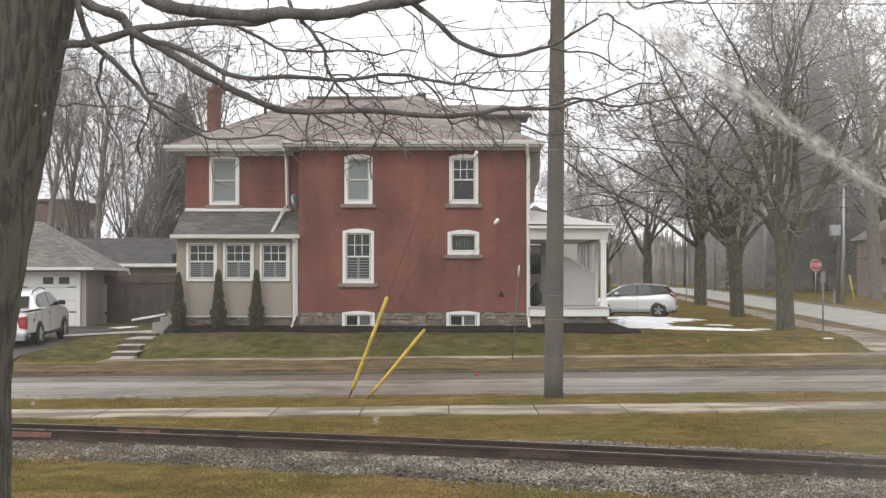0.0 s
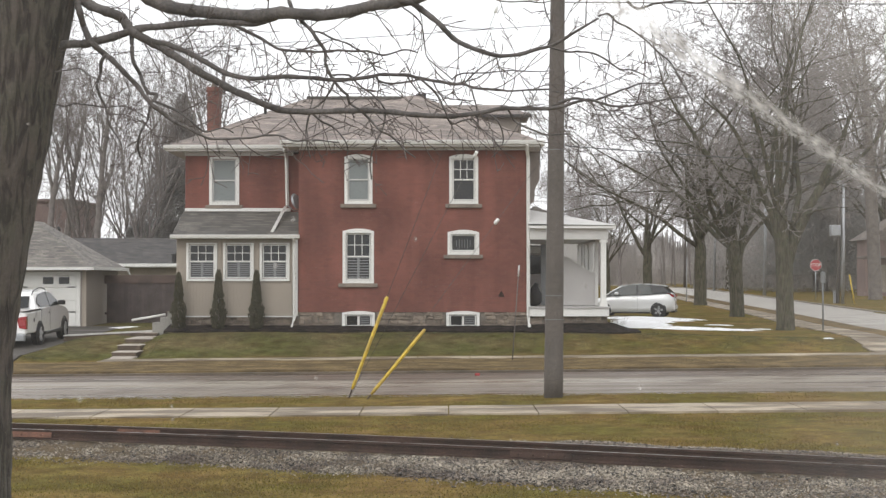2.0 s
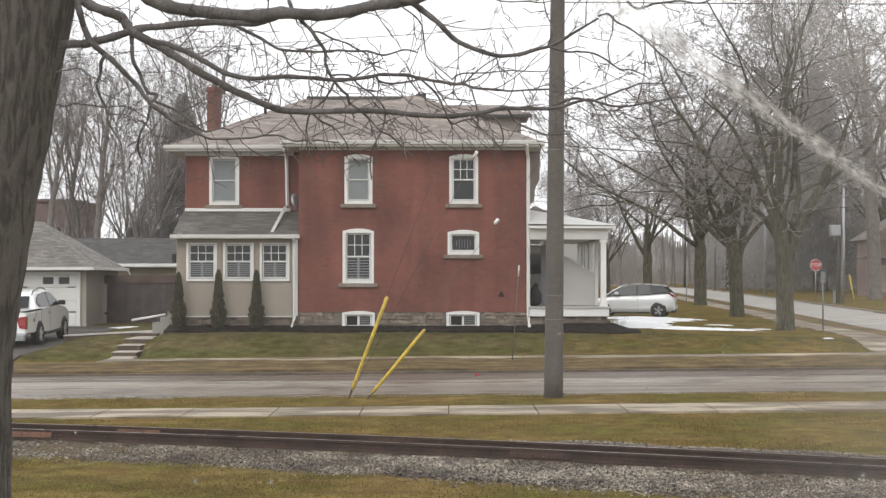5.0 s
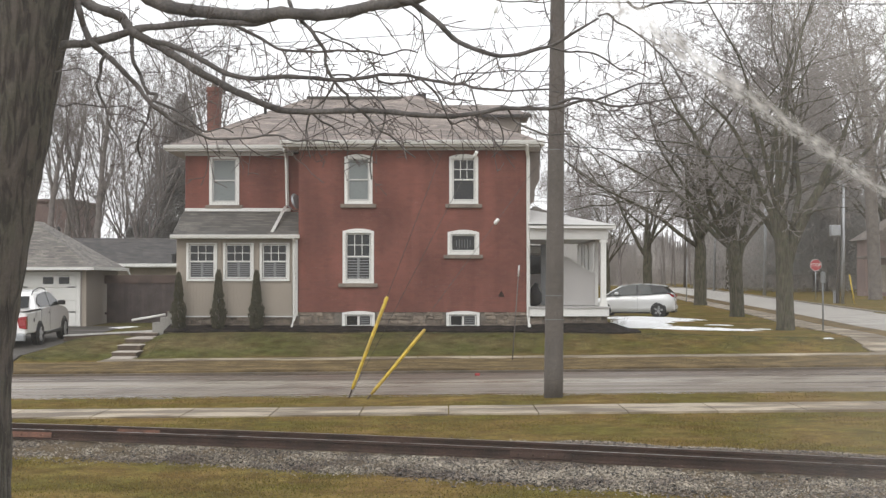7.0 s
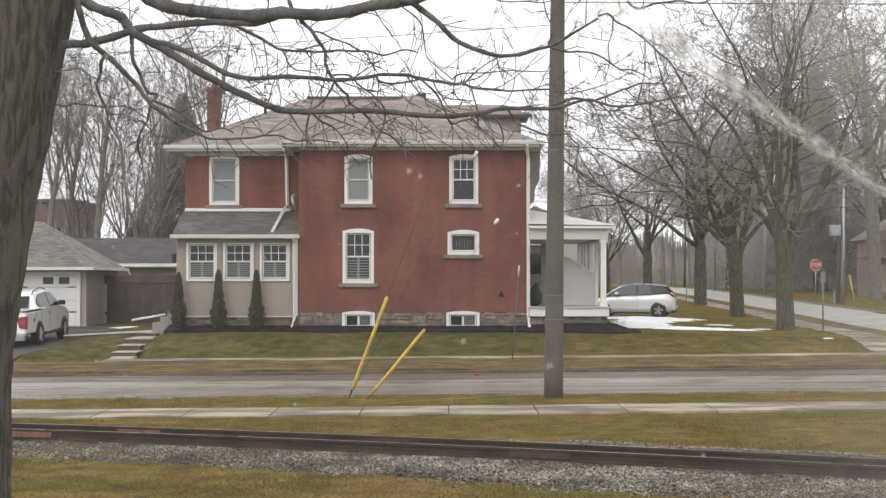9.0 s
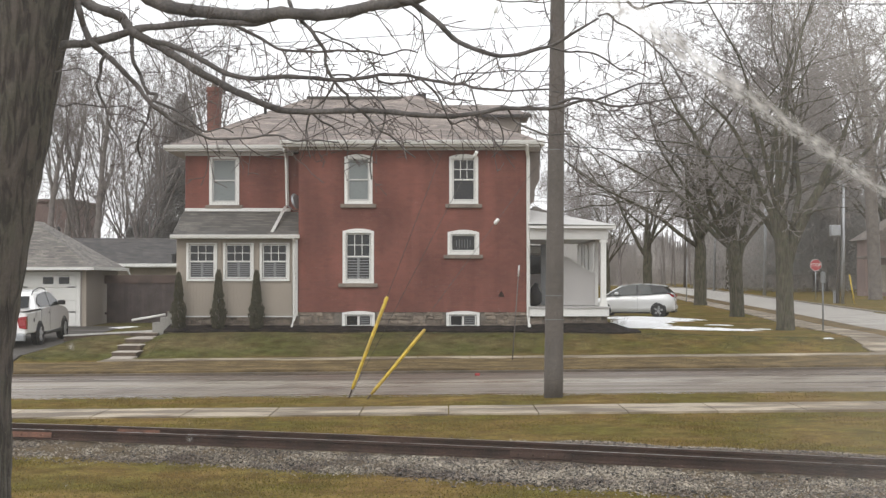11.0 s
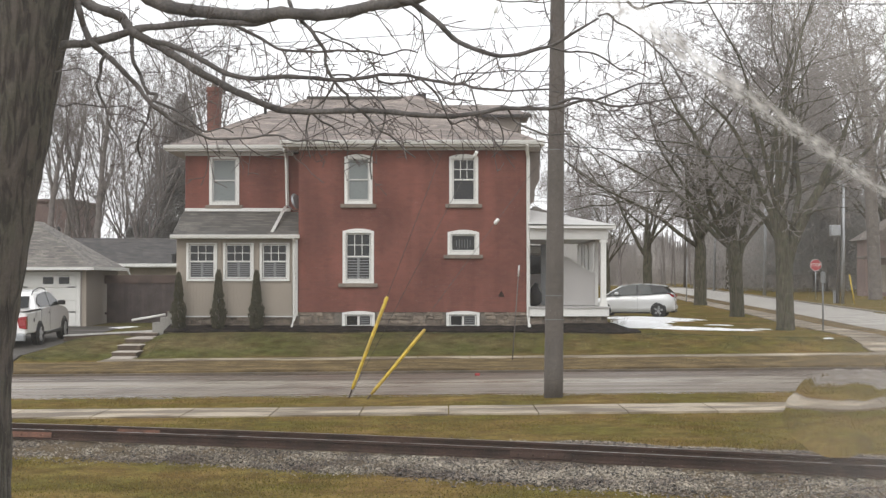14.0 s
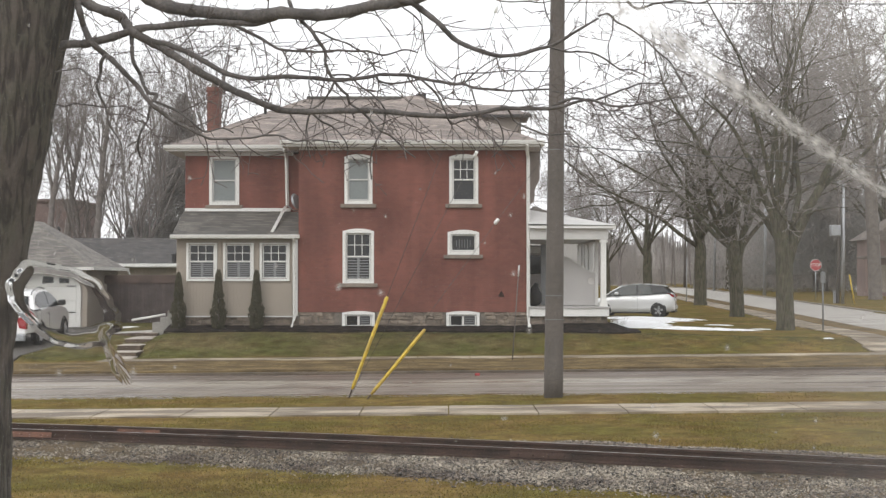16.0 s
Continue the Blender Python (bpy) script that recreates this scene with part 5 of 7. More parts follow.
    t = thing(name, label, "tree", group="conifers")
    bar("trunk", (0, 0, -0.2), (0, 0, h * 0.95), 0.2, 0.03, BARK_HAZED, t)
    V, F = [], []
    for i in range(70000):
        f = 1 - rnd.random() ** 0.55
        z = h * (0.08 + 0.92 * f)
        R = r * (1 - f) ** 0.85 * (0.9 + 0.12 * math.sin(f * 40 + 3 * noise.noise((math.cos(rnd.random() * 6.28), f * 9, 1)))) + 0.05
        a = rnd.uniform(0, 2 * math.pi)
        q = R * rnd.uniform(0.2, 1.05)
        x, y = q * math.cos(a), q * math.sin(a)
        L = rnd.uniform(0.08, 0.2)
        w = L * 0.28
        dx, dy, dz = math.cos(a), math.sin(a), rnd.uniform(-0.8, -0.1)
        b = len(V)
        V += [(x, y, z), (x + dx * L * .5 - dy * w, y + dy * L * .5 + dx * w, z + dz * L * .5), (x + dx * L, y + dy * L, z + dz * L), (x + dx * L * .5 + dy * w, y + dy * L * .5 - dx * w, z + dz * L * .5 + 0.05)]
        F.append((b, b + 1, b + 2, b + 3))
    raw("crown", V, F, SPRUCE, t, "needle sprays greyed by painted haze")
    return t


sp = spruce("spruce_tree", 5, 13.9, 4.5, "grey spruce behind the house, haze painted into its needles")
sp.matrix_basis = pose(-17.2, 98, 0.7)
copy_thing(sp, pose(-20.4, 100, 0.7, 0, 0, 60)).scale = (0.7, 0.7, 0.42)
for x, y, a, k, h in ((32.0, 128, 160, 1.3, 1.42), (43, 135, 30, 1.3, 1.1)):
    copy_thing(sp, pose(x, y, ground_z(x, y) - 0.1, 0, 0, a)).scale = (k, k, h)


def cedar(x, y, h, seed):
    """A narrow columnar cedar of many small upright sprays."""
    rnd = random.Random(seed)
    t = thing("cedar_shrub", "narrow pointed dark brown-green cedar by the foundation", "shrub", pose(x, y, ground_z(x, y)), "cedars by the sunroom")
    bar("stem", (0, 0, -0.05), (0, 0, h * 0.9), 0.04, 0.015, BARK_HAZED, t)
    V, F = [], []
    for i in range(2600):
        f = rnd.random()
        z = h * (0.02 + 0.96 * f)
        if f < 0.34:
            R = 0.2 + 0.04 * f / 0.34
        elif f < 0.52:
            R = 0.24 - 0.095 * (f - 0.34) / 0.18
        elif f < 0.9:
            R = 0.145 - 0.075 * (f - 0.52) / 0.38
        else:
            R = 0.07 * (1 - f) / 0.1 + 0.005
        R *= 0.94 + 0.08 * math.sin(f * 17 + seed * 2) + 0.07 * math.sin(f * 43 + seed)
        a = rnd.uniform(0, 6.283)
        q = R * rnd.uniform(0.55, 1.05)
        L, w = rnd.uniform(0.05, 0.11), rnd.uniform(0.014, 0.03)
        cx, cy = q * math.cos(a), q * math.sin(a)
        ox, oy = math.cos(a) * 0.4 * L, math.sin(a) * 0.4 * L
        tx, ty = -math.sin(a + rnd.uniform(-1, 1)) * w, math.cos(a + rnd.uniform(-1, 1)) * w
        b = len(V)
        V += [(cx, cy, z), (cx + ox + tx, cy + oy + ty, z + L * .5), (cx + ox, cy + oy, z + L), (cx + ox - tx, cy + oy - ty, z + L * .5)]
        F.append((b, b + 1, b + 2, b + 3))
    raw("foliage", V, F, CEDAR, t, "browned cedar sprays")


cedar(-8.62, 48.62, 1.88, 1)
cedar(-7.32, 48.62, 1.98, 2)
cedar(-6.08, 48.62, 1.96, 5)

# ---- the near maple: trunk at the edge, long limbs reaching over the track ----
big = thing("maple_tree", "old leafless maple with furrowed bark leaning over the track", "tree")
V, F = [], []
core = [(-3.98, -0.3, 0.55), (-3.93, 0.05, 0.47), (-3.89, 0.62, 0.40), (-3.85, 1.72, 0.375), (-3.70, 2.81, 0.37), (-3.52, 3.72, 0.37), (-3.36, 4.63, 0.375), (-3.15, 5.5, 0.36), (-2.95, 6.4, 0.33)]
sides, rows_ = 80, 170
for i in range(rows_ + 1):
    f = i / rows_ * (len(core) - 1)
    k = min(len(core) - 2, int(f))
    u = f - k
    cx, cz, cr = (core[k][j] * (1 - u) + core[k + 1][j] * u for j in range(3))
    for s in range(sides):
        a = 2 * math.pi * s / sides
        ridge = noise.noise((math.cos(a) * 5.5, math.sin(a) * 5.5, cz * 0.9)) * 0.024 + noise.noise((math.cos(a) * 14, math.sin(a) * 14, cz * 4.5)) * 0.026
        rr = cr + ridge
        V.append((cx + rr * math.cos(a), 12.0 + rr * math.sin(a), cz))
for i in range(rows_):
    for s in range(sides):
        a, b = i * sides + s, i * sides + (s + 1) % sides
        F.append((a, b, b + sides, a + sides))
raw("trunk", V, F, BARK, big, "thick furrowed grey-brown trunk", True)

LR = random.Random(77)


def twig(p, d, length, r, depth, into):
    """A zigzag twig that bends at each bud, with finer ones on it."""
    n = max(3, int(length / 0.06))
    pts = [(tuple(p), r)]
    q, nodes = Vector(p), []
    d = d.normalized()
    bow = Vector((LR.uniform(-.14, .14), LR.uniform(-.08, .08), LR.uniform(-.14, .16)))
    side = 1
    for i in range(n):
        side = -side
        d = (d + bow + Vector((LR.uniform(-.17, .17), LR.uniform(-.12, .12), side * LR.uniform(0, .26)))).normalized()
        q = q + d * (length / n) * LR.uniform(0.7, 1.3)
        rr = max(0.003, r * (1 - 0.6 * (i + 1) / n))
        pts.append((tuple(q), rr))
        nodes.append((Vector(q), Vector(d), rr))
    tip = Vector(pts[-1][0])
    pts += [(tuple(tip + d * 0.006), 0.0038), (tuple(tip + d * 0.018), 0.0014)]
    into.append(pts)
    if depth > 0:
        k = LR.choice((1, 2, 2, 3)) if depth > 1 else LR.choice((0, 1, 1, 2))
        for node, nd, nr in LR.sample(nodes, min(k, len(nodes))):
            s = Vector((LR.uniform(-1, 1), LR.uniform(-.6, .6), LR.uniform(-1, 1)))
            twig(node, nd * 0.9 + s, max(0.05, length * LR.uniform(0.25, 0.6)), max(0.003, nr * 0.75), depth - 1, into)


def limb(r0, r1, back, pts, twigs=1.0, tl=(0.3, 0.95), droop=-0.15):
    """A limb through a few (x, z) points at a depth behind the trunk, smoothed, with side twigs."""
    P = [Vector((x, 12.0 + back + 0.05 * math.sin(2.1 * i + 9 * r0 * 100), z)) for i, (x, z) in enumerate(pts)]
    out = []
    for i in range(len(P) - 1):
        a, b = P[max(0, i - 1)], P[min(len(P) - 1, i + 2)]
        for k in range(5):
            t = k / 5
            m0, m1 = (P[i + 1] - a) * 0.5, (b - P[i]) * 0.5
            q = P[i] * (2 * t**3 - 3 * t**2 + 1) + m0 * (t**3 - 2 * t**2 + t) + P[i + 1] * (-2 * t**3 + 3 * t**2) + m1 * (t**3 - t**2)
            out.append(q)
    out.append(P[-1])
    n = len(out)
    chain = []
    for i, q in enumerate(out):
        w = 1 + 0.14 * noise.noise(q * 5) + (0.16 if i % 5 == 0 and 0 < i < n - 1 else 0.0)
        chain.append((tuple(q + Vector((0, 0, 0.006 * noise.noise(q * 9)))), 0.8 * (r0 + (r1 - r0) * i / (n - 1)) * w))
    twig_chains = []
    last = out[0]
    gap = 0.23 / twigs
    for i in range(2, n - 1):
        if (out[i] - last).length < gap * LR.uniform(0.5, 1.5):
            continue
        last = out[i]
        d = (out[i + 1] - out[i - 1]).normalized()
        s = Vector((LR.uniform(-.5, .6), LR.uniform(-.7, .7), LR.choice((-1, 1)) * LR.uniform(0.3, 1) + droop))
        twig(out[i], d * 0.7 + s, 0.85 * LR.uniform(*tl), min(chain[i][1] * 0.55, LR.uniform(0.0042, 0.0066)), 2, twig_chains)
    V, F = tube_data([chain], 10)
    lb = raw("limb", V, F, LIMB_BARK, big, "long grey-brown wet limb", True)
    if twig_chains:
        V, F = tube_data(twig_chains, 4)
        tagged(raw("twig_spray", V, F, TWIG, lb, "fine crooked twigs"), kind="stuff")


limb(0.0682, 0.0500, 0, [(-2.55, 4.795), (-2.38, 4.653), (-2.21, 4.58), (-2.03, 4.543), (-1.75, 4.52), (-1.52, 4.507), (-1.3, 4.52), (-1.02, 4.516), (-0.75, 4.543), (-0.57, 4.58), (-0.38, 4.612), (-0.22, 4.644), (-0.06, 4.699)], 0.7, (0.3, 0.8))
limb(0.0455, 0.0273, 0, [(-3.26, 4.196), (-3.06, 4.26), (-2.89, 4.292), (-2.66, 4.333), (-2.44, 4.392), (-2.21, 4.433), (-1.98, 4.447), (-1.75, 4.443), (-1.55, 4.452), (-1.34, 4.488)], 0.5, (0.3, 0.7))
limb(0.0182, 0.0068, 0.02, [(-1.69, 4.428), (-1.63, 4.4), (-1.48, 4.336), (-1.39, 4.272), (-1.3, 4.231), (-1.07, 4.226), (-0.84, 4.221), (-0.61, 4.217), (-0.48, 4.199), (-0.32, 4.226), (-0.2, 4.208)], 1.7, (0.2, 0.6))
limb(0.0546, 0.0341, 0, [(-3.08, 4.772), (-2.94, 4.662), (-2.84, 4.589), (-2.71, 4.534), (-2.6, 4.493), (-2.55, 4.424), (-2.48, 4.356), (-2.34, 4.287), (-2.21, 4.209), (-1.98, 4.058), (-1.75, 3.935), (-1.52, 3.821)], 0.7, (0.3, 0.9))
limb(0.0341, 0.0068, 0, [(-1.53, 3.825), (-1.34, 3.757), (-1.11, 3.725), (-0.84, 3.734), (-0.61, 3.743), (-0.38, 3.725), (-0.22, 3.702), (0.07, 3.698), (0.3, 3.72), (0.48, 3.752), (0.67, 3.762), (0.85, 3.752), (0.98, 3.775), (1.12, 3.825), (1.2, 3.821), (1.29, 3.789), (1.44, 3.775), (1.62, 3.793), (1.8, 3.83), (1.96, 3.853)], 2.2, (0.25, 0.8))
limb(0.0159, 0.0068, 0.03, [(0.86, 3.76), (0.99, 3.82), (1.08, 3.838), (1.21, 3.829), (1.31, 3.852), (1.41, 3.893), (1.5, 3.93), (1.6, 3.953), (1.83, 3.957)], 1.5, (0.15, 0.5))
limb(0.0296, 0.0091, 0.04, [(-2.46, 4.344), (-2.33, 4.298), (-2.21, 4.27), (-2.05, 4.211), (-1.93, 4.142), (-1.76, 4.046), (-1.57, 4.009), (-1.39, 4.009), (-1.21, 4.014), (-1.02, 4.009), (-0.84, 3.986), (-0.61, 4.009), (-0.48, 4.041), (-0.29, 4.027), (-0.18, 4), (0.07, 3.968), (0.17, 3.954), (0.24, 3.926), (0.44, 3.917), (0.54, 3.899), (0.71, 3.908), (0.87, 3.922)], 2, (0.2, 0.7))
limb(0.0114, 0.0091, 0.05, [(-0.55, 4.019), (-0.51, 3.978), (-0.43, 3.969), (-0.26, 3.974), (-0.17, 4.001)], 1.4, (0.15, 0.4))
limb(0.0364, 0.0182, -0.05, [(-2.95, 4.717), (-2.94, 4.603), (-2.91, 4.507), (-2.9, 4.42), (-2.85, 4.329), (-2.79, 4.252), (-2.72, 4.184), (-2.65, 4.133), (-2.56, 4.042), (-2.47, 3.942), (-2.38, 3.829), (-2.31, 3.76), (-2.23, 3.697), (-2.14, 3.633)], 0.8, (0.2, 0.6))
limb(0.0159, 0.0068, -0.05, [(-2.15, 3.638), (-2.06, 3.597), (-1.97, 3.551), (-1.88, 3.51), (-1.74, 3.501), (-1.56, 3.51), (-1.42, 3.542), (-1.29, 3.524), (-1.19, 3.488), (-1.01, 3.501), (-0.83, 3.474)], 1.9, (0.2, 0.6))
limb(0.0227, 0.0091, -0.02, [(-2.52, 4.357), (-2.5, 4.243), (-2.49, 4.129), (-2.45, 4.037), (-2.41, 3.955), (-2.37, 3.878), (-2.31, 3.873), (-2.33, 3.809), (-2.36, 3.736), (-2.39, 3.664), (-2.43, 3.554), (-2.45, 3.436), (-2.43, 3.331)], 1, (0.2, 0.5))
limb(0.0136, 0.0068, -0.04, [(-2.33, 3.816), (-2.2, 3.762), (-2.06, 3.68), (-1.97, 3.602), (-1.9, 3.57), (-1.76, 3.589), (-1.68, 3.552)], 1.4, (0.15, 0.5))
limb(0.0182, 0.0068, -0.06, [(-2.7, 4.178), (-2.74, 4.123), (-2.76, 4.032), (-2.77, 3.941), (-2.75, 3.85), (-2.72, 3.777), (-2.69, 3.705), (-2.67, 3.614), (-2.62, 3.523), (-2.57, 3.45)], 1.6, (0.15, 0.45))
limb(0.0080, 0.0045, -0.08, [(-3.14, 3.789), (-3.04, 3.766), (-2.92, 3.78), (-2.8, 3.771), (-2.71, 3.757), (-2.55, 3.757), (-2.44, 3.712), (-2.33, 3.644)], 1.3, (0.15, 0.4))
limb(0.0091, 0.0045, -0.07, [(-3.17, 4.008), (-3.1, 4.035), (-2.99, 4.058), (-2.92, 4.071), (-2.83, 4.008), (-2.77, 3.981)], 1.3, (0.15, 0.4))
limb(0.0227, 0.0114, 0.03, [(-1.3, 4.755), (-1.25, 4.64), (-1.21, 4.549), (-1.14, 4.466), (-1.07, 4.397), (-1.02, 4.319), (-0.96, 4.237), (-0.95, 4.136), (-0.92, 4.044), (-0.87, 3.971), (-0.82, 3.907), (-0.77, 3.861), (-0.76, 3.811), (-0.68, 3.751)], 1.2, (0.2, 0.6))
limb(0.0136, 0.0068, 0.03, [(-0.68, 3.751), (-0.59, 3.673), (-0.51, 3.577), (-0.43, 3.541), (-0.36, 3.481), (-0.31, 3.422), (-0.22, 3.358)], 1.6, (0.15, 0.45))
limb(0.0102, 0.0068, 0.03, [(-1.07, 4.388), (-0.98, 4.365), (-0.89, 4.328), (-0.77, 4.283), (-0.68, 4.228), (-0.61, 4.195), (-0.59, 4.136), (-0.54, 4.063)], 1.5, (0.15, 0.45))
limb(0.0114, 0.0091, 0.03, [(-0.88, 3.966), (-0.91, 3.898), (-0.98, 3.82), (-1.07, 3.742)], 1.1, (0.15, 0.4))
limb(0.0102, 0.0068, 0.05, [(-0.91, 4.033), (-0.76, 4.024), (-0.68, 3.955), (-0.57, 3.873), (-0.48, 3.772), (-0.47, 3.703), (-0.49, 3.588), (-0.55, 3.469), (-0.59, 3.336), (-0.58, 3.185)], 1.4, (0.15, 0.4))
limb(0.0318, 0.0114, 0.02, [(-0.36, 4.629), (-0.27, 4.616), (-0.18, 4.57), (-0.09, 4.492), (0, 4.409), (0.08, 4.336), (0.19, 4.263), (0.32, 4.212), (0.46, 4.189), (0.62, 4.194), (0.76, 4.235), (0.87, 4.272), (0.99, 4.327), (1.12, 4.409), (1.26, 4.496)], 0.9, (0.2, 0.6))
limb(0.0114, 0.0057, 0.02, [(1.25, 4.496), (1.34, 4.524), (1.41, 4.469), (1.5, 4.4), (1.63, 4.318), (1.74, 4.226), (1.83, 4.125), (1.9, 4.02), (1.97, 3.924), (2.01, 3.814)], 1.2, (0.15, 0.5))
limb(0.0114, 0.0057, 0.02, [(0.84, 4.258), (0.99, 4.217), (1.1, 4.226), (1.22, 4.194), (1.33, 4.144), (1.44, 4.08), (1.54, 4.061), (1.67, 3.997)], 1.4, (0.15, 0.5))
limb(0.0102, 0.0057, 0, [(0.84, 4.25), (0.88, 4.36), (0.87, 4.452), (0.83, 4.543), (0.8, 4.681)], 1.2, (0.15, 0.4))
limb(0.0114, 0.0057, 0.02, [(-1.06, 3.732), (-1.09, 3.668), (-1.11, 3.558), (-1.09, 3.448), (-1.07, 3.357)], 1.5, (0.12, 0.4))
limb(0.0114, 0.0057, 0.02, [(-1.07, 3.723), (-0.98, 3.654), (-0.89, 3.608), (-0.82, 3.54), (-0.77, 3.448), (-0.78, 3.357)], 1.5, (0.12, 0.4))
limb(0.0080, 0.0057, 0.04, [(-0.34, 4.596), (-0.22, 4.504), (-0.17, 4.413), (-0.15, 4.298), (-0.13, 4.183), (-0.04, 4.087), (0.08, 3.995)], 1.3, (0.15, 0.45))
limb(0.0091, 0.0057, 0.03, [(-1.3, 4.232), (-1.27, 4.173), (-1.25, 4.127), (-1.2, 4.081), (-1.13, 4.058), (-1.02, 4.04)], 1.4, (0.12, 0.4))
limb(0.0080, 0.0057, 0.03, [(-1.07, 4.228), (-1.07, 4.09), (-1.08, 3.953), (-1.06, 3.852), (-1.08, 3.742)], 1.4, (0.12, 0.4))
limb(0.0114, 0.0057, 0.03, [(-0.19, 3.998), (-0.1, 3.925), (-0.04, 3.861), (0, 3.77), (0.04, 3.687), (0.07, 3.641), (0.17, 3.66), (0.24, 3.669), (0.31, 3.605), (0.4, 3.513), (0.46, 3.44)], 1.3, (0.12, 0.35))
limb(0.0091, 0.0057, 0.03, [(0.38, 3.715), (0.44, 3.655), (0.48, 3.564), (0.48, 3.472), (0.39, 3.44)], 1.5, (0.12, 0.35))
limb(0.0114, 0.0057, 0.03, [(0.52, 3.756), (0.55, 3.71), (0.58, 3.664), (0.65, 3.609), (0.74, 3.577), (0.85, 3.55), (0.99, 3.55), (1.04, 3.509), (1.1, 3.458), (1.08, 3.349), (1.04, 3.23)], 1.5, (0.12, 0.4))
limb(0.0080, 0.0045, 0.05, [(0.07, 4.001), (0.16, 4.047), (0.35, 4.042), (0.53, 4.075), (0.71, 4.061), (0.87, 4.061)], 1.5, (0.15, 0.45))
limb(0.0080, 0.0045, 0.05, [(0.16, 3.955), (0.23, 4.024), (0.33, 4.102), (0.42, 4.166), (0.46, 4.194)], 1.5, (0.15, 0.45))
limb(0.0091, 0.0045, 0, [(0.23, 3.917), (0.25, 3.835), (0.27, 3.766), (0.28, 3.652), (0.25, 3.538)], 1.4, (0.15, 0.4))
limb(0.0080, 0.0045, 0.02, [(1.38, 4.519), (1.37, 4.386), (1.33, 4.249), (1.35, 4.134), (1.31, 3.997)], 1.3, (0.15, 0.4))
limb(0.0091, 0.0045, 0, [(0.35, 4.69), (0.44, 4.626), (0.55, 4.616), (0.67, 4.635), (0.8, 4.607), (0.92, 4.635), (1.08, 4.671)], 1.3, (0.15, 0.4))
limb(0.0136, 0.0068, 0.02, [(1.49, 4.62), (1.58, 4.574), (1.72, 4.602), (1.9, 4.629), (2.08, 4.62), (2.24, 4.661)], 1.5, (0.2, 0.5))
limb(0.0080, 0.0045, 0, [(-1.61, 3.926), (-1.52, 3.944), (-1.45, 3.972), (-1.39, 3.999)], 1.3, (0.12, 0.35))
limb(0.0068, 0.0045, 0.03, [(0.87, 3.898), (0.99, 3.889), (1.12, 3.893), (1.26, 3.934), (1.4, 3.998)], 1.3, (0.12, 0.4))


# ---- far woods that close the view ----
def woods(name, label, seed, spots, mat):
    rnd = random.Random(seed)
    chains = []
    for (x, y, h) in spots:
        z = ground_z(x, y)
        lean = Vector((rnd.uniform(-.06, .06), rnd.uniform(-.06, .06), 1))
        r = 0.02 * h * rnd.uniform(0.5, 0.9) * 0.7
        p0 = Vector((x, y, z - 0.1))
        stem = [(tuple(p0 + lean * h * f + Vector((rnd.uniform(-.1, .1), 0, 0))), max(0.01, r * (1 - 0.9 * f))) for f in (0, .2, .4, .6, .8, 1)]
        chains.append(stem)
        for i in range(26):
            f = rnd.uniform(0.15, 0.97)
            b = p0 + lean * h * f
            L = h * rnd.uniform(0.1, 0.3) * (1.15 - f * 0.7)
            a = rnd.uniform(0, 6.283)
            d = Vector((math.cos(a) * 0.8, math.sin(a) * 0.8, rnd.uniform(0.3, 1.4))).normalized()
            m = b + d * L * 0.5
            e = m + (d + Vector((rnd.uniform(-.3, .3), 0, rnd.uniform(0, .5)))).normalized() * L * 0.5
            chains.append([(tuple(b), 0.022), (tuple(m), 0.015), (tuple(e), 0.008)])
            for _ in range(3):
                q = b.lerp(e, rnd.uniform(0.3, 1))
                g = Vector((rnd.uniform(-1, 1), rnd.uniform(-1, 1), rnd.uniform(-.2, 1))).normalized()
                chains.append([(tuple(q), 0.010), (tuple(q + g * L * rnd.uniform(0.2, 0.5)), 0.007)])
    V, F = tube_data(chains, 3)
    return tagged(raw(name, V, F, mat), label, "woods", kind="stuff")


RW = random.Random(41)
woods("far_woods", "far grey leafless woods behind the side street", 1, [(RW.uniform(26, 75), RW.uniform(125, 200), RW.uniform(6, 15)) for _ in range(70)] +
      [(RW.uniform(4, 26), RW.uniform(205, 250), RW.uniform(5, 12)) for _ in range(60)], BARK_HAZED_GREY)
woods("far_woods", "far grey leafless woods behind the gardens", 2, [(RW.uniform(-48, -2), RW.uniform(112, 150), RW.uniform(6, 13)) for _ in range(90)], BARK_HAZED_GREY)


def brush(name, label, seed, x0, x1, y0, y1, h0, h1, count, mat):
    """Far undergrowth: a tangle of countless thin stems."""
    rnd = random.Random(seed)
    chains = []
    for _ in range(count):
        x, y = rnd.uniform(x0, x1), rnd.uniform(y0, y1)
        top = rnd.uniform(h0, h1) * (0.7 + 0.4 * noise.noise((x * 0.15, 0, seed)))
        z = ground_z(x, y) + rnd.random() ** 1.4 * top
        L = rnd.uniform(0.8, 2.6)
        d = Vector((rnd.uniform(-.7, .7), rnd.uniform(-.4, .4), 1)).normalized() * L
        w = rnd.uniform(0.02, 0.05)
        chains.append([((x, y, z - 0.3), w), ((x + d.x, y + d.y, z + d.z), w * 0.5)])
    V, F = tube_data(chains, 3)
    return tagged(raw(name, V, F, mat), label, "brush", kind="stuff")


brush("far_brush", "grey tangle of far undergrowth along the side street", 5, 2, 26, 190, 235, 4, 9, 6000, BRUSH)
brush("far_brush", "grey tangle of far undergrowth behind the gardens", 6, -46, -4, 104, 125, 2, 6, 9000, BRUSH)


def thicket(name, label, seed, x0, x1, y0, y1, top, count, mat):
    """A far thicket of countless small sprigs, denser below and ragged above."""
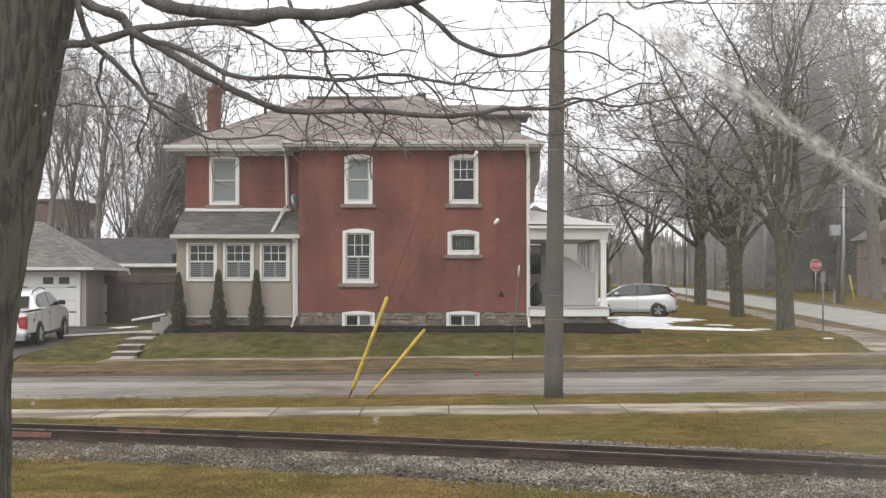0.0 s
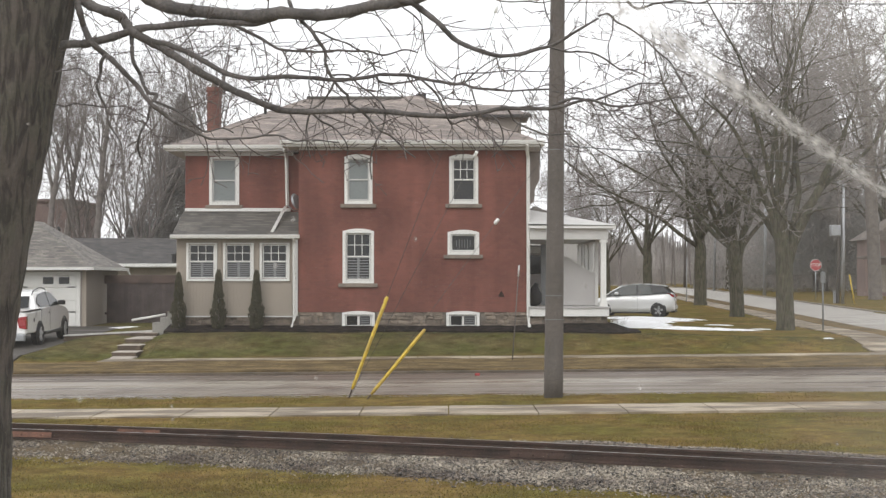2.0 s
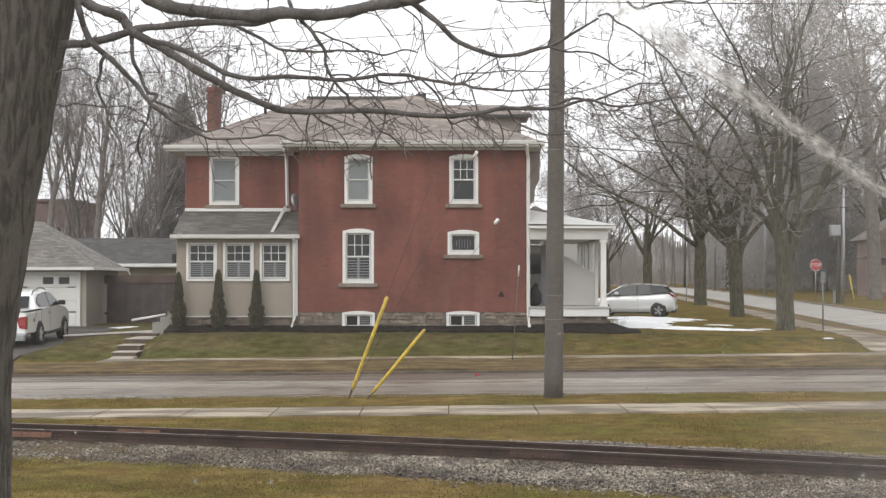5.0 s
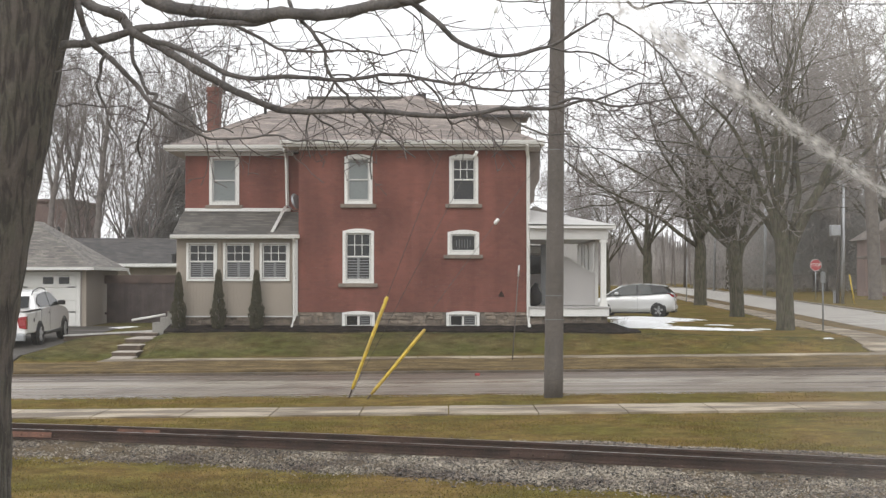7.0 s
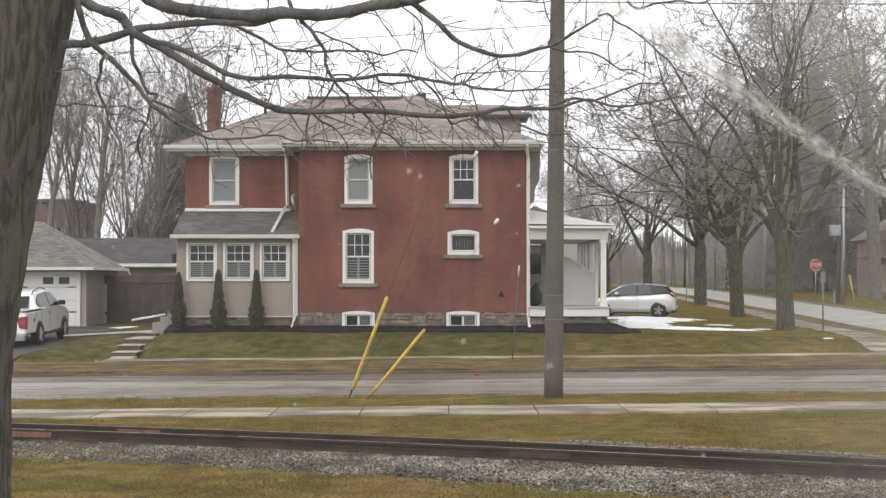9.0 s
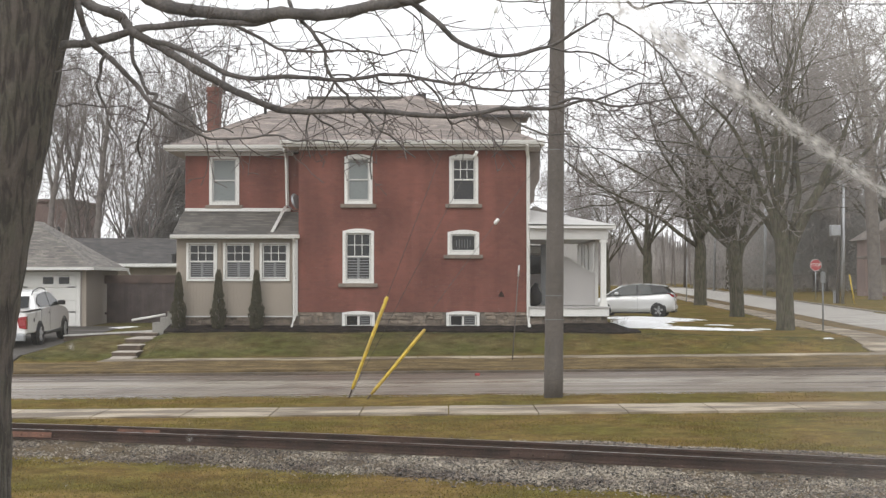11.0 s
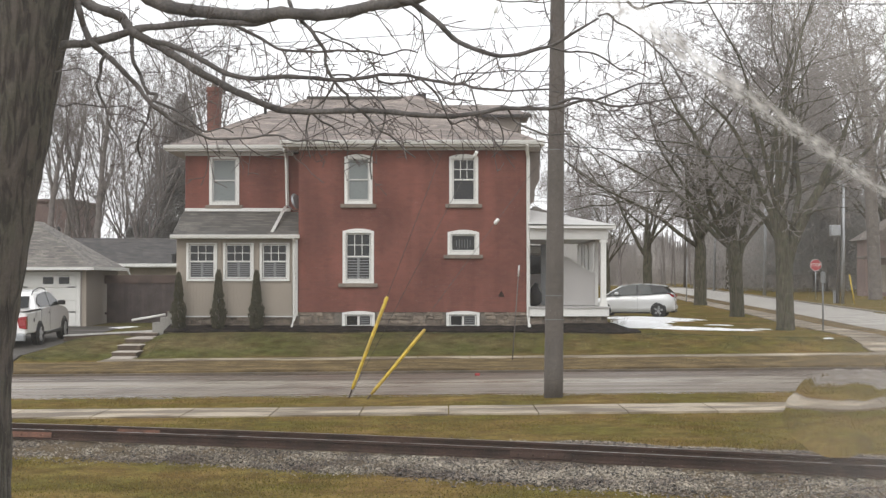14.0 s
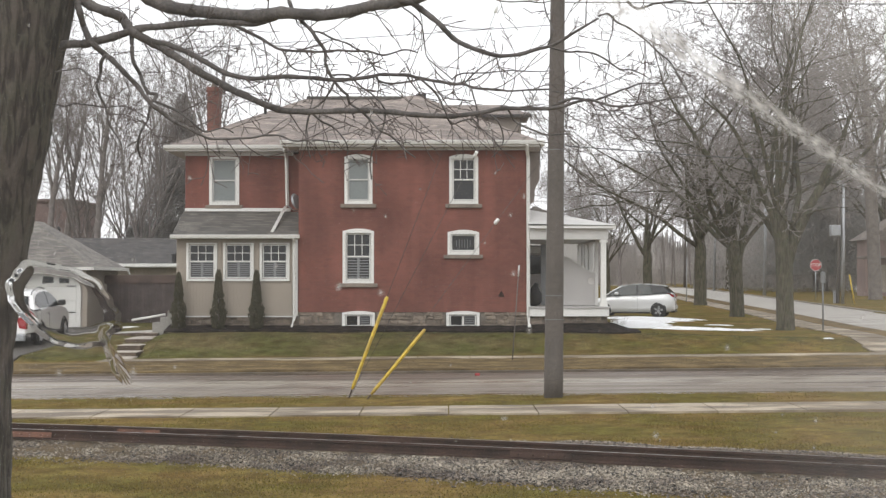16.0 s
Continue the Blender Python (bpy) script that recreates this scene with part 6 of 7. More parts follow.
    rnd = random.Random(seed)
    V, F = [], []
    while len(F) < count:
        x, y = rnd.uniform(x0, x1), rnd.uniform(y0, y1)
        h = top * (0.75 + 0.55 * noise.noise((x * 0.22, y * 0.1, seed)) + 0.3 * noise.noise((x * 0.9, 0, seed)))
        f = rnd.random()
        if rnd.random() < f * 0.75:
            continue
        z = ground_z(x, y) + h * f
        L = rnd.uniform(0.1, 0.3)
        w = L * rnd.uniform(0.1, 0.2)
        d = Vector((rnd.uniform(-1, 1), rnd.uniform(-1, 1), rnd.uniform(0.2, 1.6))).normalized() * L
        s = d.cross(Vector((rnd.uniform(-1, 1), rnd.uniform(-1, 1), 0.2))).normalized() * w
        p = Vector((x, y, z))
        b = len(V)
        V += [tuple(p), tuple(p + d * 0.5 + s), tuple(p + d), tuple(p + d * 0.5 - s)]
        F.append((b, b + 1, b + 2, b + 3))
    return tagged(raw(name, V, F, mat), label, "thicket", kind="stuff")


thicket("far_thicket", "brown-grey thicket across the side street, haze put into its colour", 14, 24.5, 56, 122, 148, 9.5, 80000, THICKET)
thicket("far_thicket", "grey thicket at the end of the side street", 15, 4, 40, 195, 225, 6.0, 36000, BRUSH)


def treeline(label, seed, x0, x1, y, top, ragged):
    """The plain far edge of the woods: an uneven bank of bare crowns with a ragged outline, haze put into its colour.
    """
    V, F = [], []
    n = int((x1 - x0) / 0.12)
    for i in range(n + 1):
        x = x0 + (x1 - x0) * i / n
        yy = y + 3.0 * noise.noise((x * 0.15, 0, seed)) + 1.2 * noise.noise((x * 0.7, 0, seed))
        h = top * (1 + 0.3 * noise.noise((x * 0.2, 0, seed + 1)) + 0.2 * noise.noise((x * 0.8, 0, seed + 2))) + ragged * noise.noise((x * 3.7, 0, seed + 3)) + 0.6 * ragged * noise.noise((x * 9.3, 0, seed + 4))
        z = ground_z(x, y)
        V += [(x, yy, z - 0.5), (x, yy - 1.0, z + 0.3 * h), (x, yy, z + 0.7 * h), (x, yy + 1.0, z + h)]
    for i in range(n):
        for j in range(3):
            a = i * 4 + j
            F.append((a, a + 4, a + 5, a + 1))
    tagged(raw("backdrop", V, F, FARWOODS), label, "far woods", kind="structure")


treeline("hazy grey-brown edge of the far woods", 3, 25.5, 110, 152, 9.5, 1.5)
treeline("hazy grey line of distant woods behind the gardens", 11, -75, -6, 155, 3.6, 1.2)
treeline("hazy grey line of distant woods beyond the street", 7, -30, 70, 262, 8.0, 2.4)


# ---- driveway, garage, fence and the neighbour's house ----
strip("driveway", -16.4, -12.75, 38.45, 60.0, 0.02, DRIVE, "dark wet asphalt driveway climbing to the garage", "driveway", 30, along="y")
bm = bmesh.new()
for f, (xa, ya, za) in enumerate(((-13.0, 51.2, 0.345), (-9.72, 50.15, 0.54))):
    for dx, dz in ((0, -0.22), (0, 0), (0.12, 0), (0.12, -0.22)):
        bm.verts.new((xa, ya + dx, za + dz))
bm.verts.ensure_lookup_table()
for i in range(4):
    bm.faces.new([bm.verts[k] for k in (i, (i + 1) % 4, (i + 1) % 4 + 4, i + 4)])
bm.faces.new([bm.verts[k] for k in (3, 2, 1, 0)])
bm.faces.new([bm.verts[k] for k in (4, 5, 6, 7)])
bmesh.ops.recalc_face_normals(bm, faces=bm.faces[:])
# the dark colour stands in for the shade below the pale coping
tagged(part("path_edge", bm, RISER), "low concrete edge of the path to the stoop, dark as the shade under its coping", "edging", kind="structure")
bm = bmesh.new()
for (xa, ya, za) in ((-13.02, 51.18, 0.35), (-9.7, 50.13, 0.545)):
    for dx, dz in ((0, 0), (0, 0.05), (0.3, 0.05), (0.3, 0)):
        bm.verts.new((xa, ya + dx, za + dz))
bm.verts.ensure_lookup_table()
for i in range(4):
    bm.faces.new([bm.verts[k] for k in (i, (i + 1) % 4, (i + 1) % 4 + 4, i + 4)])
bm.faces.new([bm.verts[k] for k in (3, 2, 1, 0)])
bm.faces.new([bm.verts[k] for k in (4, 5, 6, 7)])
bmesh.ops.recalc_face_normals(bm, faces=bm.faces[:])
tagged(part("path_coping", bm, OFFWHITE), "pale concrete coping along the path", "edging", kind="structure")

garage = thing("garage", "small taupe garage with grey hip roof and white door", "garage")
gz = 0.36
bm = bmesh.new()
wall_with_holes(bm, -18.9, -14.35, gz, 2.75, 60.0, 0.2, [(-17.15, -14.72, gz + 0.02, 2.48)])
poly(bm, [(-14.35, 60, gz), (-14.35, 65.8, gz), (-14.35, 65.8, 2.75), (-14.35, 60, 2.75)])
poly(bm, [(-18.9, 60, gz), (-18.9, 60, 2.75), (-18.9, 65.8, 2.75), (-18.9, 65.8, gz)])
part("wall", bm, TAUPE, garage, "taupe siding wall")
for k in range(20):
    z = gz + 0.06 + k * 0.12
    boxed("siding_board", (-14.36, -14.35, 60.0, 65.8, z, z + 0.012), TAUPE, garage)
boxed("corner_board", (-14.5, -14.34, 59.97, 59.995, gz, 2.72), BEIGE, garage)
bm = bmesh.new()
box(bm, -17.3, -17.12, 59.95, 60.1, gz, 2.6)
box(bm, -14.75, -14.58, 59.95, 60.1, gz, 2.6)
box(bm, -17.12, -14.75, 59.95, 60.1, 2.46, 2.6)
part("door_trim", bm, WHITE, garage)
gd = boxed("garage_door", (-17.12, -14.75, 60.04, 60.1, gz + 0.02, 2.46), WHITE, garage, "white panelled garage door")
for k in range(4):
    z = gz + 0.04 + k * 0.515
    bm = bmesh.new()
    box(bm, -17.1, -14.77, 60.02, 60.05, z + 0.01, z + 0.5, 0.012)
    part("door_panel", bm, WHITE, gd)
for x in (-16.1, -15.46):
    boxed("door_light", (x, x + 0.42, 60.005, 60.022, 2.1, 2.38), GLASS, gd)
for z in (0.98, 1.98):
    for xa in (-15.15, -17.08):
        boxed("strap_hinge", (xa, xa + 0.36, 60.0, 60.02, z - 0.02, z + 0.02), BLACKPL, gd)
bm = bmesh.new()
x0, x1, y0, y1, z0 = -19.6, -14.05, 59.55, 66.2, 2.76
v = [bm.verts.new(p) for p in ((x0, y0, z0), (x1, y0, z0), (x1, y1, z0), (x0, y1, z0), (-16.9, y0 + 2.3, 4.7), (-16.9, y1 - 3.2, 4.7))]
for f in ((0, 1, 4), (1, 2, 5, 4), (2, 3, 5), (3, 0, 4, 5), (3, 2, 1, 0)):
    bm.faces.new([v[i] for i in f])
part("roof", bm, SHINGLE_GREY, garage, "grey shingle hip roof")
boxed("gutter", (-19.6, -14.03, 59.42, 59.55, 2.66, 2.78), WHITE, garage, "white gutter")
boxed("gutter", (-14.05, -13.93, 59.5, 66.2, 2.66, 2.78), WHITE, garage, "white gutter")
# added pipe in place of the neighbour's white slanting bargeboard
tube("downpipe", [(-13.98, 66.1, 2.68), (-13.95, 66.1, 2.62), (-13.72, 66.0, 2.3), (-13.72, 66.0, 0.5)], 0.045, WHITE, garage, sides=6)

fence = thing("fence", "tall dark brown wooden board fence beside the garage", "fence")
random.seed(31)
for k in range(40):
    x = -14.2 + k * 0.145
    h = 2.42 + random.uniform(-.015, .015)
    boxed("board", (x, x + 0.141, 63.0, 63.025, 0.45, h), FENCE, fence)
for z in (0.8, 2.1):
    boxed("fence_rail", (-14.3, -8.4, 63.03, 63.1, z, z + 0.09), FENCE, fence)
boxed("top_board", (-14.3, -8.4, 62.96, 62.995, 2.12, 2.46), BROWNBOARD, fence, "paler brown top board")

nb = thing("neighbour_house", "low taupe bungalow with a charcoal roof behind the fence", "house")
boxed("wall", (-24, -9.5, 75.0, 84.0, 0.3, 3.0), BEIGE, nb, "taupe board wall")
bm = bmesh.new()
slab(bm, [(74.4, 2.98), (74.4, 3.05), (79.5, 4.45), (84.6, 3.05), (84.6, 2.98)], "x", -24.6, -8.9)
part("roof", bm, SHINGLE_FAR, nb, "charcoal shingle roof")
boxed("gutter", (-24.6, -8.9, 74.25, 74.4, 2.9, 3.05), WHITE, nb, "white gutter")
boxed("soffit", (-24.5, -9.0, 74.4, 75.0, 2.84, 2.9), OFFWHITE, nb)

# wall lantern on the sunroom's side
lan = thing("wall_lantern", "small black wall lantern beside the sunroom", "lantern")
boxed("lantern_body", (-8.98, -8.84, 49.35, 49.5, 2.86, 3.1), BLACKPL, lan, bevel=0.02)
boxed("bracket", (-8.86, -8.765, 49.4, 49.45, 3.0, 3.2), BLACKPL, lan)
boxed("cap", (-9.0, -8.82, 49.33, 49.52, 3.1, 3.15), BLACKPL, lan, bevel=0.01)

# steps up the lawn bank and steps to the side door
steps = thing("lawn_steps", "worn concrete steps set into the grass bank", "steps")
bm = bmesh.new()
slab(bm, [(44.52, -0.25), (44.52, -0.05), (45.3, -0.01), (45.3, -0.25)], "x", -10.0, -9.28)
part("landing", bm, PALESTEP, steps, "pale worn landing")
for i, (ya, yb, z, xa, xb) in enumerate(((45.25, 46.35, 0.11, -10.06, -9.3), (46.3, 47.55, 0.27, -10.12, -9.38), (47.5, 49.6, 0.42, -10.14, -9.3), (49.7, 51.3, 0.53, -10.1, -9.5))):
    st_ = boxed("step", (xa + 0.02, xb - 0.02, ya, yb, z - 0.4, z - 0.018), RISER, steps, "dark concrete step")
    boxed("tread", (xa, xb, ya - 0.02, yb, z - 0.018, z), PALESTEP, st_, "pale worn tread", 0.005)
stoop = thing("door_stoop", "small grey concrete stoop with three steps", "steps")
for xa, xb, z in ((-9.72, -9.462, 0.86), (-9.46, -9.222, 1.04), (-9.22, -8.8, 1.24)):
    boxed("step", (xa, xb, 49.9, 50.75, 0.3, z), STOOPGREY, stoop)
boxed("nosing", (-9.25, -8.8, 49.88, 49.9, 1.21, 1.245), SILL, stoop)
plank = bar("timber_handrail", (-10.55, 50.6, 0.92), (-9.4, 50.5, 1.12), 0.045, 0.045, WHITE, None, sides=6)
tagged(plank, "pale timber rail leaning on the stoop", "rail")

# ---- vehicles ----
def loft(bm, outline, halfw, axis_len=None, tuck=0.08, rnd=0.10):
    """A body shell: a side outline (x, z) spread over its width, tucked in at both flanks."""
    cx = sum(p[0] for p in outline) / len(outline)
    cz = sum(p[1] for p in outline) / len(outline)
    cols = []
    for w, s in ((-1, 1 - tuck), (-0.93, 1 - tuck * 0.25), (-0.8, 1), (0.8, 1), (0.93, 1 - tuck * 0.25), (1, 1 - tuck)):
        cols.append([bm.verts.new((cx + (p[0] - cx) * s, w * halfw, cz + (p[1] - cz) * s)) for p in outline])
    k = len(outline)
    for a, b in zip(cols, cols[1:]):
        for i in range(k):
            bm.faces.new((a[i], b[i], b[(i + 1) % k], a[(i + 1) % k]))
    bm.faces.new(cols[0][::-1])
    bm.faces.new(cols[-1])
    bmesh.ops.recalc_face_normals(bm, faces=bm.faces[:])


def greenhouse(bm, low, high, wl_, wh):
    """A cabin: low and high are (x, z) front to rear on the belt and the roof; it narrows upwards."""
    L = [[bm.verts.new((x, s * wl_, z)) for x, z in low] for s in (-1, 1)]
    H = [[bm.verts.new((x, s * wh, z)) for x, z in high] for s in (-1, 1)]
    for s in (0, 1):
        for i in range(len(low) - 1):
            bm.faces.new((L[s][i], L[s][i + 1], H[s][i + 1], H[s][i]))
    for i in range(len(low) - 1):
        bm.faces.new((H[0][i], H[0][i + 1], H[1][i + 1], H[1][i]))
    bm.faces.new((L[0][0], H[0][0], H[1][0], L[1][0]))
    bm.faces.new((L[0][-1], L[1][-1], H[1][-1], H[0][-1]))
    bmesh.ops.recalc_face_normals(bm, faces=bm.faces[:])


def side_glass(parent, pts, wl_, wh, zl, zh, side, name="side_window", mat=None):
    """A pane let into the sloping cabin side, a little proud of it."""
    bm = bmesh.new()
    def yy(z):
        f = (z - zl) / (zh - zl)
        return side * (wl_ + (wh - wl_) * f)
    a = [bm.verts.new((x, yy(z) + side * 0.012, z)) for x, z in pts]
    b = [bm.verts.new((x, yy(z) - side * 0.01, z)) for x, z in pts]
    bm.faces.new(a)
    for i in range(len(pts)):
        bm.faces.new((a[i], b[i], b[(i + 1) % len(pts)], a[(i + 1) % len(pts)]))
    bmesh.ops.recalc_face_normals(bm, faces=bm.faces[:])
    part(name, bm, mat or CARGLASS, parent)


def wheel(parent, x, y, r, w, side, rim=None):
    wh = new("wheel")
    wh.parent = parent
    wh.matrix_basis = Matrix.Translation((x, y, r))
    prof = [(-w / 2, r * 0.66), (-w / 2, r * 0.93), (-w * 0.36, r), (w * 0.36, r), (w / 2, r * 0.93), (w / 2, r * 0.66)]
    V, F, n = [], [], 28
    for i in range(n):
        a = 2 * math.pi * i / n
        V += [(q * math.cos(a), u, q * math.sin(a)) for u, q in prof]
    for i in range(n):
        for j in range(5):
            a, b = i * 6 + j, ((i + 1) % n) * 6 + j
            F.append((a, b, b + 1, a + 1))
    raw("tyre", V, F, TYRE, wh, smooth=True)
    bm = bmesh.new()
    bmesh.ops.create_cone(bm, cap_ends=True, segments=28, radius1=r * 0.64, radius2=r * 0.64, depth=w * 0.5)
    bmesh.ops.rotate(bm, matrix=Matrix.Rotation(radians(90), 3, 'X'), verts=bm.verts)
    part("hub_well", bm, BLACKPL, wh)
    bm = bmesh.new()
    yo = side * w * 0.42
    for k in range(5):
        vs = box(bm, -r * 0.05, r * 0.05, yo - 0.02, yo + 0.02, 0, r * 0.62)
        vs2 = box(bm, r * 0.12, r * 0.19, yo - 0.018, yo + 0.018, r * 0.2, r * 0.62)
        bmesh.ops.rotate(bm, cent=(0, 0, 0), matrix=Matrix.Rotation(2 * math.pi * k / 5, 3, 'Y'), verts=vs + vs2)
    part("rim", bm, rim or ALLOY, wh)
    return wh


def shell(bm, stations):
    """A car body through cross-sections (x, sill z, belt z, half-width at the sill, at the waist and at the belt), with rounded shoulders."""
    cols = []
    for x, z0, z1, w0, w1, w2 in stations:
        h = z1 - z0
        side = [(w0 * 0.85, z0), (w0, z0 + 0.06 * h), (w1, z0 + 0.34 * h), (w1 * 1.005, z0 + 0.6 * h), (w2 + 0.6 * (w1 - w2), z0 + 0.86 * h), (w2 * 0.94, z1), (w2 * 0.5, z1 + 0.012)]
        cols.append([bm.verts.new((x, -w, z)) for w, z in side] + [bm.verts.new((x, w, z)) for w, z in reversed(side)])
    k = len(cols[0])
    for a, b in zip(cols, cols[1:]):
        for i in range(k):
            bm.faces.new((a[i], a[(i + 1) % k], b[(i + 1) % k], b[i]))
    bm.faces.new(cols[0])
    bm.faces.new(cols[-1][::-1])
    bmesh.ops.recalc_face_normals(bm, faces=bm.faces[:])


hatch = thing("hatchback_car", "silver compact hatchback with dark window band parked past the porch", "car",
              pose(6.66, 67.25, ground_z(8.5, 66.3) - 0.02, 0, 0, -14))
bm = bmesh.new()
shell(bm, [(0.0, 0.36, 0.62, 0.5, 0.55, 0.5), (0.1, 0.24, 0.72, 0.68, 0.74, 0.62), (0.35, 0.19, 0.82, 0.8, 0.83, 0.7), (0.8, 0.18, 0.93, 0.82, 0.85, 0.76), (1.1, 0.18, 0.98, 0.82, 0.85, 0.79),
           (1.7, 0.18, 0.99, 0.82, 0.845, 0.8), (2.3, 0.18, 1.0, 0.82, 0.845, 0.8), (2.9, 0.18, 1.04, 0.82, 0.85, 0.8), (3.3, 0.2, 1.09, 0.82, 0.86, 0.79), (3.55, 0.24, 1.11, 0.8, 0.85, 0.76), (3.7, 0.28, 1.08, 0.74, 0.8, 0.7), (3.78, 0.34, 0.92, 0.66, 0.72, 0.64)])
part("body", bm, CARSILVER, hatch, "silver painted body", True)
bm = bmesh.new()
greenhouse(bm, [(0.78, 0.93), (1.7, 0.98), (2.85, 1.02), (3.66, 1.07)], [(1.5, 1.38), (1.95, 1.475), (2.75, 1.475), (3.32, 1.4)], 0.79, 0.6)
part("cabin", bm, BLACKPL, hatch, "black cabin frame")
bm = bmesh.new()
slab(bm, [(1.5, 1.385), (1.75, 1.455), (2.0, 1.492), (2.4, 1.502), (2.8, 1.492), (3.2, 1.45), (3.5, 1.41), (3.48, 1.37), (3.2, 1.405), (2.4, 1.47), (1.75, 1.43), (1.53, 1.365)], "y", -0.61, 0.61)
part("roof_panel", bm, CARSILVER, hatch, "silver roof panel with a spoiler lip")
for s in (-1, 1):
    side_glass(hatch, [(0.98, 0.985), (1.25, 1.18), (1.55, 1.355), (1.85, 1.43), (2.13, 1.445), (2.16, 1.0)], 0.825, 0.635, 0.97, 1.475, s, mat=HATCHGLASS)
    side_glass(hatch, [(2.24, 1.005), (2.21, 1.445), (2.7, 1.435), (2.84, 1.26), (2.88, 1.04)], 0.825, 0.635, 0.97, 1.475, s, mat=HATCHGLASS)
    side_glass(hatch, [(2.93, 1.08), (2.75, 1.425), (3.15, 1.38), (3.4, 1.24), (3.46, 1.13)], 0.825, 0.635, 0.97, 1.475, s, "quarter_panel", BLACKPL)
    bm = bmesh.new()
    slab(bm, [(3.42, 1.0), (3.46, 1.07), (3.68, 1.05), (3.79, 0.98), (3.78, 0.9), (3.66, 0.92)], "y", s * 0.70 - 0.07, s * 0.70 + 0.09)
    part("tail_lamp", bm, TAILRED, hatch, "red tail lamp")
    tube("front_pillar", [(0.74, s * 0.77, 0.94), (1.15, s * 0.71, 1.2), (1.52, s * 0.61, 1.4)], 0.035, CARSILVER, hatch)
    boxed("door_mirror", (1.2, 1.38, s * 0.93 - 0.09, s * 0.93 + 0.09, 1.0, 1.13), CARSILVER, hatch, bevel=0.035)
    for x in (0.68, 3.12):
        bm = bmesh.new()
        bmesh.ops.create_cone(bm, cap_ends=True, segments=28, radius1=0.355, radius2=0.355, depth=0.02)
        bmesh.ops.transform(bm, matrix=pose(x, s * 0.848, 0.33, 90, 0, 0), verts=bm.verts)
        part("wheel_arch", bm, BLACKPL, hatch)
        wheel(hatch, x, s * 0.79, 0.32, 0.19, s, DARKALLOY)
    boxed("door_handle", (1.95, 2.1, s * 0.85 - 0.012, s * 0.85 + 0.012, 0.88, 0.91), CARSILVER, hatch)
    boxed("door_gap", (2.197, 2.203, s * 0.845 - 0.006, s * 0.845 + 0.006, 0.3, 1.0), BLACKPL, hatch)
    boxed("side_skirt", (1.08, 2.74, s * 0.82 - 0.03, s * 0.82 + 0.03, 0.18, 0.25), BLACKPL, hatch, bevel=0.01)
bm = bmesh.new()
poly(bm, [(3.36, -0.55, 1.385), (3.36, 0.55, 1.385), (3.68, 0.62, 1.1), (3.68, -0.62, 1.1)])
bmesh.ops.solidify(bm, geom=bm.faces[:], thickness=0.02)
part("rear_window", bm, CARGLASS, hatch)
boxed("bumper", (3.66, 3.84, -0.7, 0.7, 0.3, 0.56), CARSILVER, hatch, bevel=0.06)
boxed("rear_valance", (3.6, 3.82, -0.6, 0.6, 0.22, 0.32), BLACKPL, hatch, bevel=0.03)

truck = thing("pickup_truck", "white crew-cab pickup with a bed cover on the driveway", "pickup truck", pose(-14.4, 49.6, ground_z(-14.2, 49.6) + 0.01, 0, -1.6, 89.5))
HW = 0.97
bm = bmesh.new()
box(bm, -1.45, 0.33, -HW, HW, 0.44, 1.17, 0.05)
part("bed", bm, CARWHITE, truck, "white truck bed")
bm = bmesh.new()
box(bm, -1.47, 0.3, -HW + 0.03, HW - 0.03, 1.18, 1.22, 0.012)
part("bed_cover", bm, GREYPAINT, truck, "grey soft bed cover")
for s in (-1, 1):
    boxed("bed_rail", (-1.47, 0.32, s * (HW - 0.05) - 0.05, s * (HW - 0.05) + 0.05, 1.17, 1.21), BLACKPL, truck)
bm = bmesh.new()
loft(bm, [(0.36, 0.4), (0.36, 1.2), (2.0, 1.23), (2.9, 1.2), (3.4, 1.12), (3.72, 1.0), (3.9, 0.78), (3.88, 0.5), (2.0, 0.38)], HW, tuck=0.03)
part("cab_body", bm, CARWHITE, truck, "white cab body", False)
bm = bmesh.new()
greenhouse(bm, [(-0.3, 1.19), (0.6, 1.2), (1.5, 1.2), (2.2, 1.2), (2.9, 1.18)], [(0.1, 1.66), (0.45, 1.76), (1.05, 1.81), (1.65, 1.775), (2.15, 1.66)], HW - 0.03, HW - 0.22)
part("cab_roof", bm, CARWHITE, truck, "white cab roof with sloping rear pillars")
for s in (-1, 1):
    side_glass(truck, [(0.02, 1.42), (0.2, 1.58), (0.5, 1.68), (1.3, 1.74), (1.36, 1.24), (0.3, 1.26)], HW - 0.005, HW - 0.195, 1.19, 1.77, s)
    side_glass(truck, [(1.42, 1.24), (1.38, 1.74), (1.75, 1.71), (2.08, 1.62), (2.74, 1.24)], HW - 0.005, HW - 0.195, 1.19, 1.77, s)
    tube("roof_rail", [(0.1, s * 0.7, 1.66), (0.25, s * 0.7, 1.77), (0.5, s * 0.7, 1.83), (1.05, s * 0.7, 1.88), (1.55, s * 0.7, 1.84), (2.0, s * 0.7, 1.7)], 0.02, BLACKPL, truck)
    boxed("door_mirror", (2.42, 2.58, s * 1.07 - 0.12, s * 1.07 + 0.12, 1.24, 1.4), BLACKPL, truck, bevel=0.03)
    bm = bmesh.new()
    slab(bm, [(s * (HW + 0.012), 1.04), (s * (HW + 0.012), 0.62), (s * (HW - 0.22), 0.66), (s * (HW - 0.3), 1.0)], "x", -1.49, -1.33)
    part("tail_lamp", bm, TAILRED, truck, "red tail lamp wrapped round the corner")
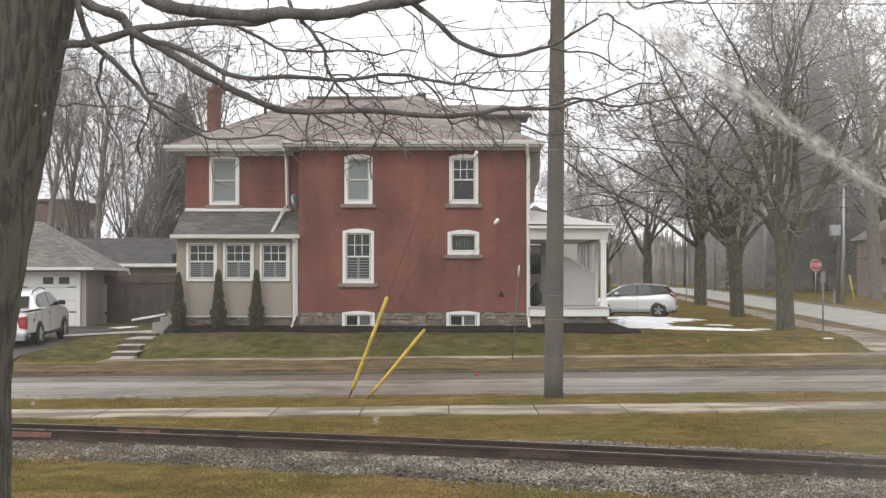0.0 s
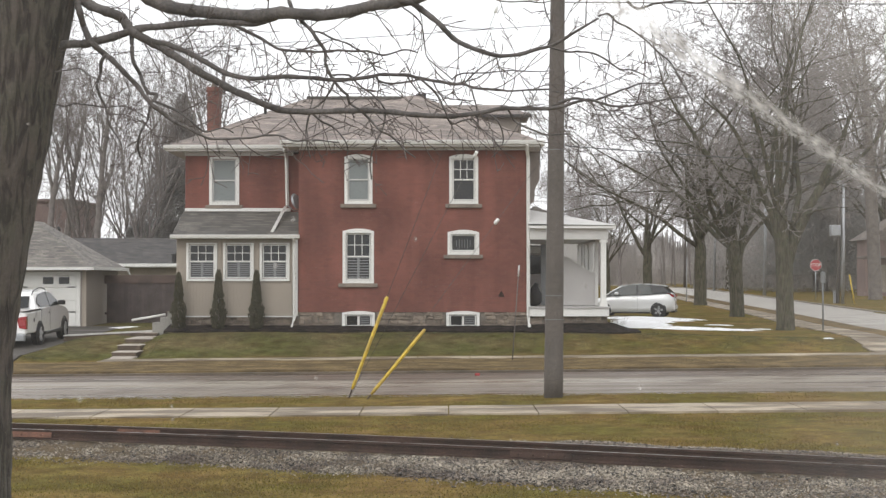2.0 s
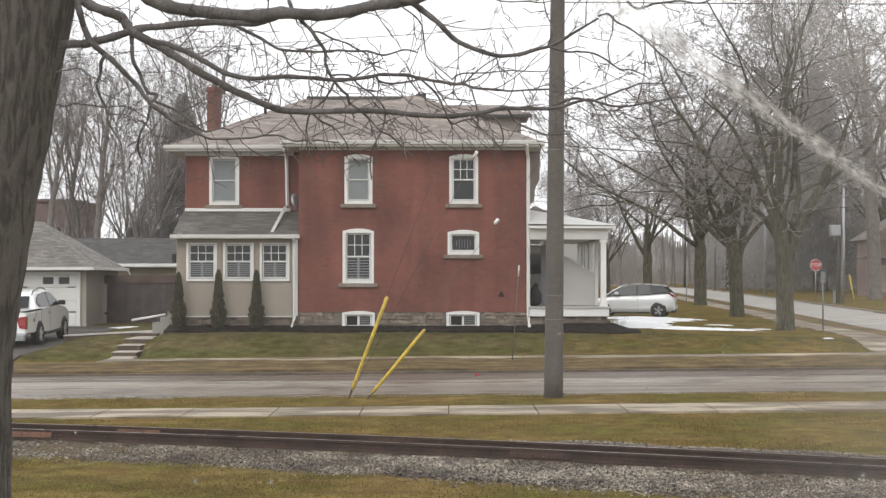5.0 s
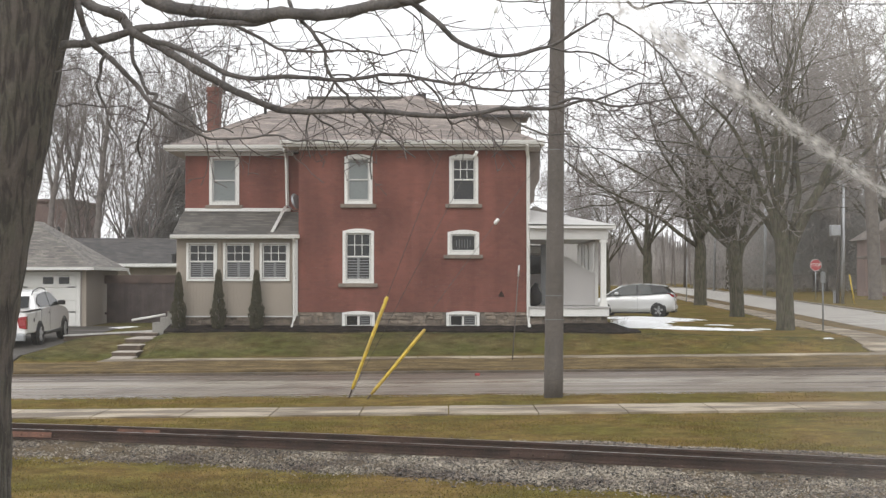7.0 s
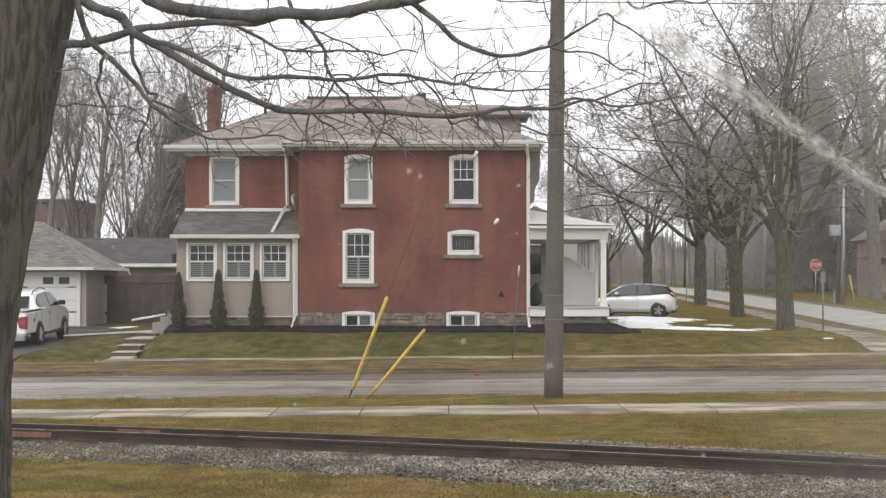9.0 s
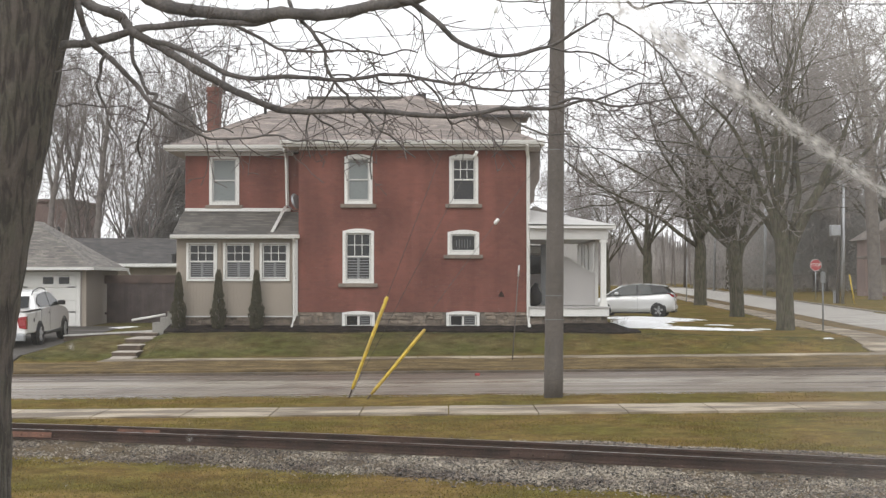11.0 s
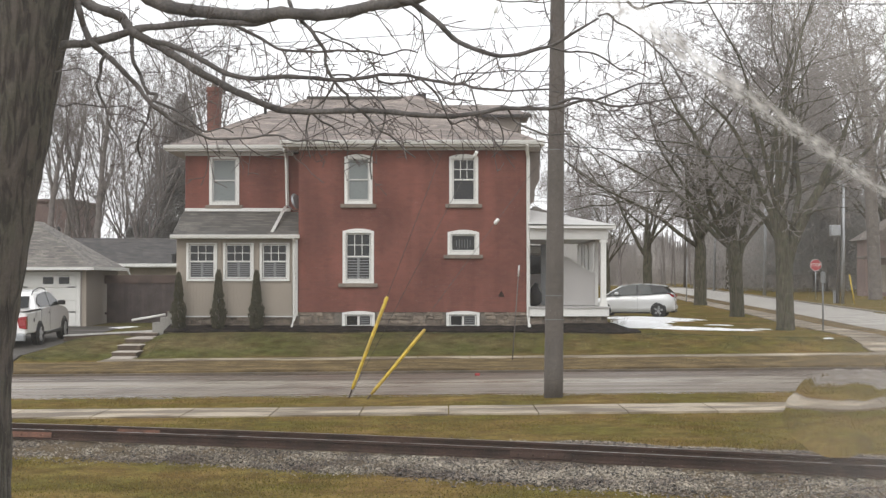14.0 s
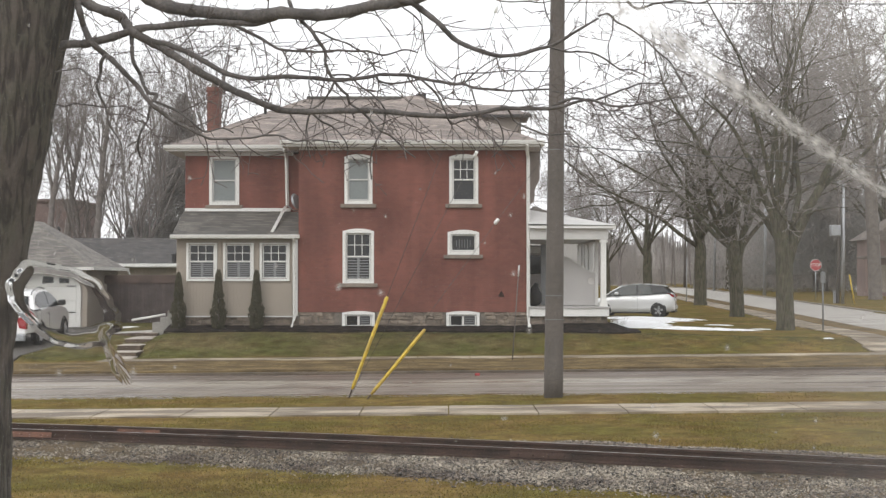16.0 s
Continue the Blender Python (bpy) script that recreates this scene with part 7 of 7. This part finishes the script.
    boxed("lamp_core", (-1.5, -1.488, s * (HW - 0.13) - 0.1, s * (HW - 0.13) + 0.08, 0.74, 0.92), SIGNRED, truck)
    for x in (0.1, 3.2):
        bm = bmesh.new()
        bmesh.ops.create_cone(bm, cap_ends=True, segments=28, radius1=0.43, radius2=0.43, depth=0.02)
        bmesh.ops.transform(bm, matrix=pose(x, s * (HW + 0.001), 0.39, 90, 0, 0), verts=bm.verts)
        part("wheel_arch", bm, BLACKPL, truck)
        wheel(truck, x, s * (HW - 0.07), 0.375, 0.26, s)
    boxed("door_gap", (1.38, 1.395, s * (HW + 0.003) - 0.004, s * (HW + 0.003) + 0.004, 0.46, 1.19), BLACKPL, truck)
    boxed("door_gap", (0.335, 0.36, s * (HW + 0.003) - 0.004, s * (HW + 0.003) + 0.004, 0.46, 1.2), BLACKPL, truck)
    boxed("door_handle", (1.16, 1.32, s * (HW + 0.01) - 0.012, s * (HW + 0.01) + 0.012, 1.02, 1.05), BLACKPL, truck, bevel=0.005)
    boxed("side_step", (0.65, 2.8, s * HW - 0.05, s * HW + 0.03, 0.32, 0.42), BLACKPL, truck, bevel=0.01)
bm = bmesh.new()
box(bm, -1.58, -1.42, -HW + 0.02, HW - 0.02, 0.24, 0.46, 0.03)
part("rear_bumper", bm, STEEL, truck, "grey rear bumper")
bm = bmesh.new()
poly(bm, [(0.6, -0.72, 1.27), (0.6, 0.72, 1.27), (0.95, 0.66, 1.62), (0.95, -0.66, 1.62)])
bmesh.ops.translate(bm, verts=bm.verts[:], vec=(-0.925, 0, 0.0))
bmesh.ops.solidify(bm, geom=bm.faces[:], thickness=0.02)
part("rear_window", bm, CARGLASS, truck)
boxed("fuel_door", (-0.62, -0.48, -HW - 0.012, -HW - 0.002, 0.82, 0.94), BLACKPL, truck, bevel=0.01)

# ---- old snow ----
def snow(x, y, rx, ry, seed, h=0.09):
    V, F, n, m_ = [], [], 72, 8
    for j in range(m_ + 1):
        f = j / m_
        for i in range(n):
            a = 2 * math.pi * i / n
            k = 1 + 0.4 * noise.noise((math.cos(a) * 1.7 + seed, math.sin(a) * 1.7, 0)) + 0.42 * noise.noise((math.cos(a) * 6, math.sin(a) * 6, seed)) + 0.3 * noise.noise((math.cos(a) * 15, math.sin(a) * 15, seed))
            px, py = x + rx * k * f * math.cos(a), y + ry * k * f * math.sin(a)
            V.append((px, py, ground_z(px, py) + h * (1 - f ** 3) * (1 + 0.4 * noise.noise((px * 2, py * 2, seed))) - 0.02 * f))
    for j in range(m_):
        for i in range(n):
            a, b = j * n + i, j * n + (i + 1) % n
            F.append((a, b, b + n, a + n))
    tagged(raw("snow_patch", V, F, SNOW, smooth=True), "thin leftover patch of old white snow on grass", "snow", group="snow patches")
snow(8.2, 53.2, 1.9, 0.9, 1.0, 0.1)
snow(10.0, 53.3, 1.1, 0.36, 2.0, 0.07)
snow(6.95, 55.6, 0.9, 1.9, 21.0, 0.1)
snow(7.7, 58.0, 1.25, 3.0, 3.0, 0.08)
snow(8.2, 60.8, 1.2, 1.5, 31.0, 0.07)
snow(7.2, 54.6, 1.0, 1.3, 37.0, 0.08)
snow(8.9, 63.6, 1.9, 1.7, 5.0, 0.10)
snow(10.9, 58.8, 0.55, 0.25, 7.0, 0.04)
snow(11.6, 54.6, 0.5, 0.12, 17.0, 0.04)
snow(12.3, 47.6, 0.2, 0.1, 9.0, 0.03)
snow(-12.7, 58.9, 0.55, 0.4, 11.0, 0.06)

ds = thing("dead_shrub", "bare brown stalks of a dead shrub by the porch", "shrub", pose(6.0, 51.6, ground_z(6.0, 51.6)))
random.seed(63)
for _ in range(22):
    a_, q_ = random.uniform(0, 6.28), random.uniform(0.02, 0.2)
    x_, y_ = q_ * math.cos(a_), q_ * math.sin(a_)
    h_ = random.uniform(0.2, 0.5)
    bar("stalk", (x_, y_, -0.05), (x_ * random.uniform(1.2, 2.6), y_ * 2, h_), 0.007, 0.004, BARK_HAZED, ds, sides=4)

# ---- street furniture ----
stop = thing("stop_sign", "red octagonal stop sign on a steel post", "stop sign", pose(25.0, 100, ground_z(25, 100)))
zc = 3.17 - ground_z(25, 100)
bm = bmesh.new()
bmesh.ops.create_cone(bm, cap_ends=True, segments=8, radius1=0.41, radius2=0.41, depth=0.01)
bmesh.ops.transform(bm, matrix=pose(0, 0, zc, 90, 0, 0) @ pose(0, 0, 0, 0, 0, 22.5), verts=bm.verts)
part("border_plate", bm, WHITE, stop)
bm = bmesh.new()
bmesh.ops.create_cone(bm, cap_ends=True, segments=8, radius1=0.385, radius2=0.385, depth=0.01)
bmesh.ops.transform(bm, matrix=pose(0, -0.006, zc, 90, 0, 0) @ pose(0, 0, 0, 0, 0, 22.5), verts=bm.verts)
part("sign_plate", bm, SIGNRED, stop, "red octagonal plate")
txt = bpy.data.curves.new("lettering", 'FONT')
txt.body, txt.size, txt.align_x, txt.align_y = "STOP", 0.30, 'CENTER', 'CENTER'
txt.extrude = 0.002
txt.materials.append(WHITE)
tx = new("lettering", txt)
tx.parent = stop
tx.matrix_basis = pose(0, -0.016, zc, 90, 0, 0)
bar("post", (0, 0.03, -0.2), (0, 0.03, zc + 0.3), 0.03, 0.03, STEEL, stop)

st = thing("street_sign", "dark street sign seen from behind on a thin post", "sign", pose(13.5, 53, ground_z(13.5, 53)))
bar("post", (0, 0, -0.2), (0, 0, 2.15), 0.03, 0.03, SIGNBACK, st)
boxed("sign_plate", (-0.09, 0.09, -0.035, -0.02, 1.72, 2.1), SIGNBACK, st)


def street_pole(x, y, h, r, mat, label, wood=False):
    p = thing("street_pole", label, "pole", pose(x, y, ground_z(x, y)), "poles along the side street")
    V, F = tube_data([[((0, 0, -0.3), r), ((0.01 * h, 0, h * 0.5), r * 0.85), ((0.015 * h, 0, h), r * 0.65)]], 12)
    raw("shaft", V, F, mat, p, smooth=True)
    return p
sp1 = street_pole(24.1, 90, 7.6, 0.115, STEEL, "pale galvanised street pole with a grey box")
boxed("equipment_box", (-0.72, -0.12, -0.2, 0.2, 4.1, 4.75), STEEL, sp1, "grey equipment box", 0.03)
boxed("lamp_head", (-0.25, 0.25, -0.15, 0.15, 7.1, 7.45), STEEL, sp1, bevel=0.03)
street_pole(24.05, 90.9, 9.5, 0.12, POLEWOOD, "weathered wooden pole by the side street")
street_pole(24.2, 112.3, 9.2, 0.13, STEEL, "pale concrete pole by the side street")
street_pole(24.6, 135.3, 9.3, 0.11, STEEL, "pale concrete pole by the side street")
street_pole(26.2, 161.7, 8.6, 0.15, POLEWOOD, "weathered wooden pole by the side street")
street_pole(15.5, 95, 2.8, 0.035, STEEL, "thin steel sign post by the side street")
cab = thing("utility_cabinet", "small pale grey utility cabinet by the pole", "cabinet", pose(23.95, 91, ground_z(23.95, 91)))
boxed("body", (-0.12, 0.12, -0.12, 0.12, -0.1, 0.72), STEEL, cab, bevel=0.03)
boxed("lid", (-0.14, 0.14, -0.14, 0.14, 0.72, 0.76), STEEL, cab, bevel=0.01)
ym = thing("guard_post", "leaning yellow plastic guy guard in the far verge", "post", pose(24.85, 90, ground_z(24.85, 90)))
bar("guard", (0, 0, -0.1), (-0.32, 0, 1.75), 0.05, 0.05, YELLOW, ym)
bar("anchor", (0.03, 0, -0.3), (0, 0, 0.0), 0.02, 0.02, RUST, ym)

fh = thing("far_house", "far red brick house dulled by painted haze, with a gabled roof and porch", "house", pose(36.0, 112, ground_z(36, 112)))
boxed("wall", (-3.8, 5, 0, 4, -0.3, 4.3), FARRED, fh, "red brick wall dulled by painted haze")
bm = bmesh.new()
slab(bm, [(-4.3, 4.2), (0.6, 7.2), (5.5, 4.2)], "y", -0.4, 4.4)
part("roof", bm, SHINGLE_HAZE, fh, "grey-brown shingle roof")
boxed("porch_roof", (-4.9, -2.0, -1.6, 0, 2.75, 2.95), SHINGLE_HAZE, fh, "grey-brown porch roof", 0.03)
for x in (-4.7, -2.3):
    boxed("porch_column", (x, x + 0.16, -1.5, -1.34, -0.2, 2.75), FARRED, fh)
boxed("porch_deck", (-4.9, -2.0, -1.6, 0, -0.3, 0.25), FARRED, fh)
boxed("door", (-3.5, -2.6, -0.06, 0.0, 0.25, 2.3), BEIGE, fh, "beige front door")
for x in (0.2, 2.6):
    boxed("window_frame", (x - 0.1, x + 1.1, -0.03, 0.02, 1.1, 2.8), WHITE, fh)
    boxed("window", (x, x + 1.0, -0.05, -0.03, 1.2, 2.7), GLASS, fh)
fh2 = thing("far_house", "far pale house behind the trees across the street", "house", pose(9.3, 150, ground_z(9, 150)))
boxed("wall", (-6, 6, 0, 9, -0.3, 5.2), GREYPAINT, fh2, "pale grey wall")
bm = bmesh.new()
slab(bm, [(-6.5, 5.1), (0, 8.2), (6.5, 5.1)], "y", -0.4, 9.4)
part("roof", bm, SHINGLE_GREY, fh2)
for x in (-4.2, -0.6, 2.8):
    boxed("window", (x, x + 1.1, -0.05, 0.05, 1.2, 2.8), GLASS, fh2)

lit = bmesh.new()
box(lit, 0.80, 0.92, 37.3, 37.36, ground_z(0.8, 37.3) - 0.085, ground_z(0.8, 37.3) - 0.02, 0.01)
tagged(part("litter", lit, SIGNRED), "small crumpled red scrap lying on the road", "litter")

fh3 = thing("far_house", "far red brick house behind the bare trees", "house", pose(-29.5, 118, ground_z(-29, 118)))
boxed("wall", (-5, 0.2, 0, 9, -0.3, 7.4), FARBRICK, fh3, "red brick wall dulled by painted haze")
bm = bmesh.new()
slab(bm, [(-5.2, 7.4), (-5.2, 7.6), (0.35, 7.6), (0.35, 7.4)], "y", -0.15, 9.2)
part("roof", bm, FARBRICK, fh3, "low red parapet roof dulled by painted haze")
for x in (-3.9, -1.8):
    boxed("window", (x, x + 1.0, -0.05, 0.05, 3.8, 5.4), GLASS, fh3)


# ---- the van in which the camera rides: shell, wiper, and rain on its windscreen ----
van = thing("parked_van", "dark parked van with wiper and raindrops on its windscreen", "van")
bm = bmesh.new()
slab(bm, [(2.1, 0.5), (2.12, 1.3), (1.95, 1.72), (1.5, 1.86), (1.16, 1.9), (1.16, 0.45), (1.98, 0.42)], "x", -1.0, 1.0)
bmesh.ops.bevel(bm, geom=bm.edges[:], offset=0.05, segments=2, affect='EDGES')
part("nose", bm, VANPAINT, van, "dark painted nose", True)
for sd in (-1, 1):
    bm = bmesh.new()
    slab(bm, [(1.1, 0.45), (-2.4, 0.45), (-2.4, 1.9), (1.1, 1.9)], "x", sd * 0.97, sd * 1.0)
    part("side_panel", bm, VANPAINT, van, "dark painted flank")
    bm = bmesh.new()
    slab(bm, [(-0.1, 1.9), (-2.4, 1.9), (-2.4, 2.9), (-0.1, 2.9)], "x", sd * 0.97, sd * 1.0)
    part("side_panel", bm, VANPAINT, van, "dark painted flank")
    boxed("pillar", (sd * 0.96 - 0.04, sd * 0.96 + 0.04, 1.06, 1.16, 1.9, 2.9), VANPAINT, van, "windscreen pillar", 0.015)
    boxed("door_mirror", (sd * 1.16 - 0.12, sd * 1.16 + 0.12, 1.0, 1.1, 1.95, 2.3), BLACKPL, van, bevel=0.03)
    boxed("mirror_arm", (sd * 1.0 - 0.06, sd * 1.0 + 0.06, 1.03, 1.07, 2.05, 2.1), BLACKPL, van)
    boxed("headlamp", (sd * 0.72 - 0.16, sd * 0.72 + 0.16, 2.06, 2.14, 0.95, 1.2), CARGLASS, van, bevel=0.03)
bm = bmesh.new()
box(bm, -1.0, 1.0, -2.4, 1.16, 2.9, 2.98, 0.03)
part("roof", bm, VANPAINT, van, "dark painted roof")
boxed("rear_panel", (-0.97, 0.97, -2.4, -2.36, 0.45, 2.9), VANPAINT, van, "dark painted rear doors")
boxed("cab_floor", (-0.97, 0.97, -2.36, 1.14, 0.6, 0.66), BLACKPL, van)
bm = bmesh.new()
box(bm, -0.95, 0.95, 1.14, 1.5, 1.9, 2.02, 0.03)
part("cowl", bm, BLACKPL, van, "black plastic cowl")
boxed("bumper", (-0.98, 0.98, 2.08, 2.2, 0.42, 0.66), BLACKPL, van, bevel=0.04)
for sd in (-1, 1):
    for y in (1.55, -1.5):
        wheel(van, sd * 0.83, y, 0.36, 0.22, sd).rotation_euler = (0, 0, radians(-90))
screen = boxed("windscreen", (-0.92, 0.92, 1.108, 1.109, 2.0, 2.9), SCREENFILM, van, "wet glass windscreen with a wiped fan")
screen.visible_shadow = False

wiper = new("wiper")
wiper.parent = van
wiper["label"] = "black wiper arm with a long rubber blade"
V, F = tube_data([[((0.0, 0, 0), 0.012), ((0.08, 0, 0.002), 0.008), ((0.3, 0, 0.004), 0.007), ((0.37, 0, 0.004), 0.012), ((0.43, 0, 0.004), 0.016), ((0.47, 0, 0.004), 0.016), ((0.5, 0, 0.002), 0.007)]], 8)
raw("arm", V, F, WIPERBLACK, wiper, "black metal arm", True)
bm = bmesh.new()
box(bm, 0.37, 0.5, -0.018, 0.018, -0.03, 0.028, 0.014)
part("coupling", bm, WIPERBLACK, wiper)
bm = bmesh.new()
box(bm, 0.16, 0.84, -0.005, 0.005, -0.014, 0.002, 0.002)
part("blade", bm, WIPERBLACK, wiper, "black rubber blade")
bar("pivot_cap", (0, -0.02, 0), (0, 0.02, 0), 0.02, 0.018, BLACKPL, wiper)


def water_patch(name, w, h, high, seed, rim=0.0, wob=0.2, label="clear rainwater", flat=False):
    """A flat pool of water clinging to glass: an uneven outline, a bulging face and a flat back, round its own origin."""
    rings, n = 20, 72
    V, F = [(0, -high * (1 - rim), 0)], []
    for j in range(1, rings + 1):
        f = j / rings
        for i in range(n):
            a = 2 * math.pi * i / n
            k = 1 + wob * noise.noise((math.cos(a) * 1.3, math.sin(a) * 1.3, seed)) + wob * 0.5 * noise.noise((math.cos(a) * 4, math.sin(a) * 4, seed))
            x, z = w * k * f * math.cos(a), h * k * f * math.sin(a)
            dome = 1 - f ** 3 if flat else (1 - f * f) ** 2
            bulge = (1 - rim) * dome + rim * math.exp(-((f - 0.86) / 0.08) ** 2) * (0.45 + 1.0 * abs(noise.noise((math.cos(a) * 2, math.sin(a) * 2, seed + 3))))
            if j == rings:
                bulge = 0
            bulge *= 1 + (0.1 if flat else 0.35) * noise.noise((x * 60, z * 60, seed))
            V.append((x, -high * bulge, z))
    last = 1 + (rings - 1) * n
    for i in range(n):
        F.append((0, 1 + i, 1 + (i + 1) % n))
        for j in range(rings - 1):
            a, b = 1 + j * n + i, 1 + j * n + (i + 1) % n
            F.append((a, a + n, b + n, b))
    back = len(V)
    V += [(V[last + i][0], 0.0, V[last + i][2]) for i in range(n)]
    F.append(tuple(back + i for i in range(n))[::-1])
    ob = raw(name, V, F, WATER, van, label, True)
    ob.visible_shadow = False
    return ob


SCREEN = 1.17
RD = random.Random(9)
# one raindrop: a shallow round cap, a little uneven
V, F = [(0, -0.0005, 0)], []
for j, f in enumerate((0.5, 0.85, 1.0)):
    for i in range(16):
        a = 2 * math.pi * i / 16
        k = 0.003 * f * (1 + 0.1 * math.sin(2 * a + 1))
        V.append((k * math.cos(a), -0.0005 * (1 - f * f), k * math.sin(a)))
for i in range(16):
    i2 = (i + 1) % 16
    F.append((0, 1 + i, 1 + i2))
    F += [(1 + i, 17 + i, 17 + i2, 1 + i2), (17 + i, 33 + i, 33 + i2, 17 + i2)]
drop_mesh = None
SHOWERS = []
# each shower: how many drops, when they land, when the wiper takes them; the first stay where no blade reaches
for count, t0, t1, wiped in ((16, -1, -1, None), (20, -1, -1, 0.6), (34, 0.8, 3.0, 3.2), (34, 4.3, 6.4, 6.6), (44, 7.5, 9.8, 10.0), (56, 10.9, 12.6, 13.4), (72, 14.3, 15.8, None)):
    for i in range(count):
        x, z = RD.uniform(-0.33, 0.33), RD.uniform(2.235, 2.61)
        if t0 < 0 and wiped is None:
            x = RD.uniform(0.12, 0.34)
            z = RD.uniform(2.64 - 0.75 * (x - 0.1), 2.63)
        if drop_mesh is None:
            d = raw("raindrop", V, F, DROPFILM, van, "clear raindrop", True)
            drop_mesh = d.data
        else:
            d = new("raindrop", drop_mesh)
            d.parent = van
        d.visible_shadow = False
        k = RD.choice((0.45, 0.6, 0.7, 0.9, 1.2))
        d.scale = (k, 1, k * RD.uniform(0.9, 1.35))
        d.location = (x, SCREEN, z)
        if t0 >= 0 or wiped:
            SHOWERS.append((d, x, z, round(t0 + (t1 - t0) * RD.random() ** 1.3, 1), wiped))

# the streak that the blade leaves at the end of its arc, along its own axis
V, F = [], []
n, m_ = 60, 8
for i in range(n + 1):
    x = 0.34 * i / n
    w = 0.016 - 0.036 * x
    for j in range(m_ + 1):
        v = j / m_ * 2 - 1
        V.append((x, -0.0004 * (1 - v * v), w * v))
for i in range(n):
    for j in range(m_):
        a = i * (m_ + 1) + j
        F.append((a, a + m_ + 1, a + m_ + 2, a + 1))
streak = raw("water_streak", V, F, STREAKFILM, van, "bright streak of smeared rainwater", True)
streak.visible_shadow = False
streak.matrix_basis = pose(0.107, SCREEN, 2.636, 0, 35.2, 0)

splash_a = water_patch("water_splash", 0.049, 0.034, 0.00042, 11.0, 0.06, 0.14, "thin spreading splash of rainwater", True)
splash_b = water_patch("water_splash", 0.05, 0.035, 0.00042, 17.0, 0.06, 0.14, "thin spreading splash of rainwater", True)
splash_c = water_patch("water_splash", 0.049, 0.029, 0.0004, 23.0, 0.9, 0.13, "ring-shaped splash of rainwater")
trickle = water_patch("water_trickle", 0.006, 0.027, 0.0003, 31.0, 0.0, 0.35, "trickle running down from the splash")


# ---- what moves ----
def motions():
    """The wiper rests below the view, sweeps up, waits past the side and sweeps back every few seconds; rain lands on the glass and is wiped off it."""
    def turned(a, dx=0.0, dz=0.0):
        return pose(-0.43 + dx, 1.15, 2.12 + dz, 0, -a, 0)
    low, high = turned(4), turned(112)
    rows = [(0.0, high)]
    # each sweep: when it crosses the view, at which angle, how its arm flexes, and whether it rises
    for t, a, dx, dz, rising in ((0.6, 32, -0.023, -0.01, False), (3.2, 33, -0.037, -0.012, True), (4.0, 37, -0.034, -0.041, False),
                                 (6.6, 30, -0.023, -0.005, True), (7.4, 39, -0.051, -0.045, False), (10.0, 31, -0.03, -0.01, True),
                                 (10.8, 38, -0.04, -0.04, False), (13.4, 23, 0.0, 0.008, True), (14.2, 56, -0.049, -0.069, False)):
        before, after, w = (low, high, 11) if rising else (high, low, -12)
        rows += [(t - 0.1, before), (t - 0.03, turned(a - w, dx, dz)), (t, turned(a, dx, dz)), (t + 0.03, turned(a + w, dx, dz)), (t + 0.1, after)]
    walk(wiper, rows + [(16.0, low)])

    def lands(ob, x, z, start, sag, wiped=None, lean=0):
        """Falls onto the glass at start, creeps down by sag, and is carried off at wiped."""
        above = pose(x, SCREEN, 2.85, 0, lean, 0)
        end = wiped - 0.1 if wiped else 16.0
        keys = [(0.0, above), (start - 0.1, above)] if start > 0 else []
        keys += [(max(0.0, start), pose(x, SCREEN, z, 0, lean, 0)), (end, pose(x, SCREEN, z - sag, 0, lean, 0))]
        if wiped:
            off = pose(x - 1.2, SCREEN, z - 0.3, 0, lean, 0)
            keys += [(wiped, off), (16.0, off)]
        walk(ob, keys)
    for d, x, z, t, wiped in SHOWERS:
        lands(d, x, z, t, 0.002, wiped)
    lands(splash_a, 0.254, 2.298, 12.6, 0.003, 13.4)
    lands(splash_b, 0.317, 2.295, 13.8, 0.003, 14.3)
    lands(splash_c, -0.298, 2.382, 14.7, 0.004, None, 27)
    lands(trickle, -0.258, 2.35, 15.3, 0.014, None, -28)


motions()
